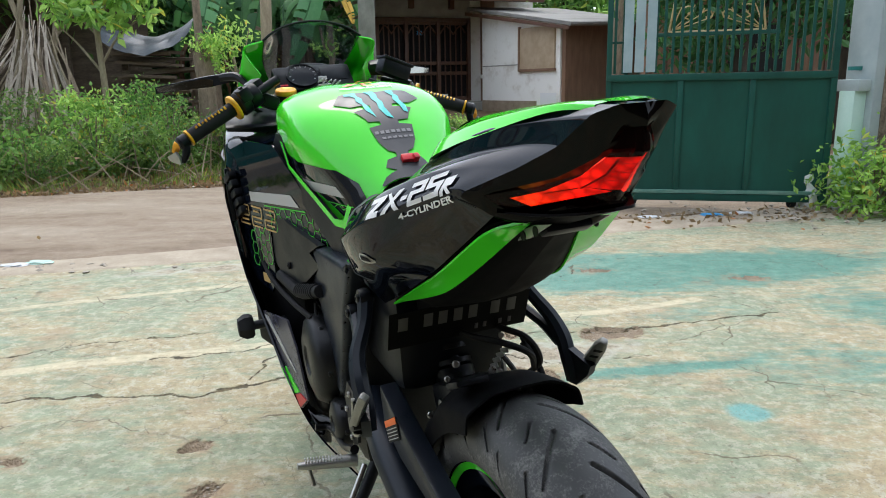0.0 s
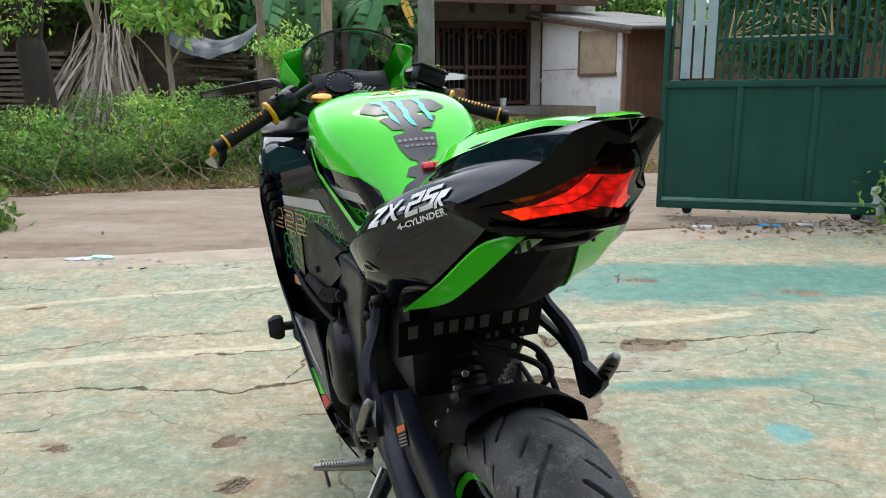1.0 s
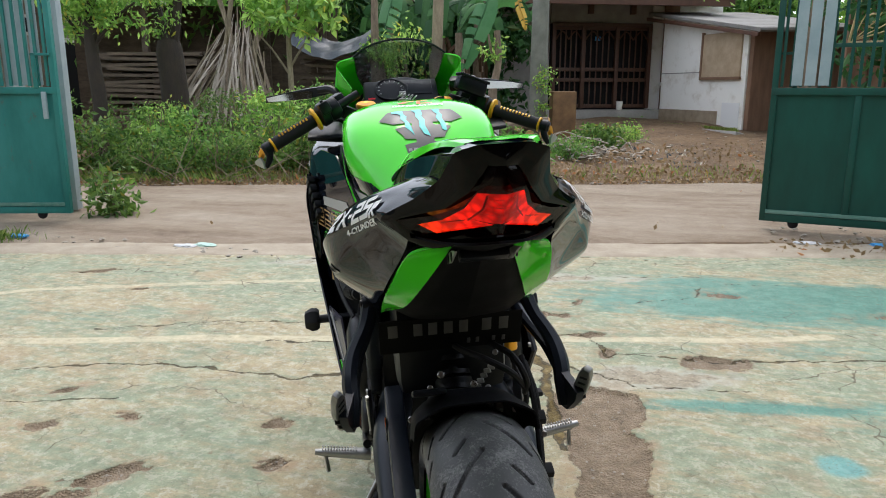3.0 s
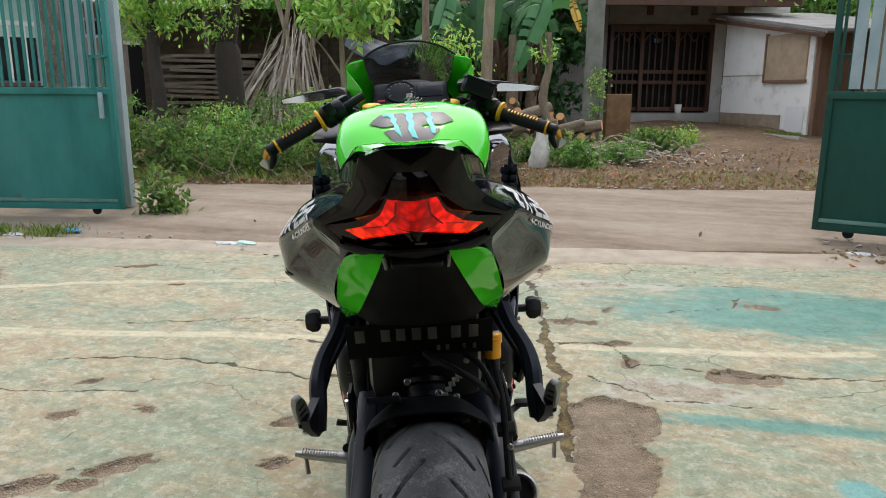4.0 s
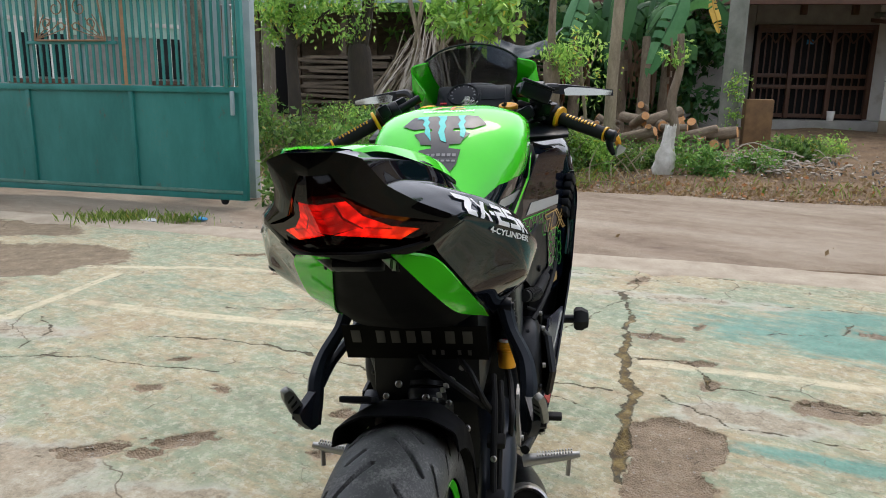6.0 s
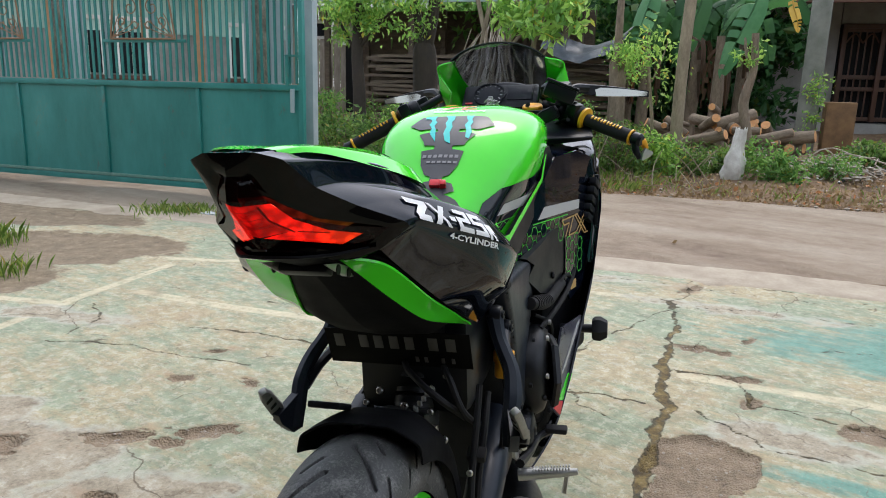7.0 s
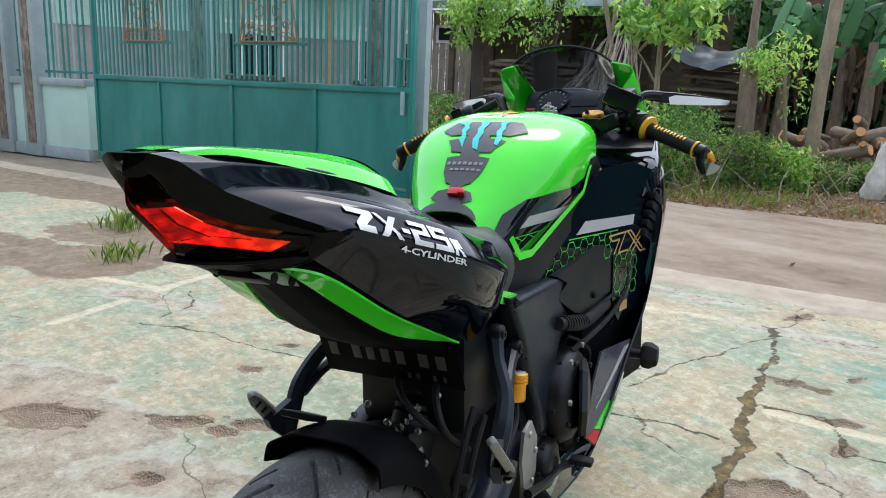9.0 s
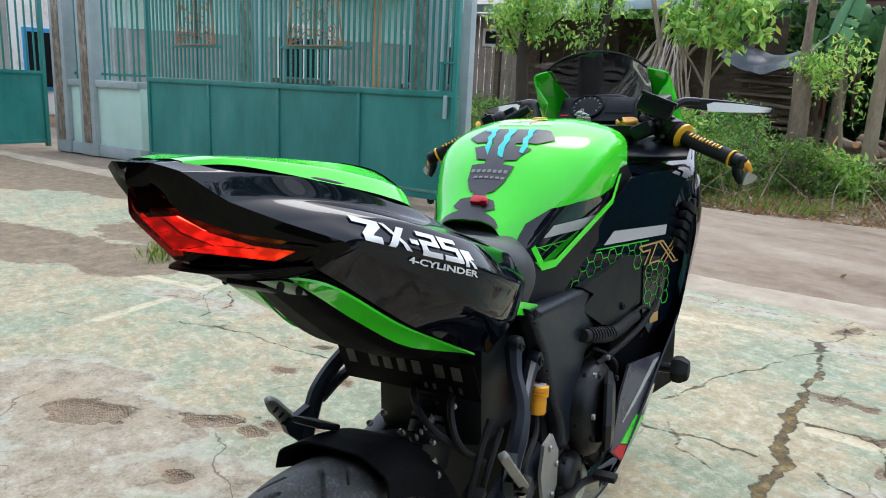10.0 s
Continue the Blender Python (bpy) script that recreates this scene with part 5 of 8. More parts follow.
    # painted patch on the tank side
    PATCH = [(0.715, 0.872), (0.64, 0.858), (0.55, 0.856), (0.485, 0.850), (0.435, 0.828), (0.405, 0.795), (0.425, 0.762), (0.47, 0.758), (0.70, 0.842)]
    part("tank_patch", skin_poly([PATCH], on_tank(s), 0.008, 0.0012), M_BLACK, bike, "black painted patch on the tank side", 60)
    part("tank_stripe", skin_poly([[(0.465, 0.800), (0.60, 0.800), (0.655, 0.822), (0.49, 0.820)]], on_tank(s), 0.008, 0.002), M_SILVER, bike, "", 60)
    part("tank_net", skin_poly([stroke((0.44, 0.785), (0.56, 0.785), 0.002)] + [stroke((0.455 + 0.022 * k, 0.785 - 0.009 * (k % 2)), (0.477 + 0.022 * k, 0.776 + 0.009 * (k % 2)), 0.002) for k in range(4)], on_tank(s), 0.02, 0.002), M_HEX, bike, "", 60)
    PLATE = [(0.30, 0.712), (0.44, 0.70), (0.57, 0.69), (0.68, 0.682), (0.73, 0.655), (0.66, 0.60), (0.60, 0.555), (0.565, 0.515), (0.55, 0.455), (0.52, 0.40), (0.47, 0.40), (0.465, 0.455), (0.43, 0.505), (0.395, 0.56), (0.372, 0.615), (0.335, 0.665)]
    part("frame_plate", slab([tuple(q) for q in crisp_path(PLATE + PLATE[:1], 0.2, 2)[:-1]], 0.036, "y", pose(0, s * 0.137, 0), 0.012), M_SOFT, bike, "satin grey frame spar", 60)
    b = tube([(0.55, s * 0.160, 0.605), (0.66, s * 0.182, 0.578), (0.80, s * 0.20, 0.585)], 0.013, 12)
    for k in range(9):
        join(ring_bm((0.57 + 0.012 * k, s * (0.164 + 0.0022 * k), 0.600 - 0.0026 * k), (0.97, s * 0.18, -0.2), 0.012, 0.0155, 0.005, 14), None, b)
    part("intake_duct", b, M_RUBBER, bike, "black ribbed duct")
    part("loom", tube([(0.60, s * 0.175, 0.535), (0.70, s * 0.195, 0.545), (0.82, s * 0.215, 0.565), (0.89, s * 0.225, 0.60), (0.90, s * 0.225, 0.65)], 0.006, 8), M_RUBBER, bike)
    part("frame_hole", ring_bm((0.534, s * 0.148, 0.602), (0, s, 0), 0.012, 0.016, 0.003), M_SOFT, bike)
    # a dark disc stands in for the shade inside the frame hole
    part("frame_hole_shade", spin([(0.012, 0), (0.012, 0.001)], 20, Matrix.Translation((0.534, s * 0.150, 0.602)) @ pose(0, 0, 0, -90 * s, 0, 0)), M_RUBBER, bike)
    on_cover = leaned(s, 0.160, 0.2, 0.60)
    COVER = [(0.56, 0.695), (0.64, 0.705), (0.74, 0.725), (0.825, 0.715), (0.835, 0.62), (0.765, 0.57), (0.65, 0.60), (0.565, 0.650), (0.61, 0.672)]
    part("frame_cover", panel(COVER, on_cover, 0.016), M_MATTE, bike, "matte black frame cover")
    bolt(on_cover(0.735, 0.62)[0], (0, s, 0), 0.008, 0.004, M_RUBBER)
    # passenger foot rest
    part("hanger_arm", tube([(0.264, s * 0.138, 0.668), (0.243, s * 0.150, 0.632), (0.215, s * 0.173, 0.592), (0.186, s * 0.180, 0.560), (0.165, s * 0.179, 0.525), (0.154, s * 0.180, 0.492)], [0.015, 0.012, 0.0135, 0.015, 0.014, 0.012], 8), M_SOFT, bike, "satin black passenger foot rest bracket", 40)
    part("hanger_brace", tube([(0.350, s * 0.138, 0.616), (0.300, s * 0.149, 0.597), (0.235, s * 0.166, 0.575), (0.188, s * 0.177, 0.552)], [0.013, 0.010, 0.009, 0.012], 8), M_SOFT, bike, "", 40)
    part("hanger_foot", panel([(0.192, 0.562), (0.168, 0.549), (0.116, 0.529), (0.122, 0.512), (0.148, 0.486), (0.164, 0.486), (0.178, 0.524)], leaned(s, 0.190, -0.25, 0.16), 0.014, 0.05), M_SOFT, bike)
    for x, z, y in ((0.264, 0.668, 0.142), (0.350, 0.617, 0.142)):
        part("boss", spin([(0.015, -0.01), (0.017, 0.0), (0.015, 0.008)], 18, Matrix.Translation((x, s * y, z)) @ pose(0, 0, 0, -90 * s, 0, 0)), M_MATTE, bike)
        bolt((x, s * (y + 0.008), z), (0, s, 0), 0.008, 0.004, M_DARKMETAL)
    along, face = Vector((-0.070, -s * 0.004, 0.077)).normalized(), Vector((-0.75, -s * 0.55, 0.0))
    face = (face - along * face.dot(along)).normalized()
    PM = Matrix.Translation((0.152, s * 0.202, 0.510)) @ Matrix((face, along.cross(face), along)).transposed().to_4x4() @ Matrix.Diagonal((1.15, 1.0, 1.3, 1.0))
    peg = part("passenger_peg", slab([(-0.010, 0), (0.010, 0), (0.0125, 0.024), (0.011, 0.060), (0.006, 0.075), (-0.006, 0.075), (-0.011, 0.060), (-0.0125, 0.024)], 0.012, "x", PM, 0.004), M_PEG, bike, "folded grey metal passenger foot peg")
    for k in range(3):
        part("peg_slot", slab([(-0.007, 0.020 + 0.015 * k), (0.006, 0.025 + 0.015 * k), (0.007, 0.031 + 0.015 * k), (-0.006, 0.026 + 0.015 * k)], 0.0135, "x", PM, 0.001), M_RUBBER, peg)
    part("peg_clevis", box(0.035, 0.026, 0.024, pose(0.150, s * 0.197, 0.512, 0, 30, 0), 0.005), M_DARKMETAL, bike)
    bolt((0.150, s * 0.2, 0.496), (0, 0, -1), 0.007, 0.004)
    # rider foot rest and heel guard
    b = tube([(0.378, s * 0.160, 0.318), (0.378, s * 0.185, 0.322), (0.378, s * 0.25, 0.332), (0.378, s * 0.270, 0.336)], [0.013, 0.012, 0.0085, 0.006], 10, curved=False)
    for k in range(13):
        for j in (-1, 1):
            box(0.0055, 0.0028, 0.005, pose(0.378 + 0.005 * j, s * (0.188 + 0.0055 * k), 0.332 + 0.0009 * k), 0.0008, b, 1)
    part("rider_peg", b, M_ALU, bike, "ribbed grey metal rider foot peg")
    part("peg_feeler", tube([(0.377, s * 0.250, 0.328), (0.366, s * 0.246, 0.296)], [0.004, 0.005], 6), M_STEEL, bike)
    part("heel_guard", panel([(0.37, 0.46), (0.41, 0.465), (0.445, 0.42), (0.44, 0.355), (0.41, 0.33), (0.37, 0.355), (0.355, 0.41)], leaned(s, 0.155, 0.0, 0.3), 0.006), M_ALU if s < 0 else M_MATTE, bike, "bare aluminium heel guard" if s < 0 else "")
    for x, z in ((0.395, 0.445), (0.43, 0.40), (0.41, 0.35)):
        bolt((x, s * 0.156, z), (0, s, 0), 0.006, 0.003)
    # engine covers
    for c, r, h in (((0.60, 0.150, 0.445), 0.095, 0.045), ((0.50, 0.145, 0.34), 0.05, 0.03), ((0.70, 0.14, 0.33), 0.055, 0.03)):
        part("engine_cover", spin([(r, 0), (r, h * 0.5), (r * 0.9, h * 0.8), (r * 0.6, h), (r * 0.35, h), (r * 0.3, h * 0.9), (0.001, h * 0.9)], 36, Matrix.Translation((c[0], s * c[1], c[2])) @ pose(0, 0, 0, -90 * s, 0, 0)), M_DARKMETAL, bike, "black engine side cover")
        for k in range(6):
            a = k * math.pi / 3
            bolt((c[0] + r * 0.97 * math.cos(a), s * (c[1] + h * 0.3), c[2] + r * 0.97 * math.sin(a)), (0, s, 0), 0.006, 0.006, M_DARKMETAL)
    # handlebar
    inner, outer = (Vector((0.955, 0.237, 0.965)), Vector((0.925, 0.352, 0.906))) if s > 0 else (Vector((1.025, -0.240, 0.958)), Vector((0.965, -0.358, 0.914)))
    d = (outer - inner).normalized()
    bar = empty("handlebar", pose(0, 0, 0), "black clip-on handlebar with yellow ringed grip")
    bar.parent = bike
    part("bar_tube", tube([inner - d * 0.13, outer + d * 0.02], 0.011), M_MATTE, bar)
    part("clip_clamp", box(0.055, 0.05, 0.035, pose(1.012, s * 0.150, 0.972, 25 * s, 0, 0), 0.01), M_MATTE, bar)
    g = part("grip", tube([inner, outer], 0.0172, 20, curved=False), M_RUBBER, bar, "black rubber grip")
    q = d.to_track_quat("Z", "Y").to_matrix().to_4x4()
    back = Vector((-0.62, 0, 0.78))
    back = (back - d * back.dot(d)).normalized()
    for k in range(10):
        w = (0.0075, 0.0055, 0.0075, 0.004)[k % 4]
        part("grip_rib", box(0.011, w, 0.0042, Matrix.Translation(inner + d * (0.024 + 0.0090 * k) + back * 0.0162) @ q @ pose(0, 0, 0, 0, 0, 24), 0.001), M_YELLOW, g, "raised yellow mark")
    part("grip_flange", spin([(0.017, 0), (0.030, 0.001), (0.031, 0.004), (0.030, 0.008), (0.017, 0.010)], 28, Matrix.Translation(inner - d * 0.004) @ q), M_YELLOW, bar, "yellow grip flange")
    part("grip_ring", spin([(0.0165, 0), (0.0195, 0.001), (0.0195, 0.005), (0.0165, 0.006)], 24, Matrix.Translation(outer - d * 0.006) @ q), M_YELLOW, bar, "yellow grip ring")
    part("bar_end", spin([(0.012, 0), (0.016, 0.003), (0.017, 0.02), (0.012, 0.026)], 20, Matrix.Translation(outer) @ q), M_MATTE, bar, "black bar end weight")
    e = outer + d * 0.014
    part("lever_guard", tube([e, e + Vector((0.012, s * 0.012, -0.006)), e + Vector((0.022, s * 0.020, -0.022))], [0.011, 0.010, 0.008], 10), M_GOLD, bar, "gold lever guard stub")
    part("guard_hook", tube([e - d * 0.006, e + Vector((-0.004, -s * 0.004, -0.024)), e + Vector((0.0, s * 0.006, -0.046))], [0.010, 0.009, 0.006], 10), M_MATTE, bar)
    part("guard_tip", loft([[(e.x + 0.0, e.y + s * 0.016, e.z - 0.020), (e.x + 0.02, e.y + s * 0.034, e.z - 0.030)], [(e.x - 0.004, e.y + s * 0.010, e.z - 0.032), (e.x + 0.02, e.y + s * 0.030, e.z - 0.038)], [(e.x - 0.004, e.y + s * 0.006, e.z - 0.048), (e.x + 0.012, e.y + s * 0.012, e.z - 0.046)]], 4, 3, thick=0.006), M_ALU, bar, "silver guard tip")
    part("lever", tube([inner + Vector((0.045, -s * 0.045, 0.012)), inner + Vector((0.055, 0, 0.0)), inner + d * 0.06 + Vector((0.06, 0, -0.004)), inner + d * 0.125 + Vector((0.05, 0, 0.0))], [0.008, 0.0065, 0.006, 0.007], 8), M_MATTE if s > 0 else M_MATTE, bar, "black hand lever")
    sw = part("switch_cube", spin([(0.020, 0), (0.027, 0.003), (0.029, 0.012), (0.029, 0.030), (0.026, 0.034), (0.030, 0.037), (0.030, 0.056), (0.024, 0.062), (0.016, 0.066)], 20, Matrix.Translation(inner - d * 0.070) @ q), M_MATTE, bar, "chunky black handlebar switch housing")
    part("switch_wing", box(0.045, 0.034, 0.030, Matrix.Translation(inner - d * 0.03 + back * 0.020) @ q, 0.008), M_MATTE, sw)
    part("switch_button", box(0.012, 0.016, 0.008, Matrix.Translation(inner - d * 0.03 + back * 0.037) @ q, 0.002), M_DARKMETAL, sw)
    part("switch_button", spin([(0.006, 0), (0.006, 0.006), (0.004, 0.007)], 14, Matrix.Translation(inner - d * 0.05 + back * 0.022) @ back.to_track_quat("Z", "Y").to_matrix().to_4x4()), M_MATTE, sw)
    if s < 0:
        rv = part("brake_reservoir", box(0.050, 0.082, 0.040, pose(1.005, -0.178, 1.026, 22, 0, 8), 0.010), M_MATTE, bar, "black brake fluid reservoir")
        part("reservoir_lid", box(0.054, 0.086, 0.008, pose(1.005, -0.178, 1.026, 22, 0, 8) @ pose(0, 0, 0.021), 0.003), M_MATTE, rv)
    part("lever_perch", box(0.05, 0.04, 0.035, Matrix.Translation(inner - d * 0.068 + Vector((0.03, 0, 0.01))) @ q, 0.008), M_MATTE, bar)
    # mirror on a long arm
    mr = empty("mirror", pose(0, 0, 0), "slim black bar mirror with bright glass")
    mr.parent = bike
    part("mirror_arm", tube([(1.16, s * 0.160, 0.985), (1.185, s * 0.180, 1.02), (1.21, s * 0.20, 1.038), (1.235, s * 0.235, 1.038)], [0.010, 0.008, 0.012, 0.012], 8), M_MATTE, mr)
    part("mirror_shell", loft([[(1.215, s * 0.205, 1.026), (1.235, s * 0.205, 1.034), (1.23, s * 0.205, 1.050), (1.213, s * 0.205, 1.046)], [(1.255, s * 0.27, 1.016), (1.275, s * 0.27, 1.020), (1.273, s * 0.27, 1.044), (1.257, s * 0.27, 1.044)], [(1.345, s * 0.404, 1.008), (1.357, s * 0.404, 1.010), (1.357, s * 0.404, 1.024), (1.347, s * 0.404, 1.026)]], 5, 2, closed=True), M_MATTE, mr, "slim black mirror shell")
    part("mirror_glass", loft([[(1.245, s * 0.258, 1.015), (1.249, s * 0.253, 1.039)], [(1.290, s * 0.33, 1.012), (1.294, s * 0.33, 1.033)], [(1.337, s * 0.396, 1.011), (1.340, s * 0.400, 1.023)]], 4, 3, thick=0.002), M_MIRROR, mr, "bright mirror glass")
    # crash slider
    part("slider_stem", tube([(0.86, s * 0.16, 0.455), (0.865, s * 0.275, 0.455)], 0.011, 12, curved=False), M_MATTE, bike)
    part("crash_slider", spin([(0.024, 0), (0.03, 0.006), (0.031, 0.02), (0.022, 0.036), (0.018, 0.037)], 6, Matrix.Translation((0.866, s * 0.272, 0.455)) @ pose(0, 0, 0, -90 * s, 0, 0)), M_RUBBER, bike, "black crash slider")
    cx = 1.004 if s > 0 else 1.040
    cap = part("fork_cap", spin([(0.018, 0.002), (0.0255, 0.004), (0.0265, 0.007), (0.0265, 0.013), (0.024, 0.016), (0.012, 0.0165), (0.010, 0.0155)], 32, pose(cx, s * 0.105, 0.982, 0, -14, 0)), M_GOLD, bike, "gold anodised cap")
    part("cap_holder", spin([(0.020, -0.045), (0.024, -0.04), (0.024, -0.006), (0.020, 0.003)], 24, pose(cx, s * 0.105, 0.982, 0, -14, 0)), M_MATTE, cap, "black cap holder")
    part("fork_tube", tube([(1.03, s * 0.104, 0.960), (1.30, s * 0.104, 0.30)], 0.022, 16, curved=False), M_MATTE, bike)
    # cowl edges round the screen
    EAR = [mirrored(s, r) for r in (
        [(1.14, 0.126, 1.124), (1.25, 0.12, 1.068), (1.38, 0.08, 0.99)],
        [(1.15, 0.178, 1.104), (1.28, 0.188, 1.0), (1.40, 0.14, 0.92)],
        [(1.155, 0.140, 1.035), (1.27, 0.19, 0.92), (1.40, 0.15, 0.84)])]
    part("upper_cowl", loft(EAR, 6, 6, thick=0.004), M_GREEN, bike, "lime green upper cowl")
    # upper side pieces ahead of the tank
    part("upper_side_panel", loft([mirrored(s, r) for r in ([(0.88, 0.125, 0.895), (1.0, 0.16, 0.905), (1.15, 0.18, 0.93)], [(0.90, 0.20, 0.868), (1.03, 0.255, 0.885), (1.2, 0.24, 0.92)], [(0.93, 0.235, 0.80), (1.03, 0.272, 0.83), (1.2, 0.245, 0.86)])], 5, 5, thick=0.004), M_BLACK, bike, "gloss black upper side panel")
    part("inner_cowl_panel", loft([mirrored(s, r) for r in ([(0.945, 0.095, 0.900), (0.94, 0.18, 0.903), (0.955, 0.262, 0.912)], [(0.955, 0.095, 0.925), (0.95, 0.18, 0.925), (0.97, 0.262, 0.925)], [(1.12, 0.095, 0.945), (1.12, 0.18, 0.958), (1.12, 0.25, 0.965)])], 6, 6, thick=0.003), M_MATTE, bike, "matte black inner cowl panel")
    part("green_wedge", loft([mirrored(s, r) for r in ([(0.945, 0.184, 0.842), (0.985, 0.246, 0.832)], [(0.955, 0.205, 0.800), (0.985, 0.230, 0.782)])], 4, 4, thick=0.003), M_GREEN, bike, "lime green wedge")
    b = bmesh.new()
    for k in range(5):
        box(0.05, 0.02, 0.018, pose(0.99 - 0.006 * k, s * (0.268 - 0.004 * k), 0.80 - 0.021 * k, 0, 25, 12 * s), 0.004, b)
    box(0.03, 0.012, 0.13, pose(1.005, s * 0.272, 0.755, 0, 8, 0), 0.004, b)
    part("fairing_vent", b, M_MATTE, bike, "ribbed matte black fairing vent")
    part("green_tab", panel([(0.235, 0.735), (0.255, 0.742), (0.365, 0.708), (0.345, 0.694), (0.245, 0.722)], leaned(s, 0.140, 0.0, 0.3), 0.004), M_GREEN, bike, "lime green tab below the seat")
    # swinging arm
    part("swing_arm", tube([(0.44, s * 0.10, 0.40), (0.28, s * 0.12, 0.38), (0.10, s * 0.118, 0.31), (-0.09, s * 0.115, 0.287)], [0.035, 0.034, 0.028, 0.024], 10), M_SOFT, bike, "satin black swinging arm")
    part("axle_nut", spin([(0.018, 0), (0.018, 0.012), (0.01, 0.014)], 6, Matrix.Translation((-0.06, s * 0.135, 0.287)) @ pose(0, 0, 0, -90 * s, 0, 0)), M_STEEL, bike)

SCREEN = [half(1.115, (0, 1.164), (0.05, 1.159), (0.095, 1.144), (0.128, 1.122)), half(1.24, (0, 1.108), (0.05, 1.105), (0.09, 1.093), (0.12, 1.068)), half(1.38, (0, 1.02), (0.03, 1.02), (0.06, 1.01), (0.08, 0.99))]
part("windscreen", loft(SCREEN, 6, 6, mirror=True, thick=0.003), M_SMOKE, bike, "smoked clear windscreen")
part("screen_rim", tube([(1.115, -0.130, 1.121), (1.115, -0.095, 1.144), (1.115, -0.05, 1.159), (1.115, 0, 1.164), (1.115, 0.05, 1.159), (1.115, 0.095, 1.144), (1.115, 0.130, 1.121)], 0.0028, 6), M_MATTE, bike)
part("screen_base", loft([half(1.215, (0, 1.052), (0.05, 1.046), (0.10, 1.02), (0.13, 0.985)), half(1.25, (0, 1.06), (0.05, 1.054), (0.10, 1.028), (0.135, 0.985)), half(1.38, (0, 1.01), (0.05, 1.0), (0.09, 0.98), (0.12, 0.95))], 5, 6, mirror=True, thick=0.003), M_MATTE, bike, "matte black screen base")
part("headlight_nose", loft([half(1.33, (0, 1.0), (0.09, 0.97), (0.16, 0.9), (0.15, 0.80), (0.08, 0.74)), half(1.42, (0, 0.94), (0.07, 0.92), (0.13, 0.87), (0.12, 0.80), (0.06, 0.76)), half(1.47, (0, 0.88), (0.04, 0.87), (0.07, 0.85), (0.06, 0.82), (0.03, 0.80))], 5, 5, mirror=True, thick=0.004), M_GREEN, bike, "lime green nose cowl")
# dashboard
dash = empty("dashboard", pose(1.165, 0, 1.018, 0, -42, 0), "black instrument cluster with round dial and screen")
dash.parent = bike
part("dash_body", box(0.095, 0.215, 0.03, pose(0, 0, -0.006), 0.012), M_MATTE, dash)
part("dial", spin([(0.042, 0), (0.042, 0.006), (0.038, 0.007), (0.001, 0.007)], 32, pose(0, 0.03, 0.008)), M_GLASSDIAL, dash, "round dark dial")
part("dial_ring", ring_bm((0, 0.03, 0.009), (0, 0, 1), 0.040, 0.044, 0.008), M_MATTE, dash)
for k in range(11):
    a = radians(-30 + 24 * k)
    part("dial_tick", box(0.006, 0.0015, 0.001, pose(0.034 * math.sin(a), 0.03 + 0.034 * math.cos(a), 0.0155, 0, 0, math.degrees(math.pi / 2 - a)), 0), M_SILVER, dash)
part("dash_display", box(0.05, 0.07, 0.004, pose(0.005, -0.055, 0.010), 0.002), M_GLASSDIAL, dash, "dark display")
part("warning_lamp", box(0.006, 0.02, 0.002, pose(-0.03, 0.085, 0.010)), M_REDPART, dash)
part("triple_clamp", slab([(1.0, -0.13), (1.0, 0.13), (1.05, 0.135), (1.08, 0.06), (1.08, -0.06), (1.05, -0.135)], 0.025, "z", pose(0, 0, 0.972), 0.006), M_MATTE, bike, "black upper fork clamp")
part("ignition_lock", spin([(0.018, 0), (0.018, 0.022), (0.012, 0.024)], 20, pose(1.03, 0, 0.98)), M_STEEL, bike, "ignition lock")
b = box(0.03, 0.004, 0.014, pose(1.03, 0.004, 1.016, 0, 0, 30), 0.002)
part("ignition_key", b, M_STEEL, bike)
b = bmesh.new()
for k in range(5):
    join(ring_bm((1.018 - 0.010 * k, 0.012 - 0.009 * k, 1.012 - 0.002 * k), (0.3 * (k % 2), 0.6, 0.7), 0.006, 0.0085, 0.002, 14), None, b)
part("key_ring", b, M_STEEL, bike, "steel key ring")
part("brake_reservoir", box(0.05, 0.075, 0.035, pose(1.055, -0.165, 1.035, 0, -15, -12), 0.012), M_MATTE, bike, "black brake fluid reservoir")
# ---- motorcycle: decals ----
PAD = [(0.607, 0.0), (0.607, 0.068), (0.578, 0.088), (0.552, 0.060), (0.549, 0.022), (0.541, 0.022), (0.537, 0.058), (0.515, 0.044), (0.505, 0.040), (0.503, 0.018), (0.495, 0.018), (0.492, 0.042), (0.462, 0.036), (0.442, 0.024), (0.438, 0.012), (0.429, 0.012), (0.425, 0.032), (0.412, 0.040), (0.402, 0.022), (0.397, 0.045), (0.390, 0.056), (0.386, 0.052), (0.3855, 0.0)]
pad = part("tank_pad", skin_poly([PAD + [(x, -y) for x, y in reversed(PAD[1:-1])]], top_of_tank, 0.008, 0.0022), M_PAD, bike, "dark grey tank protection pad with turquoise strokes", 60)
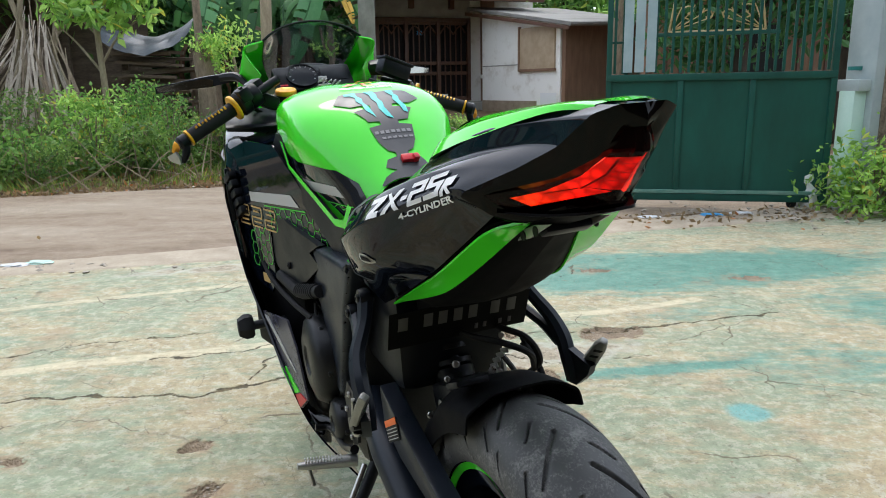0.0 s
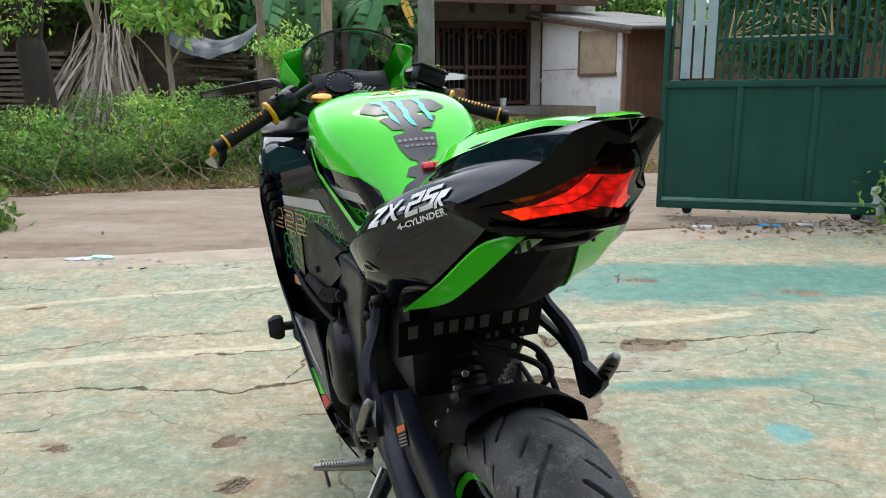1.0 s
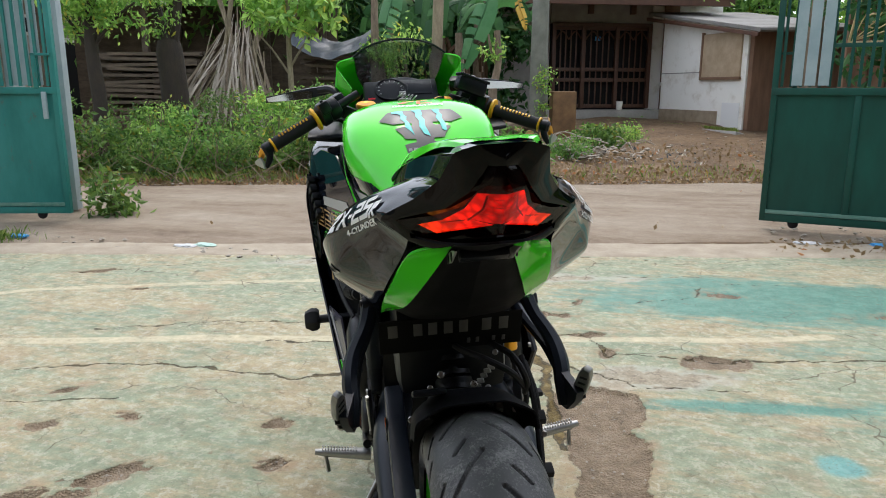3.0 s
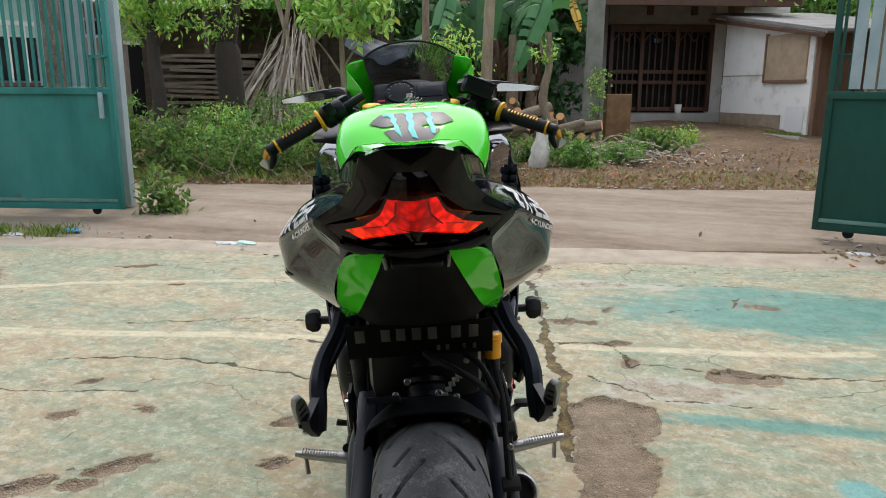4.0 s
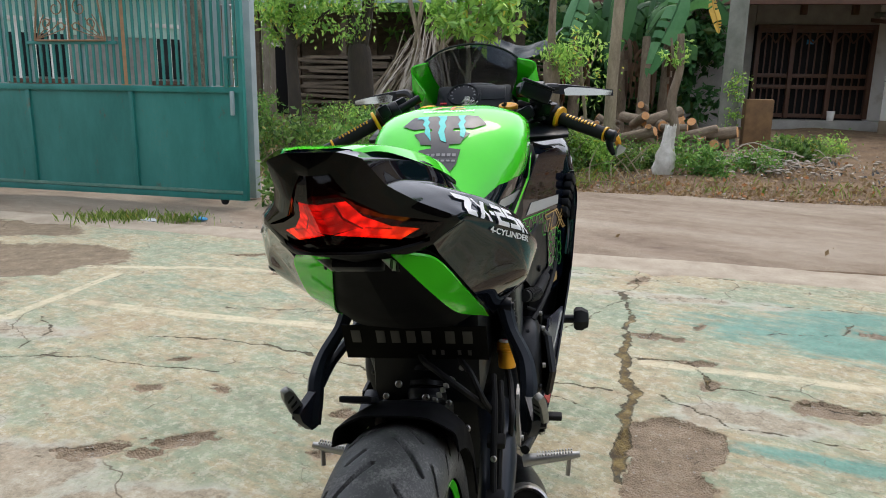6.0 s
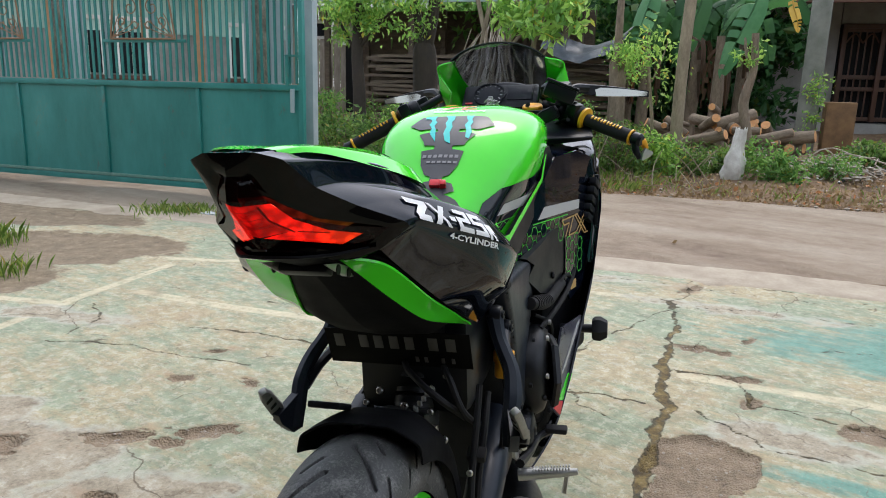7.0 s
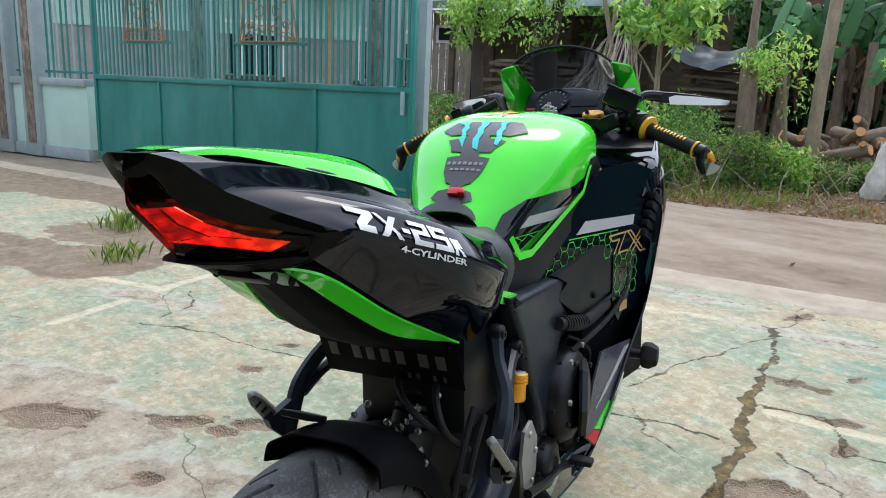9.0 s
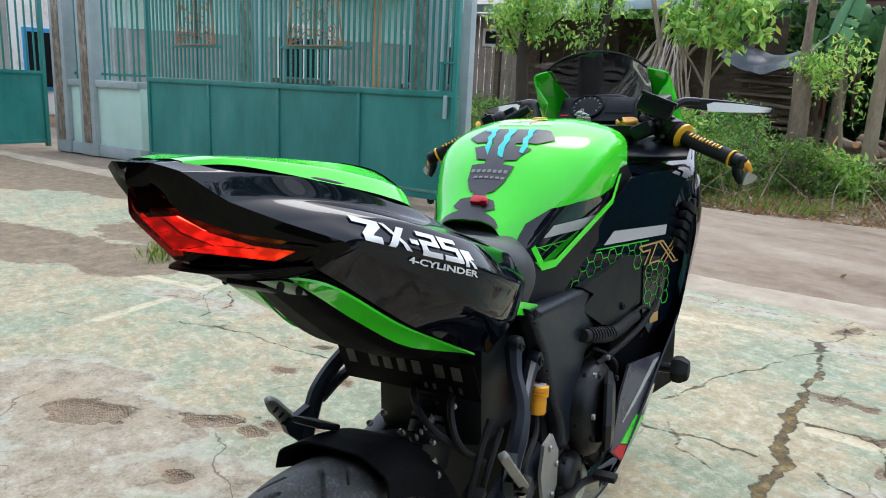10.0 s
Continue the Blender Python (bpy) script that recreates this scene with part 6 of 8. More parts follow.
CLAWS = [
    [(0.603, 0.060), (0.604, 0.036), (0.585, 0.036), (0.575, 0.030), (0.560, 0.032), (0.545, 0.026), (0.512, 0.020), (0.535, 0.036), (0.552, 0.036), (0.566, 0.044), (0.580, 0.042), (0.590, 0.048), (0.594, 0.060)],
    [(0.606, 0.018), (0.606, -0.002), (0.585, -0.004), (0.572, -0.001), (0.556, -0.006), (0.538, -0.004), (0.507, -0.012), (0.512, 0.000), (0.535, 0.008), (0.555, 0.006), (0.572, 0.012), (0.588, 0.010)],
    [(0.605, -0.026), (0.604, -0.042), (0.586, -0.040), (0.574, -0.045), (0.560, -0.042), (0.540, -0.048), (0.520, -0.046), (0.524, -0.038), (0.545, -0.036), (0.562, -0.030), (0.578, -0.034), (0.592, -0.028)],
]
for c in CLAWS:
    part("turquoise_stroke", skin_poly([c], top_of_tank, 0.01, 0.0034), M_TEAL, pad, "ragged turquoise stroke", 60)
for y0, n, x0, h in ((0.036, 7, 0.476, 0.006), (0.026, 6, 0.465, 0.004)):
    for k in range(n):
        part("pale_mark", skin_poly([[(x0, y0 - 0.0105 * k), (x0 + h, y0 - 0.0105 * k), (x0 + h, y0 - 0.0105 * k - 0.007), (x0, y0 - 0.0105 * k - 0.007)]], top_of_tank, 0.02, 0.0034), M_PADMARK, pad, "", 60)
part("red_clip", box(0.016, 0.024, 0.012, pose(0.418, -0.004, 0.866, 0, -40, 0), 0.003), M_REDPART, bike, "red plastic clip")
part("red_clip_tab", box(0.012, 0.012, 0.016, pose(0.414, -0.018, 0.866, 0, -40, 15), 0.003), M_REDPART, bike)
for poly in ([(0.69, 0.030), (0.70, 0.004), (0.692, 0.002), (0.685, 0.020), (0.672, 0.022), (0.665, 0.040), (0.672, 0.042), (0.68, 0.030)], [(0.70, -0.002), (0.70, -0.028), (0.692, -0.028), (0.692, -0.010), (0.668, -0.008), (0.668, -0.034), (0.660, -0.034), (0.660, 0.0)]):
    part("orange_emblem", skin_poly([poly], top_of_tank, 0.01, 0.002), M_ORANGE, bike, "orange emblem strokes on the tank", 60)


def letters(text, size):
    """The outline faces of a word, from the built-in font, as polygons in a plane."""
    cu = bpy.data.curves.new("word", "FONT")
    cu.body, cu.size, cu.align_x = text, size, "CENTER"
    cu.resolution_u, cu.offset = 2, size * 0.03
    ob = bpy.data.objects.new("word", cu)
    scene.collection.objects.link(ob)
    bpy.context.view_layer.update()
    me = bpy.data.meshes.new_from_object(ob)
    polys = [[tuple(me.vertices[i].co.xy) for i in f.vertices] for f in me.polygons]
    bpy.data.objects.remove(ob)
    bpy.data.meshes.remove(me)
    return polys


word = [[(0.638 + v, -u) for u, v in f] for f in letters("GENERATION", 0.018)]
part("white_lettering", skin_poly(word, top_of_tank, 0.02, 0.002), M_WHITE, bike, "small white lettering", 60)
for s in (1, -1):
    # white strokes and small lettering on the tail sides
    x0, x1 = -0.108, 0.030

    def tail_text(u, v):
        """u from 0 to 1 along the mark as it reads, v up in metres."""
        x = x0 + (x1 - x0) * (u if s < 0 else 1 - u)
        return (x, 0.895 - 0.356 * (x + 0.098) + v)
    marks = [
        [(0.00, 0.016), (0.20, 0.016), (0.20, 0.010), (0.10, -0.001), (0.17, -0.001), (0.17, -0.007), (0.02, -0.007), (0.02, -0.001), (0.11, 0.010), (0.00, 0.010)],
        [(0.21, 0.016), (0.25, 0.016), (0.42, -0.007), (0.37, -0.007)],
        [(0.35, 0.016), (0.41, 0.016), (0.27, -0.007), (0.21, -0.007)],
        [(0.42, 0.006), (0.49, 0.006), (0.49, 0.001), (0.42, 0.001)],
        [(0.51, 0.017), (0.68, 0.017), (0.68, 0.003), (0.56, 0.003), (0.56, -0.003), (0.68, -0.003), (0.68, -0.008), (0.51, -0.008), (0.51, 0.008), (0.63, 0.008), (0.63, 0.012), (0.51, 0.012)],
        [(0.70, 0.017), (0.87, 0.017), (0.87, 0.012), (0.75, 0.012), (0.75, 0.008), (0.87, 0.008), (0.87, -0.008), (0.70, -0.008), (0.70, -0.003), (0.82, -0.003), (0.82, 0.003), (0.70, 0.003)],
        [(0.885, 0.008), (0.985, 0.008), (0.985, -0.002), (0.945, -0.002), (1.0, -0.010), (0.965, -0.010), (0.92, -0.003), (0.92, -0.010), (0.885, -0.010)],
    ]
    mk = part("white_mark", skin_poly([[tail_text(u, v) for u, v in m][::-s] for m in marks], on_tail(s), 0.005, 0.0022), M_WHITE, bike, "white angular tail graphic", 60)
    wd = letters("4-CYLINDER", 0.0135)
    half_w = max(u for f in wd for u, v in f)
    small = [[tail_text(0.70 + 0.31 * u / half_w, v * 0.75 - 0.0195) for u, v in f][::-s] for f in wd]
    part("white_lettering", skin_poly(small, on_tail(s), 0.005, 0.0022), M_WHITE, bike, "small white lettering", 60)
    part("tail_seam", skin_poly([stroke((-0.138, 0.866), (-0.112, 0.884), 0.0018)], on_tail(s), 0.01, 0.0008), M_RUBBER, bike)
    if s > 0:
        bd = part("oval_badge", skin_poly([[(0.05 + 0.015 * math.cos(a * math.pi / 8), 0.790 + 0.0065 * math.sin(a * math.pi / 8)) for a in range(16)]], on_tail(1), 0.01, 0.0016), M_ALU, bike, "small oval silver badge")
        part("badge_slot", skin_poly([[(0.041, 0.787), (0.059, 0.787), (0.059, 0.793), (0.041, 0.793)]], on_tail(1), 0.01, 0.0024), M_RUBBER, bd)

LB = pose(0.222, 0.1265, 0.446, 0, 30, 0)
lab = part("warning_label", box(0.080, 0.0016, 0.038, LB, 0.0004), M_RUBBER, bike, "black and orange warning label")
part("orange_band", box(0.078, 0.002, 0.011, LB @ pose(0, 0.0008, 0.0125), 0.0004), M_ORANGE, lab)
for k in range(4):
    part("label_line", box(0.070, 0.002, 0.0014, LB @ pose(0, 0.0008, 0.002 - 0.0055 * k), 0), M_SILVER, lab)

# ---- motorcycle: mechanical parts ----
C = Vector((-0.06, 0, 0.287))


def arc_ring(phi, R, pts):
    """Points (y, inward) on a section at an angle ahead of the wheel's top."""
    a = radians(phi)
    return [(C.x + (R - d) * math.sin(a), y, C.z + (R - d) * math.cos(a)) for y, d in pts]


HUG = [(0, 0.0), (0.045, 0.001), (0.068, 0.014), (0.088, 0.028), (0.092, 0.06)]
hug = loft([arc_ring(p, R, [(y, d * k) for y, d in HUG]) for p, R, k in ((9, 0.308, 0.8), (18, 0.314, 1.0), (32, 0.320, 1.15), (52, 0.322, 1.2), (72, 0.32, 1.2))], 6, 4, mirror=True, thick=0.003, crisp=0.18)
part("rear_hugger", hug, M_UNDER, bike, "matte black rear hugger", 45)
part("hugger_step", box(0.05, 0.05, 0.010, pose(0.035, 0.062, 0.592, 0, 26, 0), 0.004), M_MATTE, bike)
# shock absorber
for k in range(7):
    part("shock_coil", ring_bm((0.30 - 0.012 * k, 0, 0.62 - 0.022 * k), (-0.5, 0, -0.9), 0.022, 0.032, 0.008, 20), M_DARKMETAL, bike)
part("shock_body", tube([(0.33, 0, 0.67), (0.20, 0, 0.43)], 0.02, 14, curved=False), M_MATTE, bike)
part("shock_collar", spin([(0.034, 0), (0.036, 0.006), (0.036, 0.018), (0.03, 0.022)], 20, Matrix.Translation((0.245, 0.0, 0.50)) @ pose(0, 0, 0, 0, 28, 0)), M_MATTE, bike)
part("linkage", box(0.10, 0.10, 0.05, pose(0.18, 0.0, 0.50, 0, 20, 0), 0.01), M_DARKMETAL, bike)
for y in (-0.055, 0.055):
    part("linkage_bolt", spin([(0.012, 0), (0.012, 0.012), (0.007, 0.013)], 6, Matrix.Translation((0.14, y, 0.51)) @ pose(0, 0, 0, -90 if y > 0 else 90, 0, 0)), M_STEEL, bike)
part("battery_box", box(0.24, 0.20, 0.22, pose(0.36, 0, 0.60), 0.03), M_MATTE, bike)
# brake fluid can
can = part("fluid_can", spin([(0.0145, 0), (0.0155, 0.003), (0.0155, 0.026), (0.018, 0.027), (0.018, 0.030), (0.0165, 0.031), (0.018, 0.032), (0.018, 0.035), (0.0165, 0.036), (0.018, 0.037), (0.018, 0.043), (0.016, 0.045)], 24, pose(0.386, -0.132, 0.510, 0, 6, 0) @ Matrix.Scale(1.12, 4)), M_GOLD, bike, "gold brake fluid can")
part("can_cap", spin([(0.014, 0.045), (0.0135, 0.047)], 24, pose(0.386, -0.132, 0.510, 0, 6, 0) @ Matrix.Scale(1.12, 4)), M_WHITE, can)
part("cap_mark", slab([(-0.008, -0.006), (0.009, -0.002), (0.004, 0.008)], 0.001, "z", pose(0.387, -0.132, 0.510, 0, 6, 0) @ Matrix.Scale(1.12, 4) @ pose(0, 0, 0.0478)), M_REDPART, can)
for k, pts in enumerate([
        [(0.386, -0.132, 0.510), (0.365, -0.140, 0.48), (0.30, -0.145, 0.45), (0.31, -0.14, 0.40)],
        [(0.22, -0.12, 0.56), (0.17, -0.125, 0.52), (0.13, -0.125, 0.46), (0.10, -0.125, 0.38), (0.05, -0.125, 0.33)],
        [(0.24, -0.13, 0.54), (0.18, -0.135, 0.50), (0.145, -0.132, 0.44), (0.115, -0.13, 0.36), (0.06, -0.13, 0.32)],
        [(0.30, -0.05, 0.64), (0.22, -0.06, 0.60), (0.15, -0.09, 0.59), (0.14, -0.11, 0.55), (0.20, -0.12, 0.50)],
        [(0.28, 0.02, 0.63), (0.20, 0.0, 0.60), (0.14, -0.04, 0.595), (0.12, -0.08, 0.575), (0.16, -0.11, 0.53)],
        [(0.66, -0.15, 0.60), (0.74, -0.19, 0.585), (0.82, -0.21, 0.60), (0.88, -0.22, 0.57), (0.86, -0.20, 0.52)],
        [(0.62, -0.16, 0.56), (0.66, -0.185, 0.535), (0.70, -0.19, 0.50), (0.72, -0.18, 0.46)],
        [(0.62, 0.16, 0.56), (0.58, 0.17, 0.50), (0.55, 0.165, 0.42), (0.54, 0.16, 0.34)]]):
    part("hose", tube(pts, 0.0055 if k < 5 else 0.004, 8), M_RUBBER, bike)
for x, z in ((0.107, 0.40), (0.150, 0.475)):
    part("hose_clip", box(0.022, 0.03, 0.014, pose(x, -0.128, z, 0, -25, 0), 0.003), M_RUBBER, bike)
# chain run, guard and its label
GUARD = [(0.29, 0.50), (0.20, 0.475), (0.10, 0.45), (-0.03, 0.425), (-0.12, 0.39), (-0.12, 0.37), (-0.02, 0.40), (0.10, 0.40), (0.20, 0.405), (0.28, 0.43)]
part("chain_guard", slab(GUARD, 0.034, "y", pose(0, 0.108, 0), 0.006), M_SOFT, bike, "satin black chain guard with orange warning label")
part("chain", tube([(0.40, 0.105, 0.40), (0.2, 0.1, 0.375), (-0.06, 0.09, 0.39)], 0.008, 6), M_STEEL, bike)
part("chain_lower", tube([(0.40, 0.105, 0.34), (0.2, 0.1, 0.26), (-0.06, 0.09, 0.185)], 0.008, 6), M_STEEL, bike)
# pedals
part("brake_pedal", tube([(0.36, -0.165, 0.35), (0.44, -0.175, 0.335), (0.52, -0.18, 0.325), (0.545, -0.20, 0.33)], [0.009, 0.007, 0.007, 0.008], 8), M_DARKMETAL, bike)
part("pedal_pad", box(0.026, 0.045, 0.012, pose(0.545, -0.215, 0.335, 0, 0, 0), 0.004), M_RUBBER, bike)
part("gear_lever", tube([(0.36, 0.165, 0.35), (0.44, 0.17, 0.32), (0.53, 0.175, 0.315), (0.54, 0.205, 0.32)], [0.009, 0.006, 0.006, 0.008], 8), M_DARKMETAL, bike)
part("gear_rod", tube([(0.40, 0.155, 0.36), (0.36, 0.158, 0.45)], 0.004, 6), M_STEEL, bike)
part("side_stand", tube([(0.46, 0.10, 0.26), (0.43, 0.18, 0.14), (0.40, 0.27, 0.012)], [0.014, 0.011, 0.011], 10), M_MATTE, bike, "black side stand")
part("stand_foot", box(0.05, 0.05, 0.008, pose(0.40, 0.275, 0.0 + 0.012, -12, 0, 0), 0.003), M_MATTE, bike)
part("stand_spring", tube([(0.47, 0.125, 0.25), (0.44, 0.185, 0.16)], 0.006, 8), M_STEEL, bike)
# exhaust
part("exhaust_can", tube([(0.66, -0.06, 0.17), (0.56, -0.12, 0.18), (0.46, -0.155, 0.20), (0.39, -0.165, 0.215)], [0.045, 0.05, 0.045, 0.044], 20), M_DARKMETAL, bike, "dark exhaust silencer")
EX = Matrix.Translation((0.355, -0.168, 0.225)) @ Vector((0.93, 0.12, -0.32)).to_track_quat("Z", "Y").to_matrix().to_4x4()
part("exhaust_tip", spin([(0.042, 0), (0.046, 0.004), (0.046, 0.045), (0.038, 0.045), (0.036, 0.008), (0.042, 0)], 28, EX, cap=False), M_STEEL, bike, "brushed steel exhaust tip")
part("exhaust_mesh", spin([(0.036, 0), (0.036, 0.002)], 24, EX @ pose(0, 0, 0.02)), M_RUBBER, bike)
# engine and frame mass
eng = part("engine_block", box(0.36, 0.26, 0.30, pose(0.62, 0, 0.40), 0.04), M_DARKMETAL, bike, "black engine block")
for k in range(5):
    part("engine_fin", box(0.30, 0.275, 0.008, pose(0.70, 0, 0.50 + 0.022 * k), 0.002), M_DARKMETAL, eng)
part("oil_pan", box(0.30, 0.18, 0.10, pose(0.60, 0, 0.22), 0.03), M_DARKMETAL, bike)
part("radiator", box(0.03, 0.34, 0.30, pose(1.00, 0, 0.55, 0, -12, 0), 0.008), M_DARKMETAL, bike, "black radiator")
part("air_box", box(0.40, 0.22, 0.20, pose(0.70, 0, 0.68), 0.04), M_MATTE, bike)
part("head_tube", tube([(1.03, 0, 0.97), (1.10, 0, 0.78)], 0.035, 16, curved=False), M_MATTE, bike)
part("inner_liner", slab([(0.74, -0.165), (1.06, -0.245), (1.06, 0.245), (0.74, 0.165)], 0.44, "z", pose(0, 0, 0.57), 0.01), M_UNDER, bike)
part("front_inner", box(0.20, 0.30, 0.16, pose(1.12, 0, 0.84, 0, -15, 0), 0.03), M_MATTE, bike)
part("front_fender", loft([[(1.26 + 0.295 * math.sin(radians(p)), y, 0.276 + (0.295 - 0.06 * (abs(y) / 0.07) ** 2) * math.cos(radians(p))) for y in (-0.07, -0.04, 0, 0.04, 0.07)] for p in (-60, -30, 0, 30, 55)], 6, 4, thick=0.003), M_GREEN, bike, "lime green front fender")
for y, z in ((0.10, 0.90), (-0.10, 0.90), (0.06, 0.93), (-0.05, 0.94)):
    part("cable", tube([(0.99, y * 2.0, z + 0.06), (1.06, y * 1.7, z + 0.05), (1.12, y * 1.1, z), (1.13, y * 0.8, z - 0.1)], 0.005, 8), M_RUBBER, bike)

for x, y, z, r in ((0.16, 0.03, 0.565, 0.006), (0.15, 0.05, 0.548, 0.005), (0.13, -0.02, 0.556, 0.006), (0.17, -0.05, 0.53, 0.005), (0.12, -0.085, 0.51, 0.006), (0.20, -0.07, 0.58, 0.005), (0.11, -0.04, 0.535, 0.007), (0.10, -0.128, 0.47, 0.005), (0.085, -0.13, 0.36, 0.006), (0.14, 0.085, 0.50, 0.006)):
    bolt((x, y, z), (-0.9, 0.1, 0.4), r, 0.004, M_STEEL)
for k in range(11):
    a = 0.55 * k
    part("chain_plate", box(0.014, 0.004, 0.009, pose(0.15 + 0.010 * math.sin(a), -0.06 + 0.006 * k, 0.575 - 0.006 * k + 0.004 * math.cos(a), 0, 25 * math.sin(a), 40), 0.002), M_PEG, bike)
for k, (x, z) in enumerate(((0.50, 0.55), (0.55, 0.53), (0.62, 0.545), (0.66, 0.49), (0.655, 0.40), (0.53, 0.41), (0.50, 0.47), (0.58, 0.36))):
    bolt((x, -0.198 + 0.004 * (k % 3), z), (0, -1, 0), 0.0055, 0.005, M_DARKMETAL if k % 2 else M_PEG)
part("clutch_cover", spin([(0.078, 0), (0.08, 0.006), (0.074, 0.016), (0.05, 0.022), (0.02, 0.022), (0.018, 0.018), (0.001, 0.018)], 6, pose(0.60, -0.192, 0.445, 90, 0, 15)), M_DARKMETAL, bike, "black engine cover with hexagonal boss")
# ---- plants ----
def leaf_mat(name, c1, c2):
    m = Mat(name, c1, 0.5)
    r = m.island()
    old = (min(1, c2[0] * 1.5), c2[1] * 0.85, c2[2] * 0.6)
    fresh = m.mix(m.math("MULTIPLY", m.noise(30, 3), 0.4), m.ramp(r, (0.0, c1), (0.72, c2), (0.93, tuple(min(1, v * 1.3) for v in c2)), (0.95, old), (1.0, old)), c1)
    m.color(m.mix(m.span(m.noise(2.6, 4, 0.6), 0.48, 0.64, 0, 0.6), fresh, c1))
    glow = m.n.new("ShaderNodeBsdfTranslucent")
    both_sides = m.n.new("ShaderNodeMixShader")
    both_sides.inputs[0].default_value = 0.45
    m.l.new(m.b.inputs["Base Color"].links[0].from_socket, glow.inputs[0])
    m.l.new(m.b.outputs[0], both_sides.inputs[1])
    m.l.new(glow.outputs[0], both_sides.inputs[2])
    m.l.new(both_sides.outputs[0], m.n["Material Output"].inputs[0])
    return m


M_LEAF = leaf_mat("fresh_green_leaves", (0.12, 0.30, 0.045), (0.54, 0.78, 0.18))
M_LEAFD = leaf_mat("dark_green_leaves", (0.07, 0.20, 0.04), (0.29, 0.50, 0.11))
# darker leaf copy: shade among the verge shrubs is put into the colour
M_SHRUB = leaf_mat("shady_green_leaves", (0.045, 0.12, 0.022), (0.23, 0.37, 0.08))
M_GRASS = leaf_mat("grass_blades", (0.12, 0.24, 0.03), (0.42, 0.50, 0.14))
M_DRY = leaf_mat("dry_leaves", (0.2, 0.13, 0.06), (0.38, 0.28, 0.15))
M_SHEATH = leaf_mat("dry_sheath", (0.06, 0.035, 0.02), (0.17, 0.10, 0.055))
# paler banana green: light on the hanging blades is put into the colour
M_BANANALIT = leaf_mat("lit_banana_leaf", (0.05, 0.17, 0.06), (0.13, 0.30, 0.13))
M_BANANA = leaf_mat("banana_leaf", (0.02, 0.08, 0.022), (0.07, 0.19, 0.05))
M_YELLOWLEAF = leaf_mat("yellowed_leaf", (0.5, 0.3, 0.03), (0.6, 0.4, 0.08))
M_BARK = speckled("brown_bark", (0.09, 0.065, 0.042), (0.30, 0.235, 0.165), 14, 0.9, 0.9, 0.02, fine=70, stretch=(1, 1, 0.3))
M_BARKDARK = speckled("dark_wet_bark", (0.022, 0.017, 0.012), (0.06, 0.045, 0.032), 12, 0.9, 0.9, 0.02, fine=60, stretch=(1, 1, 0.4))
M_BARKPALE = speckled("pale_grey_brown_bark", (0.15, 0.12, 0.075), (0.36, 0.30, 0.20), 9, 0.9, 0.9, 0.02, fine=60, stretch=(1, 1, 0.3))
RNG = np.random.RandomState(11)


def leaf_cloud(places, size, mat, name, parent, label="", droop=0.5, slim=0.4, spread=None, rng=RNG):
    """Many small folded leaves, each a pair of quads, at places (n, 3)."""
    n = len(places)
    d = rng.normal(size=(n, 3))
    d[:, 2] -= droop
    d /= np.linalg.norm(d, axis=1)[:, None]
    u = np.cross(d, rng.normal(size=(n, 3)))
    u /= np.linalg.norm(u, axis=1)[:, None]
    w = np.cross(d, u)
    L = size * rng.uniform(0.6, 1.3, n)[:, None]
    base, tip = places, places + d * L
    mid = places + d * L * 0.45
    e1, e2 = mid + u * L * slim * 0.5 + w * L * 0.08, mid - u * L * slim * 0.5 + w * L * 0.08
    verts = np.stack([base, e1, tip, e2], 1).reshape(-1, 3)
    k = np.arange(n)[:, None] * 4
    faces = np.concatenate([k + np.array([[0, 1, 2]]), k + np.array([[0, 2, 3]])])
    data = bpy.data.meshes.new(name)
    data.from_pydata(verts.tolist(), [], faces.tolist())
    data.materials.append(mat.m)
    ob = new(name, data)
    if parent is not None:
        ob.parent = parent
    return tagged(ob, label, kind="" if parent is not None else "stuff")


def clumps(centres, radius, per, rng=RNG, flat=0.8):
    out = []
    for c in centres:
        p = rng.normal(size=(per, 3)) * radius * np.array([1, 1, flat]) * rng.uniform(0.6, 1.2)
        out.append(p + np.array(c))
    return np.concatenate(out)


def tree(x, y, trunk, radii, limbs, centres, radius, per, leaf, label, bark=None, mat=None, category="tree", seed=1, slim=0.4):
    """A tree: tapered trunk, limbs and a crown of leaves in uneven clumps. Places are above its foot."""
    rng = np.random.RandomState(seed)
    g = empty("tree", pose(x, y, ground_z(x, y) - 0.04), label, category)
    part("trunk", tube([(px + rng.normal() * 0.015, py, pz) for px, py, pz in trunk], radii, 12, 5), bark or M_BARK, g)
    for pts, r in limbs:
        part("limb", tube(pts, [r, r * 0.75, r * 0.45], 7, 4), bark or M_BARK, g)
    if len(centres):
        leaf_cloud(clumps(centres, radius, per, rng), leaf, mat or M_LEAF, "crown", g, "", 0.6, slim, rng=rng)
    return g


def rand_centres(n, cx, cy, cz, rx, ry, rz, seed):
    r = np.random.RandomState(seed)
    p = r.normal(size=(n, 3))
    p /= np.linalg.norm(p, axis=1)[:, None]
    p *= r.uniform(0.35, 1.0, (n, 1))
    return (p * np.array([rx, ry, rz]) + np.array([cx, cy, cz])).tolist()


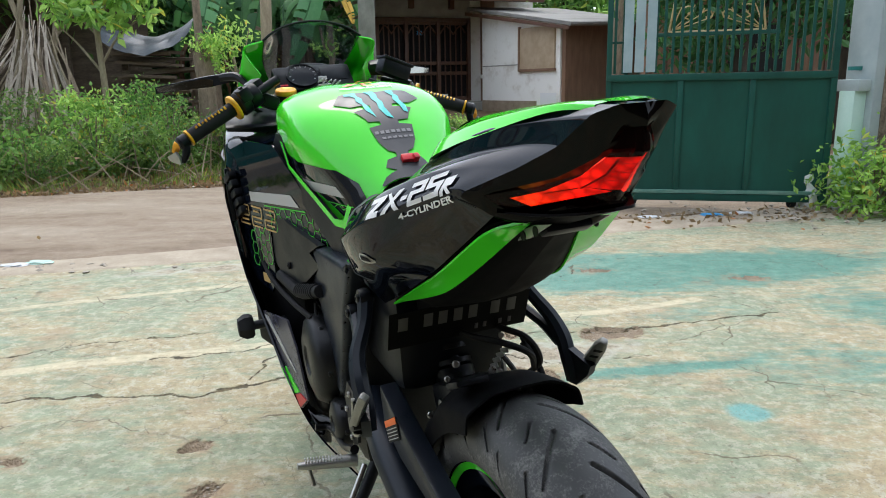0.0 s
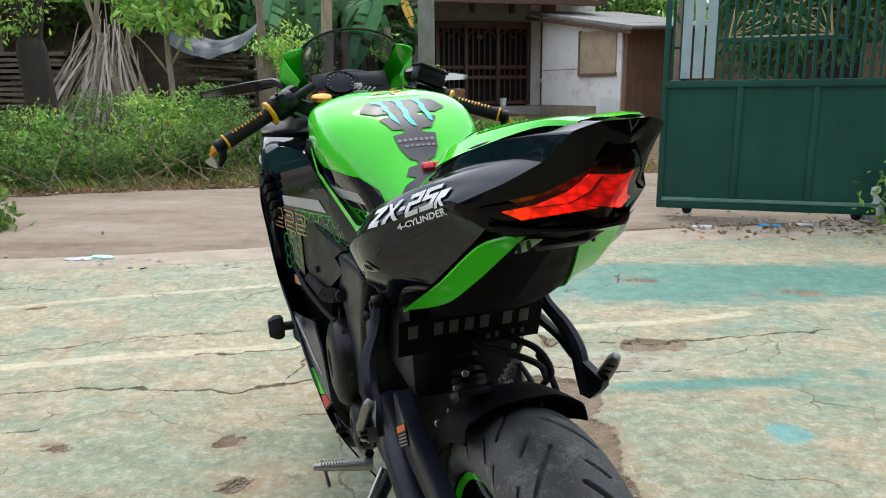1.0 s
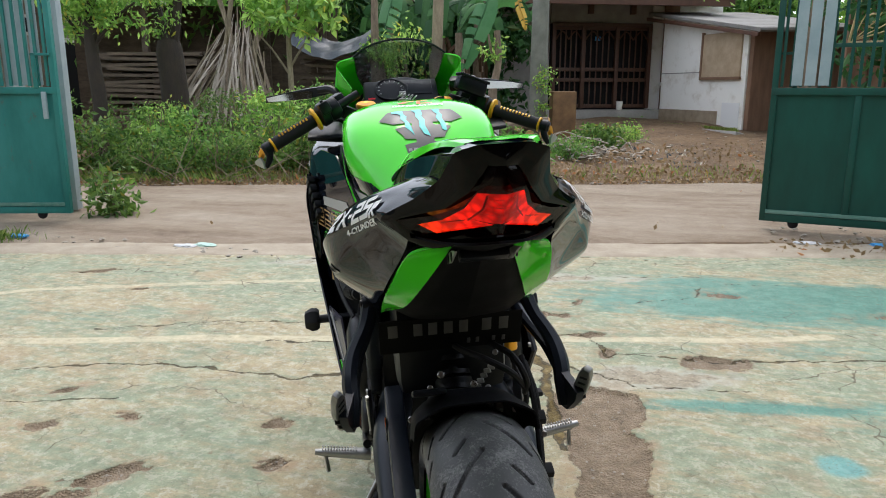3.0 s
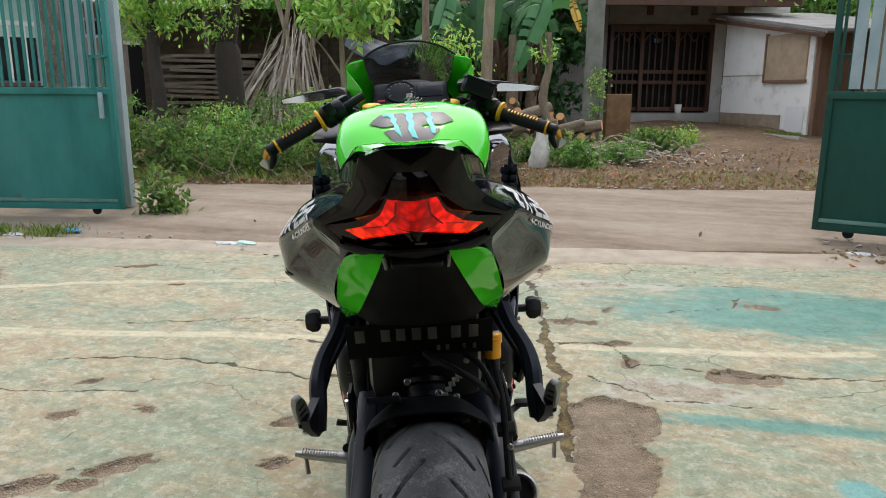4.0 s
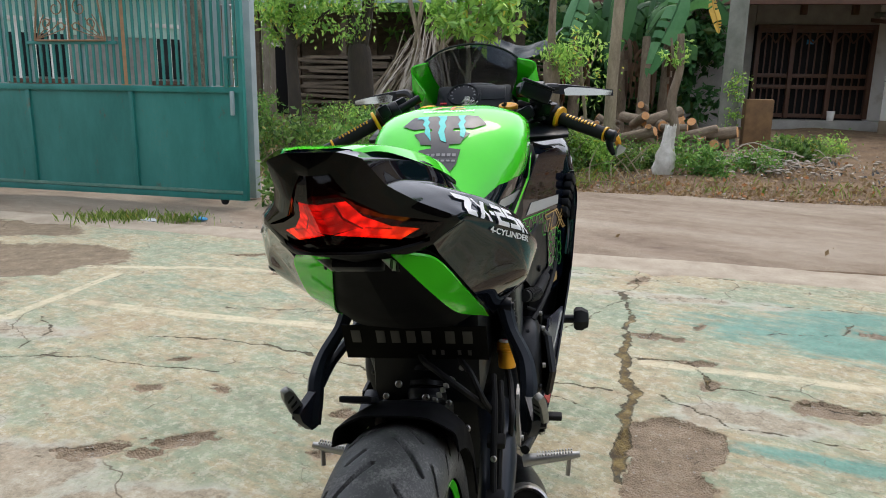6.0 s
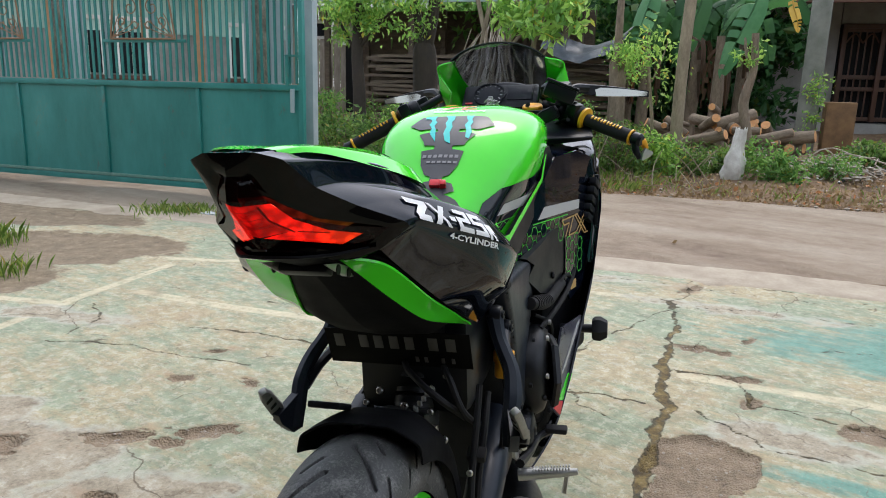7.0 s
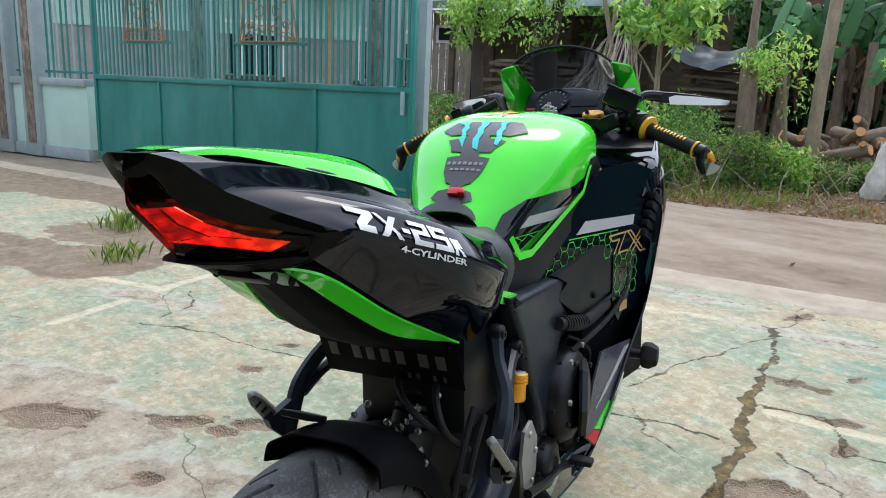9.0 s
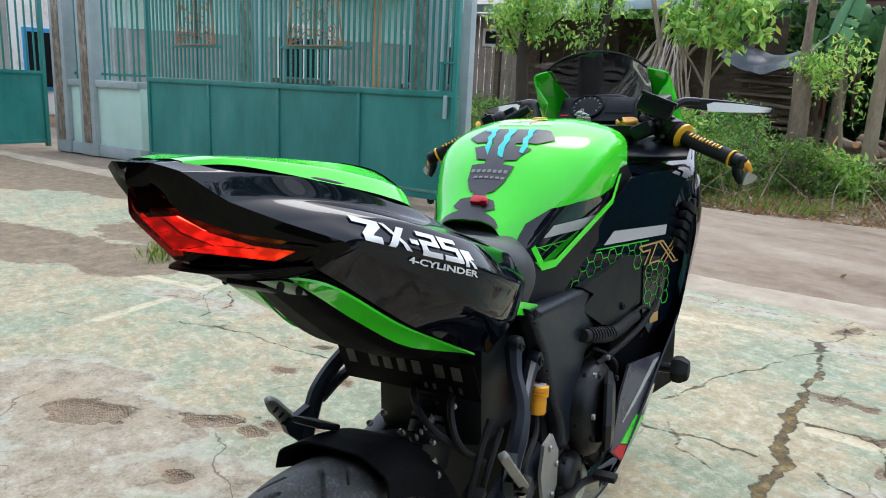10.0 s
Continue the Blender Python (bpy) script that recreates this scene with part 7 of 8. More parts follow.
# verge trees
tree(-6.81, 10.1, [(0, 0, 0), (0.02, 0, 0.7), (-0.02, 0, 1.5), (0, 0, 1.72)], [0.24, 0.21, 0.20, 0.16],
     [([(0, 0, 1.6), (-0.2, 0, 2.2), (-0.35, 0.1, 3.2)], 0.10), ([(0.05, 0, 1.6), (0.18, 0.05, 2.4), (0.22, 0.1, 3.4)], 0.08), ([(0, 0, 1.6), (0.02, 0.1, 2.3), (-0.02, 0.2, 3.3)], 0.07)],
     rand_centres(26, 0, 0, 2.5, 0.5, 0.4, 0.9, 3), 0.14, 40, 0.10, "tree with a thick dark trunk and pale stems", M_BARKDARK, M_LEAF, seed=3)
tree(-7.29, 9.0, [(0, 0, 0), (0.03, 0, 0.8), (0, 0, 1.6), (0.05, 0, 2.3)], [0.12, 0.10, 0.09, 0.07],
     [([(0, 0, 1.5), (-0.3, 0, 1.9), (-0.6, 0, 2.3)], 0.03), ([(0, 0, 1.6), (0.35, 0.1, 2.0), (0.7, 0.1, 2.2)], 0.03)],
     rand_centres(54, 0.0, 0, 2.35, 0.72, 0.5, 0.62, 4), 0.11, 60, 0.10, "young tree with feathery light green leaves on the verge", M_BARKDARK, M_LEAF, seed=4)
tree(-5.04, 10.6, [(0, 0, 0), (0.02, 0, 0.9), (-0.04, 0, 1.7), (0.02, 0, 2.6)], [0.05, 0.045, 0.04, 0.03],
     [([(0, 0, 1.2), (-0.3, 0, 1.6), (-0.6, 0, 1.9)], 0.02), ([(0, 0, 1.3), (0.3, 0, 1.7), (0.65, 0.05, 1.95)], 0.02), ([(0, 0, 1.7), (0.15, 0, 2.1), (0.25, 0, 2.5)], 0.02)],
     rand_centres(46, 0.1, 0, 2.25, 1.0, 0.5, 0.6, 5), 0.10, 26, 0.18, "young tree with broad light green leaves", M_BARKPALE, M_LEAF, seed=5, slim=0.42)
tree(-3.42, 10.2, [(0, 0, 0), (0, 0, 0.8), (-0.02, 0, 1.45), (-0.03, 0, 1.5)], [0.135, 0.12, 0.115, 0.075],
     [([(-0.02, 0, 1.45), (-0.03, 0, 2.3), (0.03, 0, 3.6)], 0.065)], rand_centres(12, 0.1, -0.1, 1.5, 0.35, 0.2, 0.35, 6), 0.09, 40, 0.08, "slim brown tree trunk with sprouting leaves", M_BARK, M_LEAF, seed=6)
tree(-2.61, 10.4, [(0, 0, 0), (0.02, 0, 1.2), (0.05, 0, 2.4), (0.10, 0, 4.0)], [0.088, 0.08, 0.074, 0.066], [], rand_centres(6, 0, 0, 0.25, 0.3, 0.2, 0.2, 16), 0.08, 40, 0.07, "straight pale tree trunk on the verge", M_BARKPALE, M_LEAF, seed=7)
tree(-3.05, 10.5, [(0.12, 0, 0), (0.05, 0, 0.6), (0, 0, 1.2), (-0.05, 0, 1.6)], [0.03, 0.028, 0.024, 0.015],
     [([(0, 0, 1.2), (0.12, 0, 1.5), (0.2, 0, 1.8)], 0.012), ([(0, 0, 1.1), (-0.2, 0, 1.4), (-0.3, 0, 1.6)], 0.012)], rand_centres(26, -0.05, 0, 1.45, 0.55, 0.35, 0.6, 8), 0.09, 15, 0.09, "thin sapling with light green leaves", M_BARKPALE, M_LEAF, seed=8)
tree(-1.79, 10.7, [(0, 0, 0), (0.05, 0, 0.5), (-0.03, 0, 0.95), (0.03, 0, 1.4), (0.01, 0, 1.85)], [0.075, 0.06, 0.065, 0.05, 0.045], [([(0, 0, 1.4), (-0.08, 0, 1.6), (-0.12, 0, 1.8)], 0.03)],
     rand_centres(7, 0, 0, 1.6, 0.18, 0.12, 0.16, 9), 0.06, 26, 0.08, "dead dark trunk with a few sprouts", M_BARK, M_LEAF, seed=9)
tree(2.6, 12.5, [(0, 0, 0), (0, 0, 1.5), (0.1, 0, 3.0)], [0.15, 0.13, 0.1], [([(0.1, 0, 2.6), (-0.5, 0, 3.0), (-1.0, 0, 3.2)], 0.05)], rand_centres(50, -0.4, 0, 3.3, 1.4, 1.0, 0.8, 10), 0.2, 70, 0.12, "leafy green tree over the annex roof", M_BARK, M_LEAF, seed=10)
# background wood
for k, (x, y, h) in enumerate(((-10.5, 19, 3.2), (-7.5, 18, 3.3), (-5.0, 20.5, 3.6), (-19, 10, 2.9), (5.5, 22, 3.6), (-12.0, 24, 3.8), (-21, 17, 3.2), (-13.5, 21, 3.9), (-16.5, 19.5, 3.7), (-10.0, 22.5, 4.0), (-12.4, 18.6, 4.0), (-11.0, 16.6, 3.6), (0.6, 25.5, 5.6), (3.4, 23.5, 5.2), (-2.5, 26.5, 5.4))):
    tree(x, y, [(0, 0, 0), (0.1, 0, h * 0.5), (0, 0, h)], [0.2, 0.16, 0.08], [([(0, 0, h * 0.5), (0.6, 0, h * 0.7), (1.2, 0, h * 0.8)], 0.07), ([(0, 0, h * 0.5), (-0.6, 0.2, h * 0.65), (-1.3, 0.2, h * 0.75)], 0.07)],
         rand_centres(60, 0, 0, h * 0.62, 2.4, 1.8, h * 0.42, 20 + k), 0.38, 60, 0.30, "tall dense green tree behind the houses", M_BARKDARK, M_LEAFD if k % 2 else M_LEAF, seed=30 + k)


# banana plants: broad blades on arched ribs
def banana_blade(pts, width, parent, mat, seed, face=None):
    """A broad leaf along its rib, its edges torn into strips."""
    r = np.random.RandomState(seed)
    p = smooth_path(pts, 9)
    b = bmesh.new()
    n = len(p)
    face = face or Vector((r.uniform(-0.7, 0.7), -1, r.uniform(-0.2, 0.5)))
    tear = {s: r.uniform(size=n) < 0.22 for s in (1, -1)}
    for s in (1, -1):
        prev, sag = None, 0.0
        for i, q in enumerate(p):
            t = i / (n - 1)
            d = Vector(p[min(i + 1, n - 1)] - p[max(i - 1, 0)]).normalized()
            side = d.cross(face).normalized()
            nrm = side.cross(d)
            w = width * (math.sin(math.pi * min(1, 0.05 + 0.95 * t)) ** 0.55) * 0.5
            if tear[s][i]:
                sag = r.uniform(0, 0.3)
                prev_row = None
            else:
                prev_row = prev
            row = [b.verts.new(Vector(q) + side * (w * s * u) - nrm * (w * (0.15 + sag) * u * u) - Vector((0, 0, w * sag * u * u))) for u in (0, 0.35, 0.7, 1.0)]
            if prev_row:
                for j in range(3):
                    b.faces.new((prev_row[j], prev_row[j + 1], row[j + 1], row[j]))
            prev = row
    tube(pts, [0.016, 0.012, 0.005], 5, 6, bm=b)
    return part("blade", b, mat, parent, "", 60)


def banana(x, y, blades, seed, h=1.6):
    r = np.random.RandomState(seed)
    g = empty("banana_plant", pose(x, y, ground_z(x, y) - 0.03), "banana plant with broad torn leaves and dry sheaths", "banana plant")
    part("pseudostem", tube([(0, 0, 0), (0.03, 0, h * 0.5), (0, 0, h)], [0.13, 0.11, 0.07], 10, 4), M_BARK, g, "brown banana stem")
    for k in range(blades):
        a = r.uniform(0, 6.28)
        L = r.uniform(0.9, 1.6)
        up = r.uniform(0.35, 0.9)
        dx, dy = math.cos(a), math.sin(a) * 0.7
        banana_blade([(0, 0, h), (dx * L * 0.3, dy * L * 0.3, h + up * 0.6), (dx * L * 0.6, dy * L * 0.6, h + up * 0.55), (dx * L * 0.8, dy * L * 0.8, h - 0.1), (dx * L * 0.9, dy * L * 0.9, h - 0.7)], 0.34, g, M_BANANA, seed * 20 + k)
    for k in range(5):
        a = r.uniform(0, 6.28)
        banana_blade([(0, 0, h * 0.9), (0.25 * math.cos(a), 0.2 * math.sin(a), h * 0.75), (0.33 * math.cos(a), 0.25 * math.sin(a), h * 0.3)], 0.16, g, M_SHEATH, seed * 30 + k)
    return g


for k, (x, y, n, h) in enumerate(((-3.35, 14.3, 3, 1.9), (-3.2, 15.2, 4, 2.2), (-4.0, 14.9, 4, 2.2), (-4.8, 14.4, 3, 2.0), (-5.4, 15.0, 3, 1.9))):
    banana(x, y, n, 41 + k, h)
g = empty("banana_leaves", pose(-2.95, 13.45, 0.3), "large hanging green banana leaves", "banana leaf")
banana_blade([(0.42, 0, 2.55), (0.34, -0.05, 2.2), (0.17, -0.1, 1.75), (-0.06, -0.1, 1.10)], 0.46, g, M_BANANALIT, 7, Vector((0.15, -1, 0.2)))
banana_blade([(-1.40, 0.1, 2.75), (-1.46, 0.0, 2.4), (-1.54, -0.1, 2.0), (-1.64, -0.1, 1.55)], 0.40, g, M_BANANALIT, 8, Vector((0.15, -1, 0.2)))
banana_blade([(-0.50, 0.1, 2.7), (-0.55, 0.0, 2.3), (-0.68, -0.1, 1.7), (-0.80, -0.1, 1.2)], 0.38, g, M_BANANA, 9, Vector((0.15, -1, 0.2)))
banana_blade([(0.95, -0.1, 2.45), (0.98, -0.2, 2.25), (1.08, -0.25, 2.0), (1.12, -0.25, 1.8)], 0.14, g, M_YELLOWLEAF, 10)


thicket = rand_centres(150, -5.3, 17.2, 1.9, 2.9, 0.7, 1.9, 77)
leaf_cloud(clumps(thicket, 0.26, 90, np.random.RandomState(78)), 0.26, M_BANANA, "dark_thicket", None, "dense dark green thicket behind the banana plants", 0.5, 0.45)
# hedge shrubs on the verge
def shrub(x, y, w, h, seed, mat, leaf=0.06, per=55, label="green leafy shrub on the road verge"):
    r = np.random.RandomState(seed)
    g = empty("shrub", pose(x, y, ground_z(x, y) - 0.03), label, "shrub", "verge shrubs")
    b = bmesh.new()
    for k in range(9):
        a = r.uniform(0, 6.28)
        q = r.uniform(0.2, 1) * w * 0.5
        tube([(0, 0, 0), (q * 0.5 * math.cos(a), q * 0.4 * math.sin(a), h * 0.5), (q * math.cos(a), q * 0.6 * math.sin(a), h * r.uniform(0.7, 1.05))], [0.008, 0.006, 0.003], 4, 3, bm=b)
    part("woody_base", b, M_BARK, g)
    cs = [(r.uniform(-0.5, 0.5) * w, r.uniform(-0.3, 0.3) * w, h * r.uniform(0.05, 1.0) ** 1.1) for _ in range(26)]
    leaf_cloud(clumps(cs, 0.10, per, r), leaf, mat, "foliage", g, "", 0.2, 0.42, rng=r)
    return g


VERGE = [(-7.9, 8.2, 1.0, 0.75), (-7.2, 7.7, 0.9, 0.55), (-6.5, 8.0, 1.0, 0.65), (-6.0, 8.6, 0.9, 0.8), (-5.6, 7.9, 0.9, 0.5), (-5.2, 8.5, 1.0, 0.75), (-4.8, 8.3, 0.8, 0.5), (-4.5, 9.1, 1.0, 0.95), (-4.0, 8.9, 0.9, 0.65),
         (-3.7, 9.5, 0.9, 0.9), (-3.1, 9.7, 0.7, 0.6), (-2.75, 10.0, 0.6, 0.45), (-2.35, 10.3, 0.5, 0.35), (-1.35, 10.4, 0.55, 0.4), (-2.1, 10.9, 0.4, 0.25), (-8.8, 9.0, 1.2, 0.8), (-7.9, 10.3, 1.2, 0.7), (-9.6, 10.2, 1.3, 0.8), (-5.7, 9.7, 1.2, 0.9), (-9.6, 8.4, 1.1, 0.75), (-3.9, 10.7, 0.8, 0.5), (-0.75, 11.2, 0.5, 0.25), (-6.5, 9.2, 1.0, 0.7),
         (-4.6, 9.9, 0.9, 0.85), (-5.3, 9.2, 0.7, 1.0), (-4.1, 9.9, 0.6, 1.05), (-0.45, 12.6, 0.6, 0.3), (-0.2, 13.6, 0.7, 0.25)]
for k, (x, y, w, h) in enumerate(VERGE):
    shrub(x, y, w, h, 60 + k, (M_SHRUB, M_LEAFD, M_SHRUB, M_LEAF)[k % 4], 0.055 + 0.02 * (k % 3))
shrub(3.35, 6.0, 0.7, 0.5, 95, M_LEAF, 0.07, label="leafy weed at the wall foot")
shrub(3.75, 6.15, 0.6, 0.4, 96, M_LEAFD, 0.06, label="leafy weed at the wall foot")
shrub(-4.12, 5.55, 0.22, 0.34, 97, M_SHRUB, 0.09, 16, label="fern-like weed behind the gate post")


# grass: one mesh for each stretch
def grass(name, places, h, label, mat=M_GRASS, seed=1):
    r = np.random.RandomState(seed)
    p = np.asarray(places)
    n = len(p)
    a = r.uniform(0, 6.28, n)
    L = h * r.uniform(0.5, 1.2, n)
    lean = np.stack([np.cos(a), np.sin(a), np.zeros(n)], 1) * (L * r.uniform(0.15, 0.7, n))[:, None]
    side = np.stack([-np.sin(a), np.cos(a), np.zeros(n)], 1) * 0.0026
    tip = p + lean + np.array([0, 0, 1]) * L[:, None]
    mid = p + lean * 0.3 + np.array([0, 0, 1]) * (L * 0.6)[:, None]
    v = np.stack([p - side, p + side, mid + side * 0.8, tip, mid - side * 0.8], 1).reshape(-1, 3)
    k = np.arange(n)[:, None] * 5
    data = bpy.data.meshes.new(name)
    data.from_pydata(v.tolist(), [], (k + np.array([[0, 1, 2, 3, 4]])).tolist())
    data.materials.append(mat.m)
    return tagged(new(name, data), label, "grass", kind="stuff")


def scatter(n, seed, x0, x1, d0, d1, z=0.0):
    r = np.random.RandomState(seed)
    x, d = r.uniform(x0, x1, n), d0 + (d1 - d0) * r.uniform(0, 1, n) ** 1.6
    y = FAR + d / COS_R + TAN_R * x
    return np.stack([x, y, np.minimum(np.maximum(d, 0) * 0.05, 0.42) - 0.03 + z], 1)


grass("verge_grass", np.concatenate([scatter(3800, 1, -11, -2.2, 0.12, 1.3), scatter(300, 2, -2.2, 4, 0.2, 1.2), scatter(3500, 3, -12, -3.0, 1.0, 5.0)]), 0.12, "rough green grass along the road verge")
r = np.random.RandomState(5)
for k, (x, y, n, h) in enumerate(((-4.40, 2.55, 90, 0.14), (-3.46, 2.24, 70, 0.11), (-4.55, 4.15, 260, 0.08), (-4.2, 4.38, 200, 0.07), (-4.75, 3.95, 150, 0.08))):
    grass("grass_tuft", np.concatenate([r.normal(size=(n, 2)) * (0.085 if k < 2 else 0.11) + np.array([x, y]), np.full((n, 1), -0.01)], 1), h, "small tuft of green grass in the yard earth", seed=70 + k)


# dead leaves, stones and litter
def flakes(name, places, size, mat, label, seed, flat=True):
    r = np.random.RandomState(seed)
    pos = np.asarray(places)
    return leaf_cloud(pos, size, mat, name, None, label, 0.0 if flat else 0.3, 0.6, rng=r)


fl = flakes("dead_leaves", np.concatenate([scatter(1800, 11, -10, 4, 0.0, 4.0, 0.03), scatter(900, 12, -9, 4, -0.12, 0.35, 0.03), scatter(14, 13, -8, 3, -3.2, -0.2, 0.02)]), 0.045, M_DRY, "brown dead leaves on the verge", 6)
tagged(fl, category="dead leaves")
M_PEBBLE = speckled("grey_brown_stones", (0.2, 0.17, 0.13), (0.45, 0.41, 0.35), 30, 0.9, 0.5, 0.004)


def pebbles(name, places, lo, hi, label, seed):
    r = np.random.RandomState(seed)
    vs, fs = [], []
    ico = [(0, 0, 1), (0.89, 0, 0.45), (0.28, 0.85, 0.45), (-0.72, 0.53, 0.45), (-0.72, -0.53, 0.45), (0.28, -0.85, 0.45), (0, 0, -0.4)]
    for p in places:
        s = r.uniform(lo, hi)
        k = len(vs)
        t = r.uniform(0, 6.28)
        for q in ico:
            q = np.array(q) * r.uniform(0.7, 1.25, 3) * s * np.array([1, 1, 0.6])
            vs.append((p[0] + q[0] * math.cos(t) - q[1] * math.sin(t), p[1] + q[0] * math.sin(t) + q[1] * math.cos(t), p[2] + q[2]))
        fs += [(k, k + 1 + i, k + 1 + (i + 1) % 5) for i in range(5)] + [(k + 6, k + 1 + (i + 1) % 5, k + 1 + i) for i in range(5)]
    data = bpy.data.meshes.new(name)
    data.from_pydata(vs, [], fs)
    data.materials.append(M_PEBBLE.m)
    return tagged(new(name, data), label, "stones", kind="stuff")


pebbles("verge_stones", scatter(900, 21, -10, 5, -0.1, 6.0, 0.02), 0.008, 0.04, "small stones and rubble scattered on the earth", 3)
r = np.random.RandomState(9)
spots = [(cx + rx * 0.6 * r.normal(), cy + ry * 0.6 * r.normal(), -0.008) for cx, cy, rx, ry, _ in PATCHES[:5] + PATCHES[13:17] for _ in range(22)]
pebbles("broken_concrete_grit", spots, 0.002, 0.007, "loose grit in the broken concrete", 4)
pebbles("gate_rubble", [(r.uniform(1.4, 4.2), 6.25 + r.normal() * 0.25, 0.0) for _ in range(160)] + [(r.uniform(-4.6, -1.5), r.uniform(0, 1) * 0.25 + 5.2 + 0.28 * -3.0, 0.0) for _ in range(60)], 0.006, 0.03, "broken stones and dirt along the gate foot", 5)


rr = np.random.RandomState(77)
tw = [(rr.uniform(1.3, 4.6), 5.95 + 0.16 * rr.normal(), 0.008) for _ in range(420)]
tagged(flakes("gate_dead_leaves", [(x, y + 0.12 * (x - 2.5), z) for x, y, z in tw], 0.05, M_DRY, "brown dead leaves and scraps swept along the gate foot", 46), category="dead leaves")
pebbles("gate_rubble_heap", [(rr.uniform(2.5, 4.8), 5.95 + 0.2 * rr.normal() + 0.1 * rr.uniform(), abs(rr.normal()) * 0.02) for _ in range(260)], 0.008, 0.035, "broken concrete rubble heaped at the wall foot", 8)


litter = flakes("leaf_litter", np.concatenate([scatter(2600, 14, -10, 3.5, -0.05, 0.9, 0.035), scatter(1500, 15, -9.5, 2, 0.6, 3.2, 0.05)]), 0.07, M_DRY, "thick brown leaf litter under the shrubs", 47)
tagged(litter, category="dead leaves")
rr = np.random.RandomState(91)
b = bmesh.new()
for k in range(170):
    x, y, z = scatter(1, 900 + k, -9.5, -1.5, 0.1, 1.9, 0.03)[0]
    L, a, up = rr.uniform(0.25, 0.9), rr.uniform(0, 6.28), rr.uniform(0.0, 1.1)
    d = Vector((math.cos(a), 0.5 * math.sin(a), up)).normalized() * L
    tube([(x, y, z), (x + d.x * 0.5 + rr.normal() * 0.03, y + d.y * 0.5, z + d.z * 0.55), (x + d.x, y + d.y, z + d.z)], [0.009, 0.006, 0.003], 5, 3, bm=b)
tagged(put("dry_stalks", b, M_BARKPALE, None, "dry stalks and sticks among the shrubs"), category="sticks", kind="stuff")


# crumpled plastic
M_PLASTIC = Mat("white_plastic_film", (0.72, 0.74, 0.76), 0.3)
M_PLASTIC.b.inputs["Transmission Weight"].default_value = 0.25
M_PLASTIC.bump(M_PLASTIC.noise(18, 4), 0.6, 0.02)
M_SACK = speckled("white_woven_sack", (0.38, 0.36, 0.3), (0.78, 0.76, 0.70), 7, 0.8, 0.5, 0.01, fine=160)


def crumple(name, x, y, z, sx, sy, sz, seed, mat, label, category, tie=False):
    b = bmesh.new()
    bmesh.ops.create_icosphere(b, subdivisions=4, radius=1.0)
    for v in b.verts:
        n = noise.noise(v.co * 1.7 + Vector((seed, 0, 0))) * 0.35 + noise.noise(v.co * 5 + Vector((0, seed, 0))) * 0.16
        v.co *= 1 + n
        if tie and v.co.z > 0.55:
            k = max(0.25, 1 - (v.co.z - 0.55) * 1.6)
            v.co.x *= k
            v.co.y *= k
        v.co.z = max(v.co.z, -0.8)
        v.co = Vector((v.co.x * sx, v.co.y * sy, (v.co.z + 0.8) * sz))
    o = put(name, b, mat, None, label, 40, pose(x, y, z))
    return tagged(o, category=category)


crumple("plastic_bag", 3.02, 6.42, 0.0, 0.20, 0.14, 0.20, 3, M_PLASTIC, "crumpled pale plastic bag of rubbish at the gate", "plastic bag", True)
crumple("plastic_bag", 3.22, 6.20, 0.0, 0.12, 0.08, 0.06, 5, M_PLASTIC, "small crumpled pale plastic bag on the ground", "plastic bag")


def sack(x, y, z, height, label):
    """A half-filled woven sack with a slack, open top."""
    b = bmesh.new()
    rows, n = [], 36
    for i in range(27):
        u = i / 26
        r = 0.100 + 0.045 * math.sin(math.pi * min(1, u * 1.5 + 0.1)) - 0.03 * u * u
        r *= min(1, 0.55 + 5 * u)
        row = []
        for k in range(n):
            a = 2 * math.pi * k / n
            d = Vector((math.cos(a), math.sin(a), u * 3))
            f = 1 + 0.22 * noise.noise(d * 1.6) + 0.14 * noise.noise(d * 4.2 + Vector((3, 0, 0))) + 0.07 * u * math.sin(7 * a + 6 * u)
            zz = u * height + (0.06 * noise.noise(d * 2.5) if u > 0.9 else 0)
            row.append(b.verts.new((r * f * math.cos(a) + 0.05 * u, 0.8 * r * f * math.sin(a) + 0.04 * u * u, zz)))
        rows.append(row)
    for r0, r1 in zip(rows, rows[1:]):
        for k in range(n):
            b.faces.new((r0[k], r0[(k + 1) % n], r1[(k + 1) % n], r1[k]))
    b.faces.new(rows[0][::-1])
    low = [b.verts.new(v.co * 0.55 + Vector((0.03, 0.02, height * 0.38))) for v in rows[-1]]
    for k in range(n):
        b.faces.new((rows[-1][k], rows[-1][(k + 1) % n], low[(k + 1) % n], low[k]))
    b.faces.new(low)
    return tagged(put("sack", b, M_SACK, None, label, 40, pose(x, y, z)), category="sack")


sack(-1.75, 10.2, 0.0, 0.70, "tall dirty white woven sack leaning by the trunk")
M_BLUE = Mat("blue_plastic", (0.05, 0.3, 0.6), 0.4)
for k, (x, y, mt, lb) in enumerate(((2.11, 6.02, M_BLUE, "scrap of blue plastic"), (2.35, 6.07, M_PLASTIC, "scrap of white plastic"), (-2.65, 4.55, M_PLASTIC, "scrap of white plastic"), (-2.54, 4.62, M_TEALWALL, "scrap of mint green plastic"), (-4.35, 4.2, M_PLASTIC, "scrap of white paper"), (-4.1, 4.5, M_BLUE, "scrap of blue paper"), (1.6, 5.95, M_PLASTIC, "scrap of white plastic"))):
    crumple("litter", x, y, -0.005, 0.085, 0.045, 0.014, 20 + k, mt, lb + " on the ground", "litter")

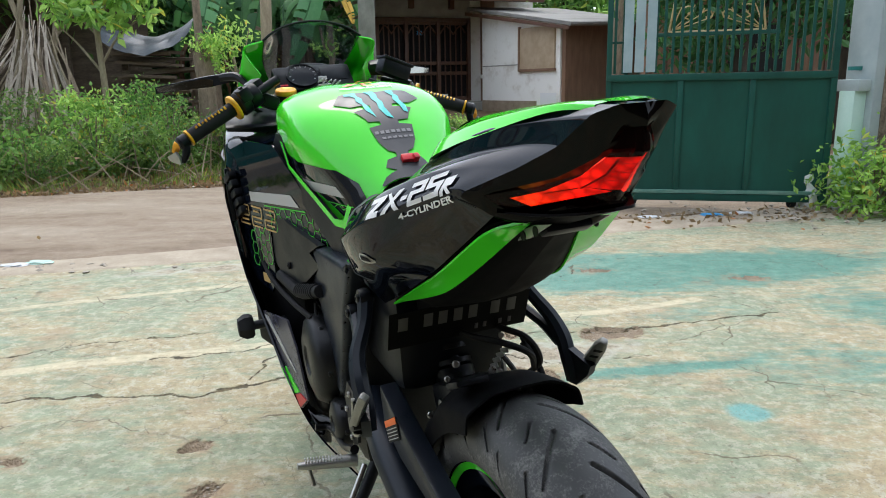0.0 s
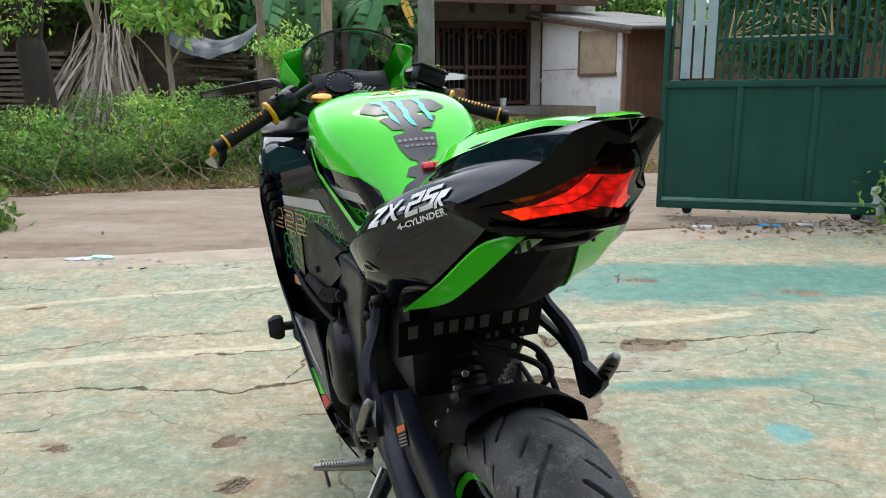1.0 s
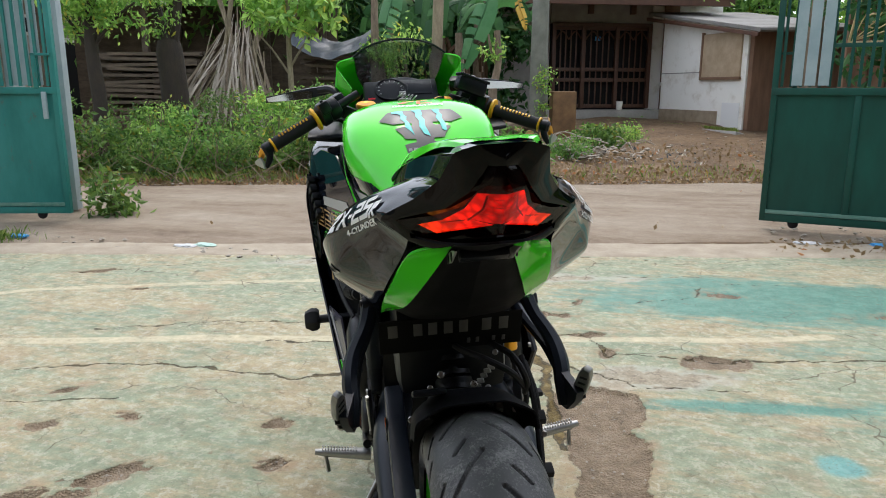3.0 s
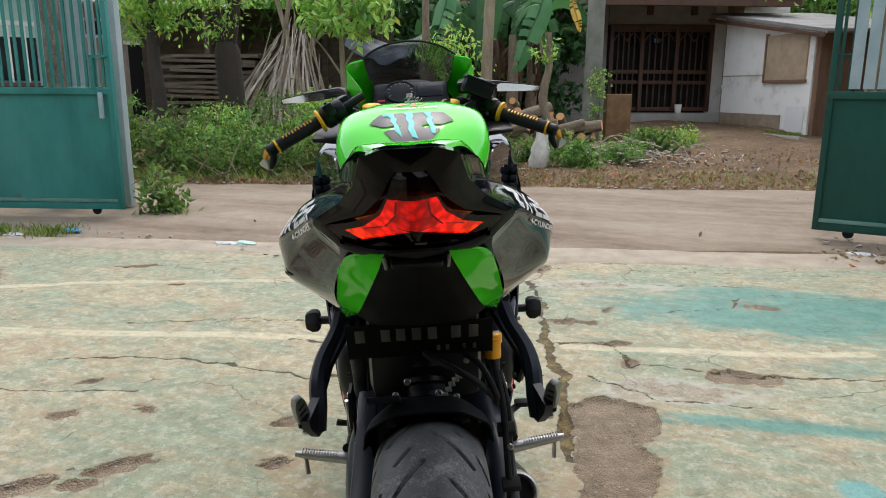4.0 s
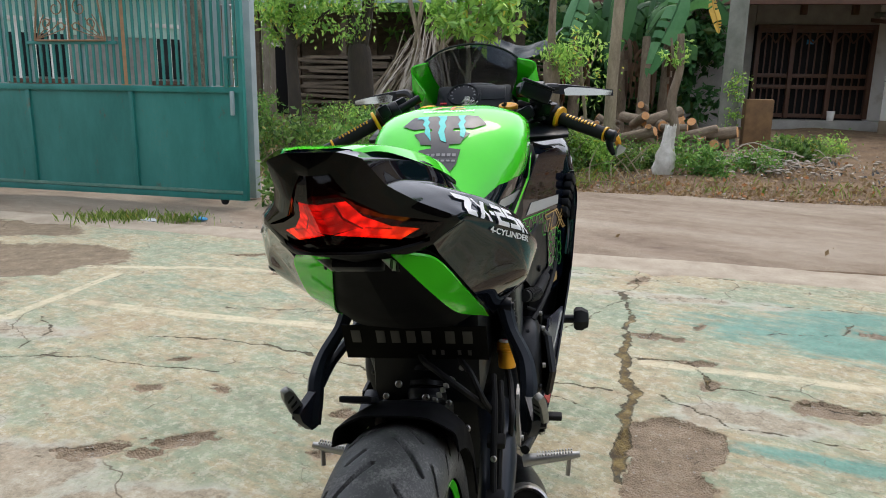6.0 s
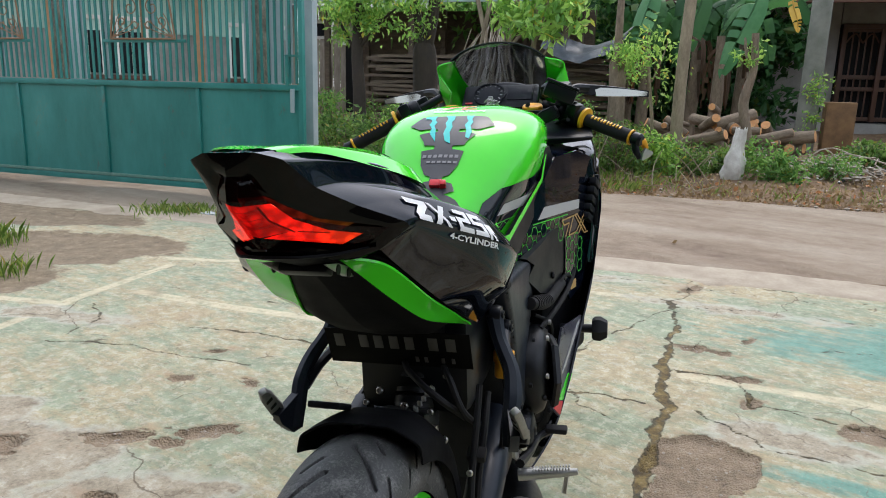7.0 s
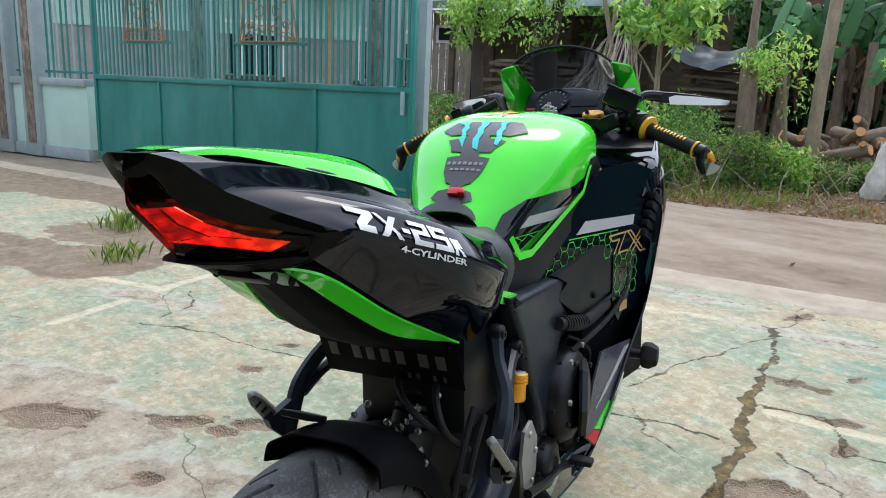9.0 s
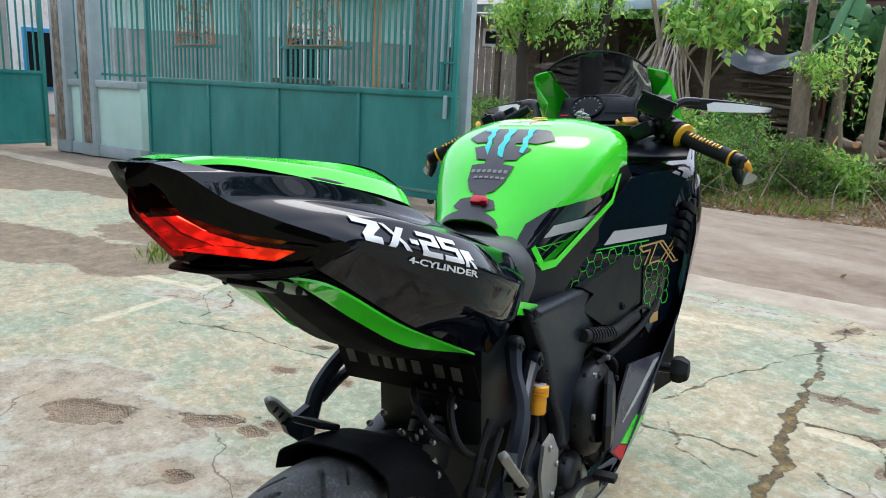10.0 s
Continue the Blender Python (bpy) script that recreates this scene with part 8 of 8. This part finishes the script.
# ---- timber, logs and rubble behind the verge ----
M_LOGEND = speckled("cut_wood_end", (0.55, 0.24, 0.08), (0.72, 0.40, 0.18), 30, 0.8, 0.3, 0.003)
M_DEADWOOD = speckled("grey_dead_wood", (0.26, 0.22, 0.17), (0.55, 0.48, 0.40), 10, 0.9, 0.6, 0.008, fine=60, stretch=(1, 1, 0.25))
r = np.random.RandomState(21)


def log(x, y, z, yaw, tilt, L, rad):
    g = empty("log", pose(x, y, z, 0, 90 + tilt, yaw), "cut log with orange-brown end in the wood pile", "log", "log pile")
    part("bark", spin([(rad * 0.92, -L / 2), (rad, -L / 2 + 0.01), (rad * 1.05, 0), (rad, L / 2 - 0.01), (rad * 0.92, L / 2)], 14), M_BARK, g)
    for s in (1, -1):
        part("cut_end", spin([(rad * 0.9, 0), (rad * 0.88, 0.004)], 14, pose(0, 0, s * (L / 2 + 0.001), 0 if s > 0 else 180, 0, 0)), M_LOGEND, g)


for k in range(64):
    x = r.uniform(-3.9, -1.55)
    y = 12.5 + TAN_R * (x + 2) + r.normal() * 0.35
    log(x, y, ground_z(x, y) + 0.04 + r.uniform(0.06, 0.75) * (1 - abs(x + 2.6) / 1.6), r.uniform(-70, 150), r.normal() * 16, r.uniform(0.3, 0.8), r.uniform(0.035, 0.095))
pebbles("rubble_heap", [(-0.9 + r.normal() * 0.55, 11.6 + r.normal() * 0.35, 0.08 + abs(r.normal()) * 0.10) for _ in range(420)], 0.02, 0.07, "heap of broken bricks and earth", 7)
b = bmesh.new()
for k in range(46):
    x = r.uniform(-3.5, 0.2)
    y = 11.6 + TAN_R * (x + 1.5) + r.normal() * 0.5
    a = r.uniform(0, 6.28)
    L = r.uniform(0.2, 0.7)
    z = ground_z(x, y) + r.uniform(0.02, 0.2)
    tube([(x, y, z), (x + L * 0.5 * math.cos(a), y + L * 0.3 * math.sin(a), z + r.uniform(0, 0.12)), (x + L * math.cos(a), y + L * 0.6 * math.sin(a), z + r.normal() * 0.05)], [0.012, 0.008, 0.004], 5, 3, bm=b)
tagged(put("fallen_branches", b, M_DEADWOOD, None, "dry fallen branches and twigs on the earth"), category="branches", kind="stuff")

# dry palm fronds leaning in a heap
g = empty("palm_frond_heap", pose(-7.25, 12.3, 0.1), "heap of dry grey palm fronds leaning on a frame", "palm fronds")
for k in range(64):
    x0 = r.uniform(-1.0, 1.0)
    top = Vector((x0 * 0.35 + r.normal() * 0.12, 0.3 + r.normal() * 0.1, 1.9 + r.normal() * 0.28))
    foot = Vector((x0 * 1.25 + r.normal() * 0.1, -0.35 + r.normal() * 0.2, 0.15 + r.uniform(0, 0.3)))
    m = (top + foot) / 2 + Vector((r.normal() * 0.06, -0.10, r.normal() * 0.06))
    part("frond", tube([top, m, foot], [0.008, 0.020, 0.032 if k % 3 else 0.05], 3, 4), (M_DEADWOOD, M_BARKPALE, M_DEADWOOD, M_BARK)[k % 4], g)
for x0, x1 in ((-0.6, 0.1), (0.1, 0.7), (0.5, -0.3)):
    part("pole", tube([(x0, 0.3, 0), (x1, 0.2, 2.9)], 0.045, 8, curved=False), M_BARKPALE, g)

# timber stacks in an open shed
M_PLANK = speckled("dark_weathered_planks", (0.05, 0.036, 0.025), (0.19, 0.145, 0.10), 8, 0.9, 0.5, 0.006, fine=50, stretch=(0.3, 1, 1))
M_TIN = speckled("grey_corrugated_iron", (0.13, 0.125, 0.115), (0.28, 0.265, 0.245), 5, 0.55, 0.2, 0.004)
shed = empty("timber_shed", pose(-9.0, 12.9, 0.3, 0, 0, 20), "open shed of dark timber posts with a tin roof", "shed")
for x in (-2.4, -0.4, 1.6, 2.9):
    for y in (0, 2.2):
        part("shed_post", box(0.12, 0.12, 2.9, pose(x, y, 1.3), 0.01), M_PLANK, shed)
part("shed_roof", box(6.2, 3.4, 0.05, pose(0.2, 1.0, 2.85, 9, 0, 0), 0.01), M_TIN, shed, "tin roof")
part("shed_back", box(6.0, 0.05, 2.7, pose(0.2, 2.4, 1.3)), M_PLANK, shed, "dark board back wall")
part("fascia", box(6.2, 0.03, 0.16, pose(0.2, -0.7, 2.58), 0.004), M_PALE, shed, "pale fascia board")
for x0, x1 in ((1.6, 2.7), (2.7, 1.7)):
    part("brace", tube([(x0, -0.05, 1.5), (x1, -0.05, 2.75)], 0.035, 6, curved=False), M_BARKPALE, shed)
stack = empty("plank_stack", pose(-8.9, 12.3, 0.3, 0, 0, 20), "tall stack of dark weathered planks", "planks")
for i in range(13):
    for j in range(4):
        part("plank", box(r.uniform(1.7, 2.3), 0.2, 0.06, pose(r.normal() * 0.12, 0.23 * j, 0.25 + 0.10 * i, r.normal() * 1.0, r.normal() * 1.5, r.normal() * 2)), M_PLANK, stack)
M_TARP = speckled("blue-grey_tarpaulin", (0.02, 0.027, 0.034), (0.085, 0.105, 0.12), 3, 0.4, 0.5, 0.03, fine=20)
tarp_rows = []
for i in range(15):
    u = -1 + i / 7
    row = []
    for j in range(9):
        v = j / 8
        fold = 0.05 * noise.noise((u * 2.2, v * 2.0, 3.1)) + 0.02 * noise.noise((u * 6.0, v * 5.0, 8.3))
        row.append((u * 0.80, 0.65 - 1.05 * v, 0.36 + 0.30 * u * u + 0.12 * max(u, 0) - 0.28 * v - 0.10 * max(v - 0.8, 0) / 0.2 + fold))
    tarp_rows.append(row)
tagged(put("tarpaulin_cover", loft(tarp_rows, 3, 3, thick=0.006), M_TARP, None, "sagging blue-grey tarpaulin spread over a heap of boards", 60, pose(-5.55, 13.4, 1.66, 0, 0, 12)), category="tarpaulin")
heap = empty("covered_heap", pose(-5.55, 13.5, 0.3, 0, 0, 12), "heap of dark boards under the tarpaulin", "boards")
for k in range(26):
    part("board", box(r.uniform(0.9, 1.5), 0.16, 0.05, pose(r.normal() * 0.1, r.uniform(-0.2, 0.35), 0.06 + 0.055 * k, r.normal() * 3, r.normal() * 3, r.normal() * 8)), M_PLANK, heap)

# ---- house across the road ----
M_PLASTER = Mat("stained_white_plaster", (0.8, 0.77, 0.7), 0.9)
_a, _b = M_PLASTER.noise(2.2, 7, 0.65), M_PLASTER.noise(40, 5)
M_PLASTER.color(M_PLASTER.mix(M_PLASTER.span(_a, 0.5, 0.72, 0, 0.6), (0.90, 0.88, 0.83), (0.5, 0.43, 0.34)))
M_PLASTER.bump(_b, 0.3, 0.004)
M_GREYWALL = speckled("grey_old_cement", (0.24, 0.23, 0.21), (0.42, 0.4, 0.37), 3, 0.9, 0.5, 0.006)
M_DOOR = speckled("dark_red_brown_wood", (0.06, 0.026, 0.016), (0.13, 0.06, 0.035), 10, 0.5, 0.2, 0.002, stretch=(1, 1, 0.2))
M_BROWNBOARD = speckled("brown_boards", (0.14, 0.075, 0.045), (0.27, 0.16, 0.10), 8, 0.8, 0.4, 0.004, stretch=(1.2, 1.2, 0.25))
M_DARKBOARD = speckled("unseen_dark_boards", (0.04, 0.026, 0.018), (0.09, 0.06, 0.04), 8, 0.8, 0.4, 0.004, stretch=(1.2, 1.2, 0.25))
# near-black for sheets that stand in for the shade of unlit rooms
M_ROOMSHADE = Mat("room_shade_black", (0.012, 0.012, 0.013), 0.9)
H = pose(-2.25, 19.2, 0.62, 0, 0, 24)
house = empty("house", H, "old village house with a dark grille door under a porch", "house")
part("wall", box(4.2, 0.2, 3.4, pose(-2.15, 0.1, 1.5)), M_GREYWALL, house, "grey cement wall")
part("wall_right", box(1.9, 0.2, 3.4, pose(3.60, 0.1, 1.5)), M_PLASTER, house, "pale plaster wall by the door")
part("wall_over_door", box(2.7, 0.2, 1.0, pose(1.32, 0.1, 2.62)), M_GREYWALL, house)
part("plinth", box(7.5, 0.9, 0.34, pose(0.6, -0.3, -0.20), 0.02), M_GREYWALL, house, "grey cement porch plinth")
part("step", box(2.6, 0.5, 0.16, pose(1.6, -0.95, -0.36), 0.02), M_GREYWALL, house)
part("room_shade_sheet", box(2.9, 0.05, 2.6, pose(1.32, 0.24, 1.15)), M_ROOMSHADE, house)
part("porch_roof", box(8.0, 2.6, 0.08, pose(-0.3, -0.9, 2.62, 4, 0, 0)), M_BROWNBOARD, house, "brown board porch ceiling")
part("roof", box(9.5, 6.0, 0.12, pose(-0.5, 2.2, 3.9, 24, 0, 0)), M_TIN, house, "tin roof")
part("eave_beam", box(8.0, 0.1, 0.22, pose(-0.3, -2.1, 2.45), 0.01), M_DOOR, house)
door = empty("door_1", pose(0, 0, 0), "dark red-brown timber door with three barred panels")
door.parent = house
part("door_head", box(2.64, 0.12, 0.10, pose(1.32, -0.02, 2.08), 0.006), M_DOOR, door)
for x in (0.05, 0.83, 1.72, 2.59):
    part("door_post", box(0.10, 0.12, 2.1, pose(x, -0.02, 1.05), 0.006), M_DOOR, door)
for x0, x1 in ((0.10, 0.78), (0.88, 1.67), (1.77, 2.54)):
    for z in (0.06, 0.72, 0.98, 2.0):
        part("door_rail", box(x1 - x0, 0.06, 0.09, pose((x0 + x1) / 2, -0.01, z), 0.004), M_DOOR, door)
    for k in range(1, 5):
        part("door_bar", box(0.03, 0.03, 2.0, pose(x0 + (x1 - x0) * k / 5, -0.01, 1.05)), M_DOOR, door)
    for k in range(2):
        part("arch_piece", tube([(x0 + (x1 - x0) * (0.5 * k), -0.02, 1.72), (x0 + (x1 - x0) * (0.5 * k + 0.25), -0.02, 1.92), (x0 + (x1 - x0) * (0.5 * k + 0.5), -0.02, 1.72)], 0.02, 5, 5), M_DOOR, door)
part("door_sticker", box(0.14, 0.01, 0.10, pose(1.22, 0.02, 1.75)), M_BLUE, door, "small blue sticker")
part("board_column", box(0.36, 0.14, 3.0, pose(3.10, -0.15, 1.35), 0.01), M_BROWNBOARD, house, "brown board column")
part("column_band", box(0.38, 0.16, 0.10, pose(3.10, -0.15, 0.62), 0.01), M_PLASTER, house)
for x in (0.9, 2.0):
    part("porch_bracket", box(0.14, 0.12, 0.26, pose(x, -0.3, 2.45), 0.02), M_DOOR, house)
bucket = spin([(0.07, 0), (0.085, 0.2), (0.09, 0.2), (0.09, 0.215), (0.08, 0.215)], 16, H @ pose(1.65, -0.6, -0.03))
tagged(put("bucket", bucket, M_PLASTER, None, "small white bucket on the porch step"), category="bucket")
annex = empty("annex", pose(0.55, 19.0, 0.15, 0, 0, -56.6), "white plastered side room with a tin roof and boarded window", "annex")
part("wall", slab([(0, -0.2), (3.0, -0.2), (3.0, 2.12), (0, 2.62)], 0.16), M_PLASTER, annex, "white plaster wall stained brown below")
part("wall_stain", box(2.2, 0.01, 0.62, pose(1.1, -0.086, 0.18)), speckled("damp_brown_render", (0.22, 0.16, 0.10), (0.42, 0.34, 0.25), 5, 0.9, 0.4, 0.004), annex, "damp brown wall foot")
part("wall_patch", box(0.55, 0.012, 0.75, pose(2.62, -0.088, 0.30)), M_WHITE, annex, "newer white board at the wall foot")
part("panel_joint", box(2.2, 0.012, 0.02, pose(1.1, -0.087, 1.32)), M_GREYWALL, annex)
part("window_board", box(1.25, 0.05, 0.92, pose(2.22, -0.10, 1.66), 0.006), speckled("pale_plywood", (0.36, 0.26, 0.16), (0.56, 0.44, 0.31), 5, 0.8, 0.2, 0.002), annex, "weathered plywood window board")
part("board_sill", box(1.3, 0.07, 0.06, pose(2.22, -0.11, 1.18)), M_BROWNBOARD, annex)
part("board_upright", box(0.05, 0.07, 1.0, pose(1.58, -0.11, 1.66)), M_BROWNBOARD, annex)
part("end_wall", box(0.12, 2.4, 2.3, pose(3.08, 1.15, 1.0)), M_BROWNBOARD, annex, "brown board end wall")
for k in range(46):
    part("roof_rib", tube([(-0.25 + 0.085 * k, -0.34, 2.72 - 0.0142 * k), (-0.25 + 0.085 * k, 2.5, 2.80 - 0.0142 * k)], 0.048, 6, curved=False), M_TIN, annex, "", 60)
part("eave_batten", slab([(-0.25, 2.56), (3.65, 1.95), (3.65, 2.02), (-0.25, 2.64)], 0.05, "y", pose(0, -0.40, 0)), M_DOOR, annex)
part("foot_bank", box(4.2, 0.7, 0.25, pose(1.6, -0.45, -0.05, -14, 0, 0), 0.05), M_GREYWALL, annex)
grass("wall_foot_moss", np.stack([0.55 + 0.55 * (u := np.random.RandomState(3).uniform(0, 3.4, 1800)) - 0.4, 19.0 - 0.83 * u - 0.3 + np.random.RandomState(4).normal(size=1800) * 0.12, np.full(1800, 0.28)], 1), 0.07, "mossy green weeds along the annex foot", seed=12)
b = box(0.46, 0.34, 0.92, None, 0.03)
tagged(put("rusty_block", b, speckled("mossy_rusty_block", (0.10, 0.055, 0.025), (0.26, 0.15, 0.07), 5, 0.9, 0.6, 0.01), None, "rusty brown block overgrown with moss", 40, pose(-1.28, 14.3, 0.60, 0, 0, 20)), category="block")
pole = tube([(-1.75, 14.2, 0), (-1.74, 14.2, 2.0), (-1.73, 14.2, 4.0)], [0.17, 0.16, 0.15], 14)
tagged(put("concrete_pole", pole, speckled("mossy_pole_concrete", (0.12, 0.13, 0.10), (0.27, 0.27, 0.23), 4, 0.9, 0.6, 0.008), None, "grey round concrete pole with climbing plants"), category="pole")
leaf_cloud(clumps([(-1.62, 14.0, 0.8), (-1.60, 14.0, 1.1), (-1.7, 14.0, 0.5), (-1.58, 14.0, 1.4), (-1.66, 14.0, 1.25)], 0.09, 70), 0.08, M_LEAF, "pole_creeper", None, "green creeper climbing the concrete pole")
# brown boarded house and trees beyond the east gate
east = empty("east_house", pose(3.4, 14.6, 0.1, 0, 0, 12), "low brown boarded house behind the east gate", "house")
part("wall", box(8, 0.2, 2.6, pose(4.1, 0, 1.3)), M_BROWNBOARD, east, "brown board wall")
for k in range(26):
    part("cover_strip", box(0.05, 0.03, 2.6, pose(0.2 + 0.31 * k, -0.115, 1.3)), M_DOOR, east)
part("roof", box(8.6, 3.2, 0.1, pose(4.1, 0.9, 2.95, 14, 0, 0)), M_TIN, east)
part("window_shade_sheet", box(1.2, 0.04, 1.0, pose(2.4, -0.13, 1.5)), M_ROOMSHADE, east)
for k, (x, y, h) in enumerate(((4.2, 11.6, 3.2), (6.2, 12.4, 4.2), (8.5, 13.0, 4.5), (5.2, 18.0, 6.5), (9, 18, 6.5))):
    tree(x, y, [(0, 0, 0), (0.05, 0, h * 0.5), (0, 0, h)], [0.13, 0.11, 0.06], [([(0, 0, h * 0.5), (0.5, 0, h * 0.7), (0.9, 0, h * 0.8)], 0.05), ([(0, 0, h * 0.5), (-0.5, 0.1, h * 0.65), (-0.9, 0.1, h * 0.75)], 0.05)],
         rand_centres(44, 0, 0, h * 0.7, 1.5, 1.2, h * 0.38, 80 + k), 0.28, 60, 0.2, "dense green tree beyond the gate", M_BARKDARK, M_LEAFD if k > 2 else M_BANANA, seed=90 + k)
# ---- house behind the west gate ----
west = empty("west_house", pose(-14.5, 6.0, 0, 0, 0, 62), "neighbouring house with mint walls and barred windows", "house")
part("wall", box(8, 0.2, 3.6, pose(2.0, 0, 1.8)), M_GREYWALL, west, "grey wall")
part("wall_band", box(8, 0.06, 1.3, pose(2.0, -0.12, 2.7)), M_TEALWALL, west, "mint green upper band")
for x in (2.6, 5.3):
    win = empty("window_1", pose(x, -0.13, 1.75), "white barred window")
    win.parent = west
    part("window_pane", box(1.1, 0.03, 1.0, pose(0, 0, 0)), M_GLASSDIAL, win)
    for k in range(5):
        part("window_bar", box(0.05, 0.05, 1.06, pose(-0.55 + 0.275 * k, -0.03, 0)), M_PLASTER, win)
    part("window_sill", box(1.3, 0.16, 0.08, pose(0, -0.05, -0.58), 0.01), M_DOOR, win)
    part("window_head", box(1.25, 0.08, 0.08, pose(0, -0.03, 0.55), 0.01), M_PLASTER, win)
for x in (1.5, 4.1):
    part("porch_post", box(0.16, 0.16, 3.0, pose(x, -0.6, 1.5), 0.01), speckled("orange_timber", (0.35, 0.17, 0.07), (0.5, 0.27, 0.13), 8, 0.6, 0.2, 0.003), west, "orange-brown timber post")
part("roof", box(9, 4, 0.15, pose(2.0, 0.6, 3.75, 15, 0, 0)), M_BROWNBOARD, west)
timber = empty("timber_house", pose(-14.2, 15.6, 0.3, 0, 0, 42), "old grey timber house with a dark doorway", "house")
for k in range(26):
    part("board", box(0.19, 0.04, 3.2, pose(-2.5 + 0.2 * k, 0.01 * (k % 2), 1.5)), M_DEADWOOD, timber)
part("doorway", box(0.8, 0.06, 2.0, pose(0.35, -0.03, 0.95)), M_ROOMSHADE, timber, "near-black sheet for the shade in the open doorway")
part("door_frame", box(1.0, 0.05, 0.10, pose(0.35, -0.05, 2.0), 0.005), M_PLASTER, timber)
part("window_frame", box(0.7, 0.05, 0.5, pose(-0.75, -0.04, 2.35), 0.005), M_PLASTER, timber, "pale window frame")
part("window_pane", box(0.54, 0.03, 0.34, pose(-0.75, -0.06, 2.35)), M_GLASSDIAL, timber)
part("porch_rail", box(2.0, 0.06, 0.06, pose(1.6, -0.5, 0.75), 0.005), M_PLANK, timber)
for k in range(5):
    part("rail_post", box(0.05, 0.05, 0.75, pose(0.7 + 0.45 * k, -0.5, 0.38), 0.004), M_PLANK, timber)
part("roof", box(6.4, 3.4, 0.08, pose(0.1, 0.9, 3.3, 14, 0, 0)), M_TIN, timber, "rusty tin roof")
far = empty("white_house", pose(-19.5, 3.6, 0, 0, 0, 95), "white house with teal window frames far down the lane", "house")
part("wall", box(9, 0.2, 4.2, pose(0, 0, 2.1)), M_PLASTER, far)
for x in (-1.5, 0.8):
    part("window_frame", box(1.0, 0.08, 1.5, pose(x, -0.12, 1.4), 0.01), M_BLUE, far, "teal window frame")
    part("window_pane", box(0.8, 0.04, 1.3, pose(x, -0.16, 1.4)), M_GLASSDIAL, far)
# ---- added unseen house front behind the camera: closes the yard, darkens reflections ----
home = empty("unseen_home_front", pose(0, -2.6, 0, 0, 0, 12), "added dark house front out of view, closing the yard and darkening reflections", "house", kind="structure")
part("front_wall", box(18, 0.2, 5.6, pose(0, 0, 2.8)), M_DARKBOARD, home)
# this porch roof is added as well and blocks sky behind the camera
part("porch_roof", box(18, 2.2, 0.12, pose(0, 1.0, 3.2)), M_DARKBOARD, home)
# east wall is added out of view, dark so the flank reflects less
tagged(put("unseen_wall_east", box(0.2, 9.5, 2.0, pose(6.6, 2.2, 1.0)), M_DARKBOARD), "added dark yard wall out of view, for darker reflections", "wall", kind="structure")
tagged(put("wall_south_west", box(0.2, 6.5, 2.2, pose(-12.3, -0.6, 1.1)), M_GREYWALL), "grey cement yard wall", "wall", kind="structure")


rr = np.random.RandomState(31)
for nm, mt, lb, n in (("scrap_litter", M_SACK, "pale scraps of rubbish on the earth", 150), ("charred_litter", M_TARP, "charred dark scraps of rubbish on the earth", 120)):
    pts = np.stack([rr.uniform(-1.9, 1.2, n), rr.uniform(10.6, 12.6, n), np.zeros(n)], 1)
    pts[:, 2] = [ground_z(x, y) + 0.01 for x, y, _ in pts]
    tagged(flakes(nm, pts, 0.06, mt, lb, 44), category="litter")

for k in range(9):
    x, y = -24 + 5.2 * k, 27.0 + 2.0 * math.sin(k * 2.1)
    tree(x, y, [(0, 0, 0), (0.1, 0, 1.5), (0, 0, 2.8)], [0.2, 0.16, 0.08], [([(0, 0, 1.4), (0.6, 0, 2.0), (1.2, 0, 2.4)], 0.06)],
         rand_centres(46, 0, 0, 2.0, 3.0, 1.5, 1.5, 140 + k), 0.42, 50, 0.36, "broad green tree in the far belt of trees", M_BARKDARK, M_LEAFD, seed=150 + k)
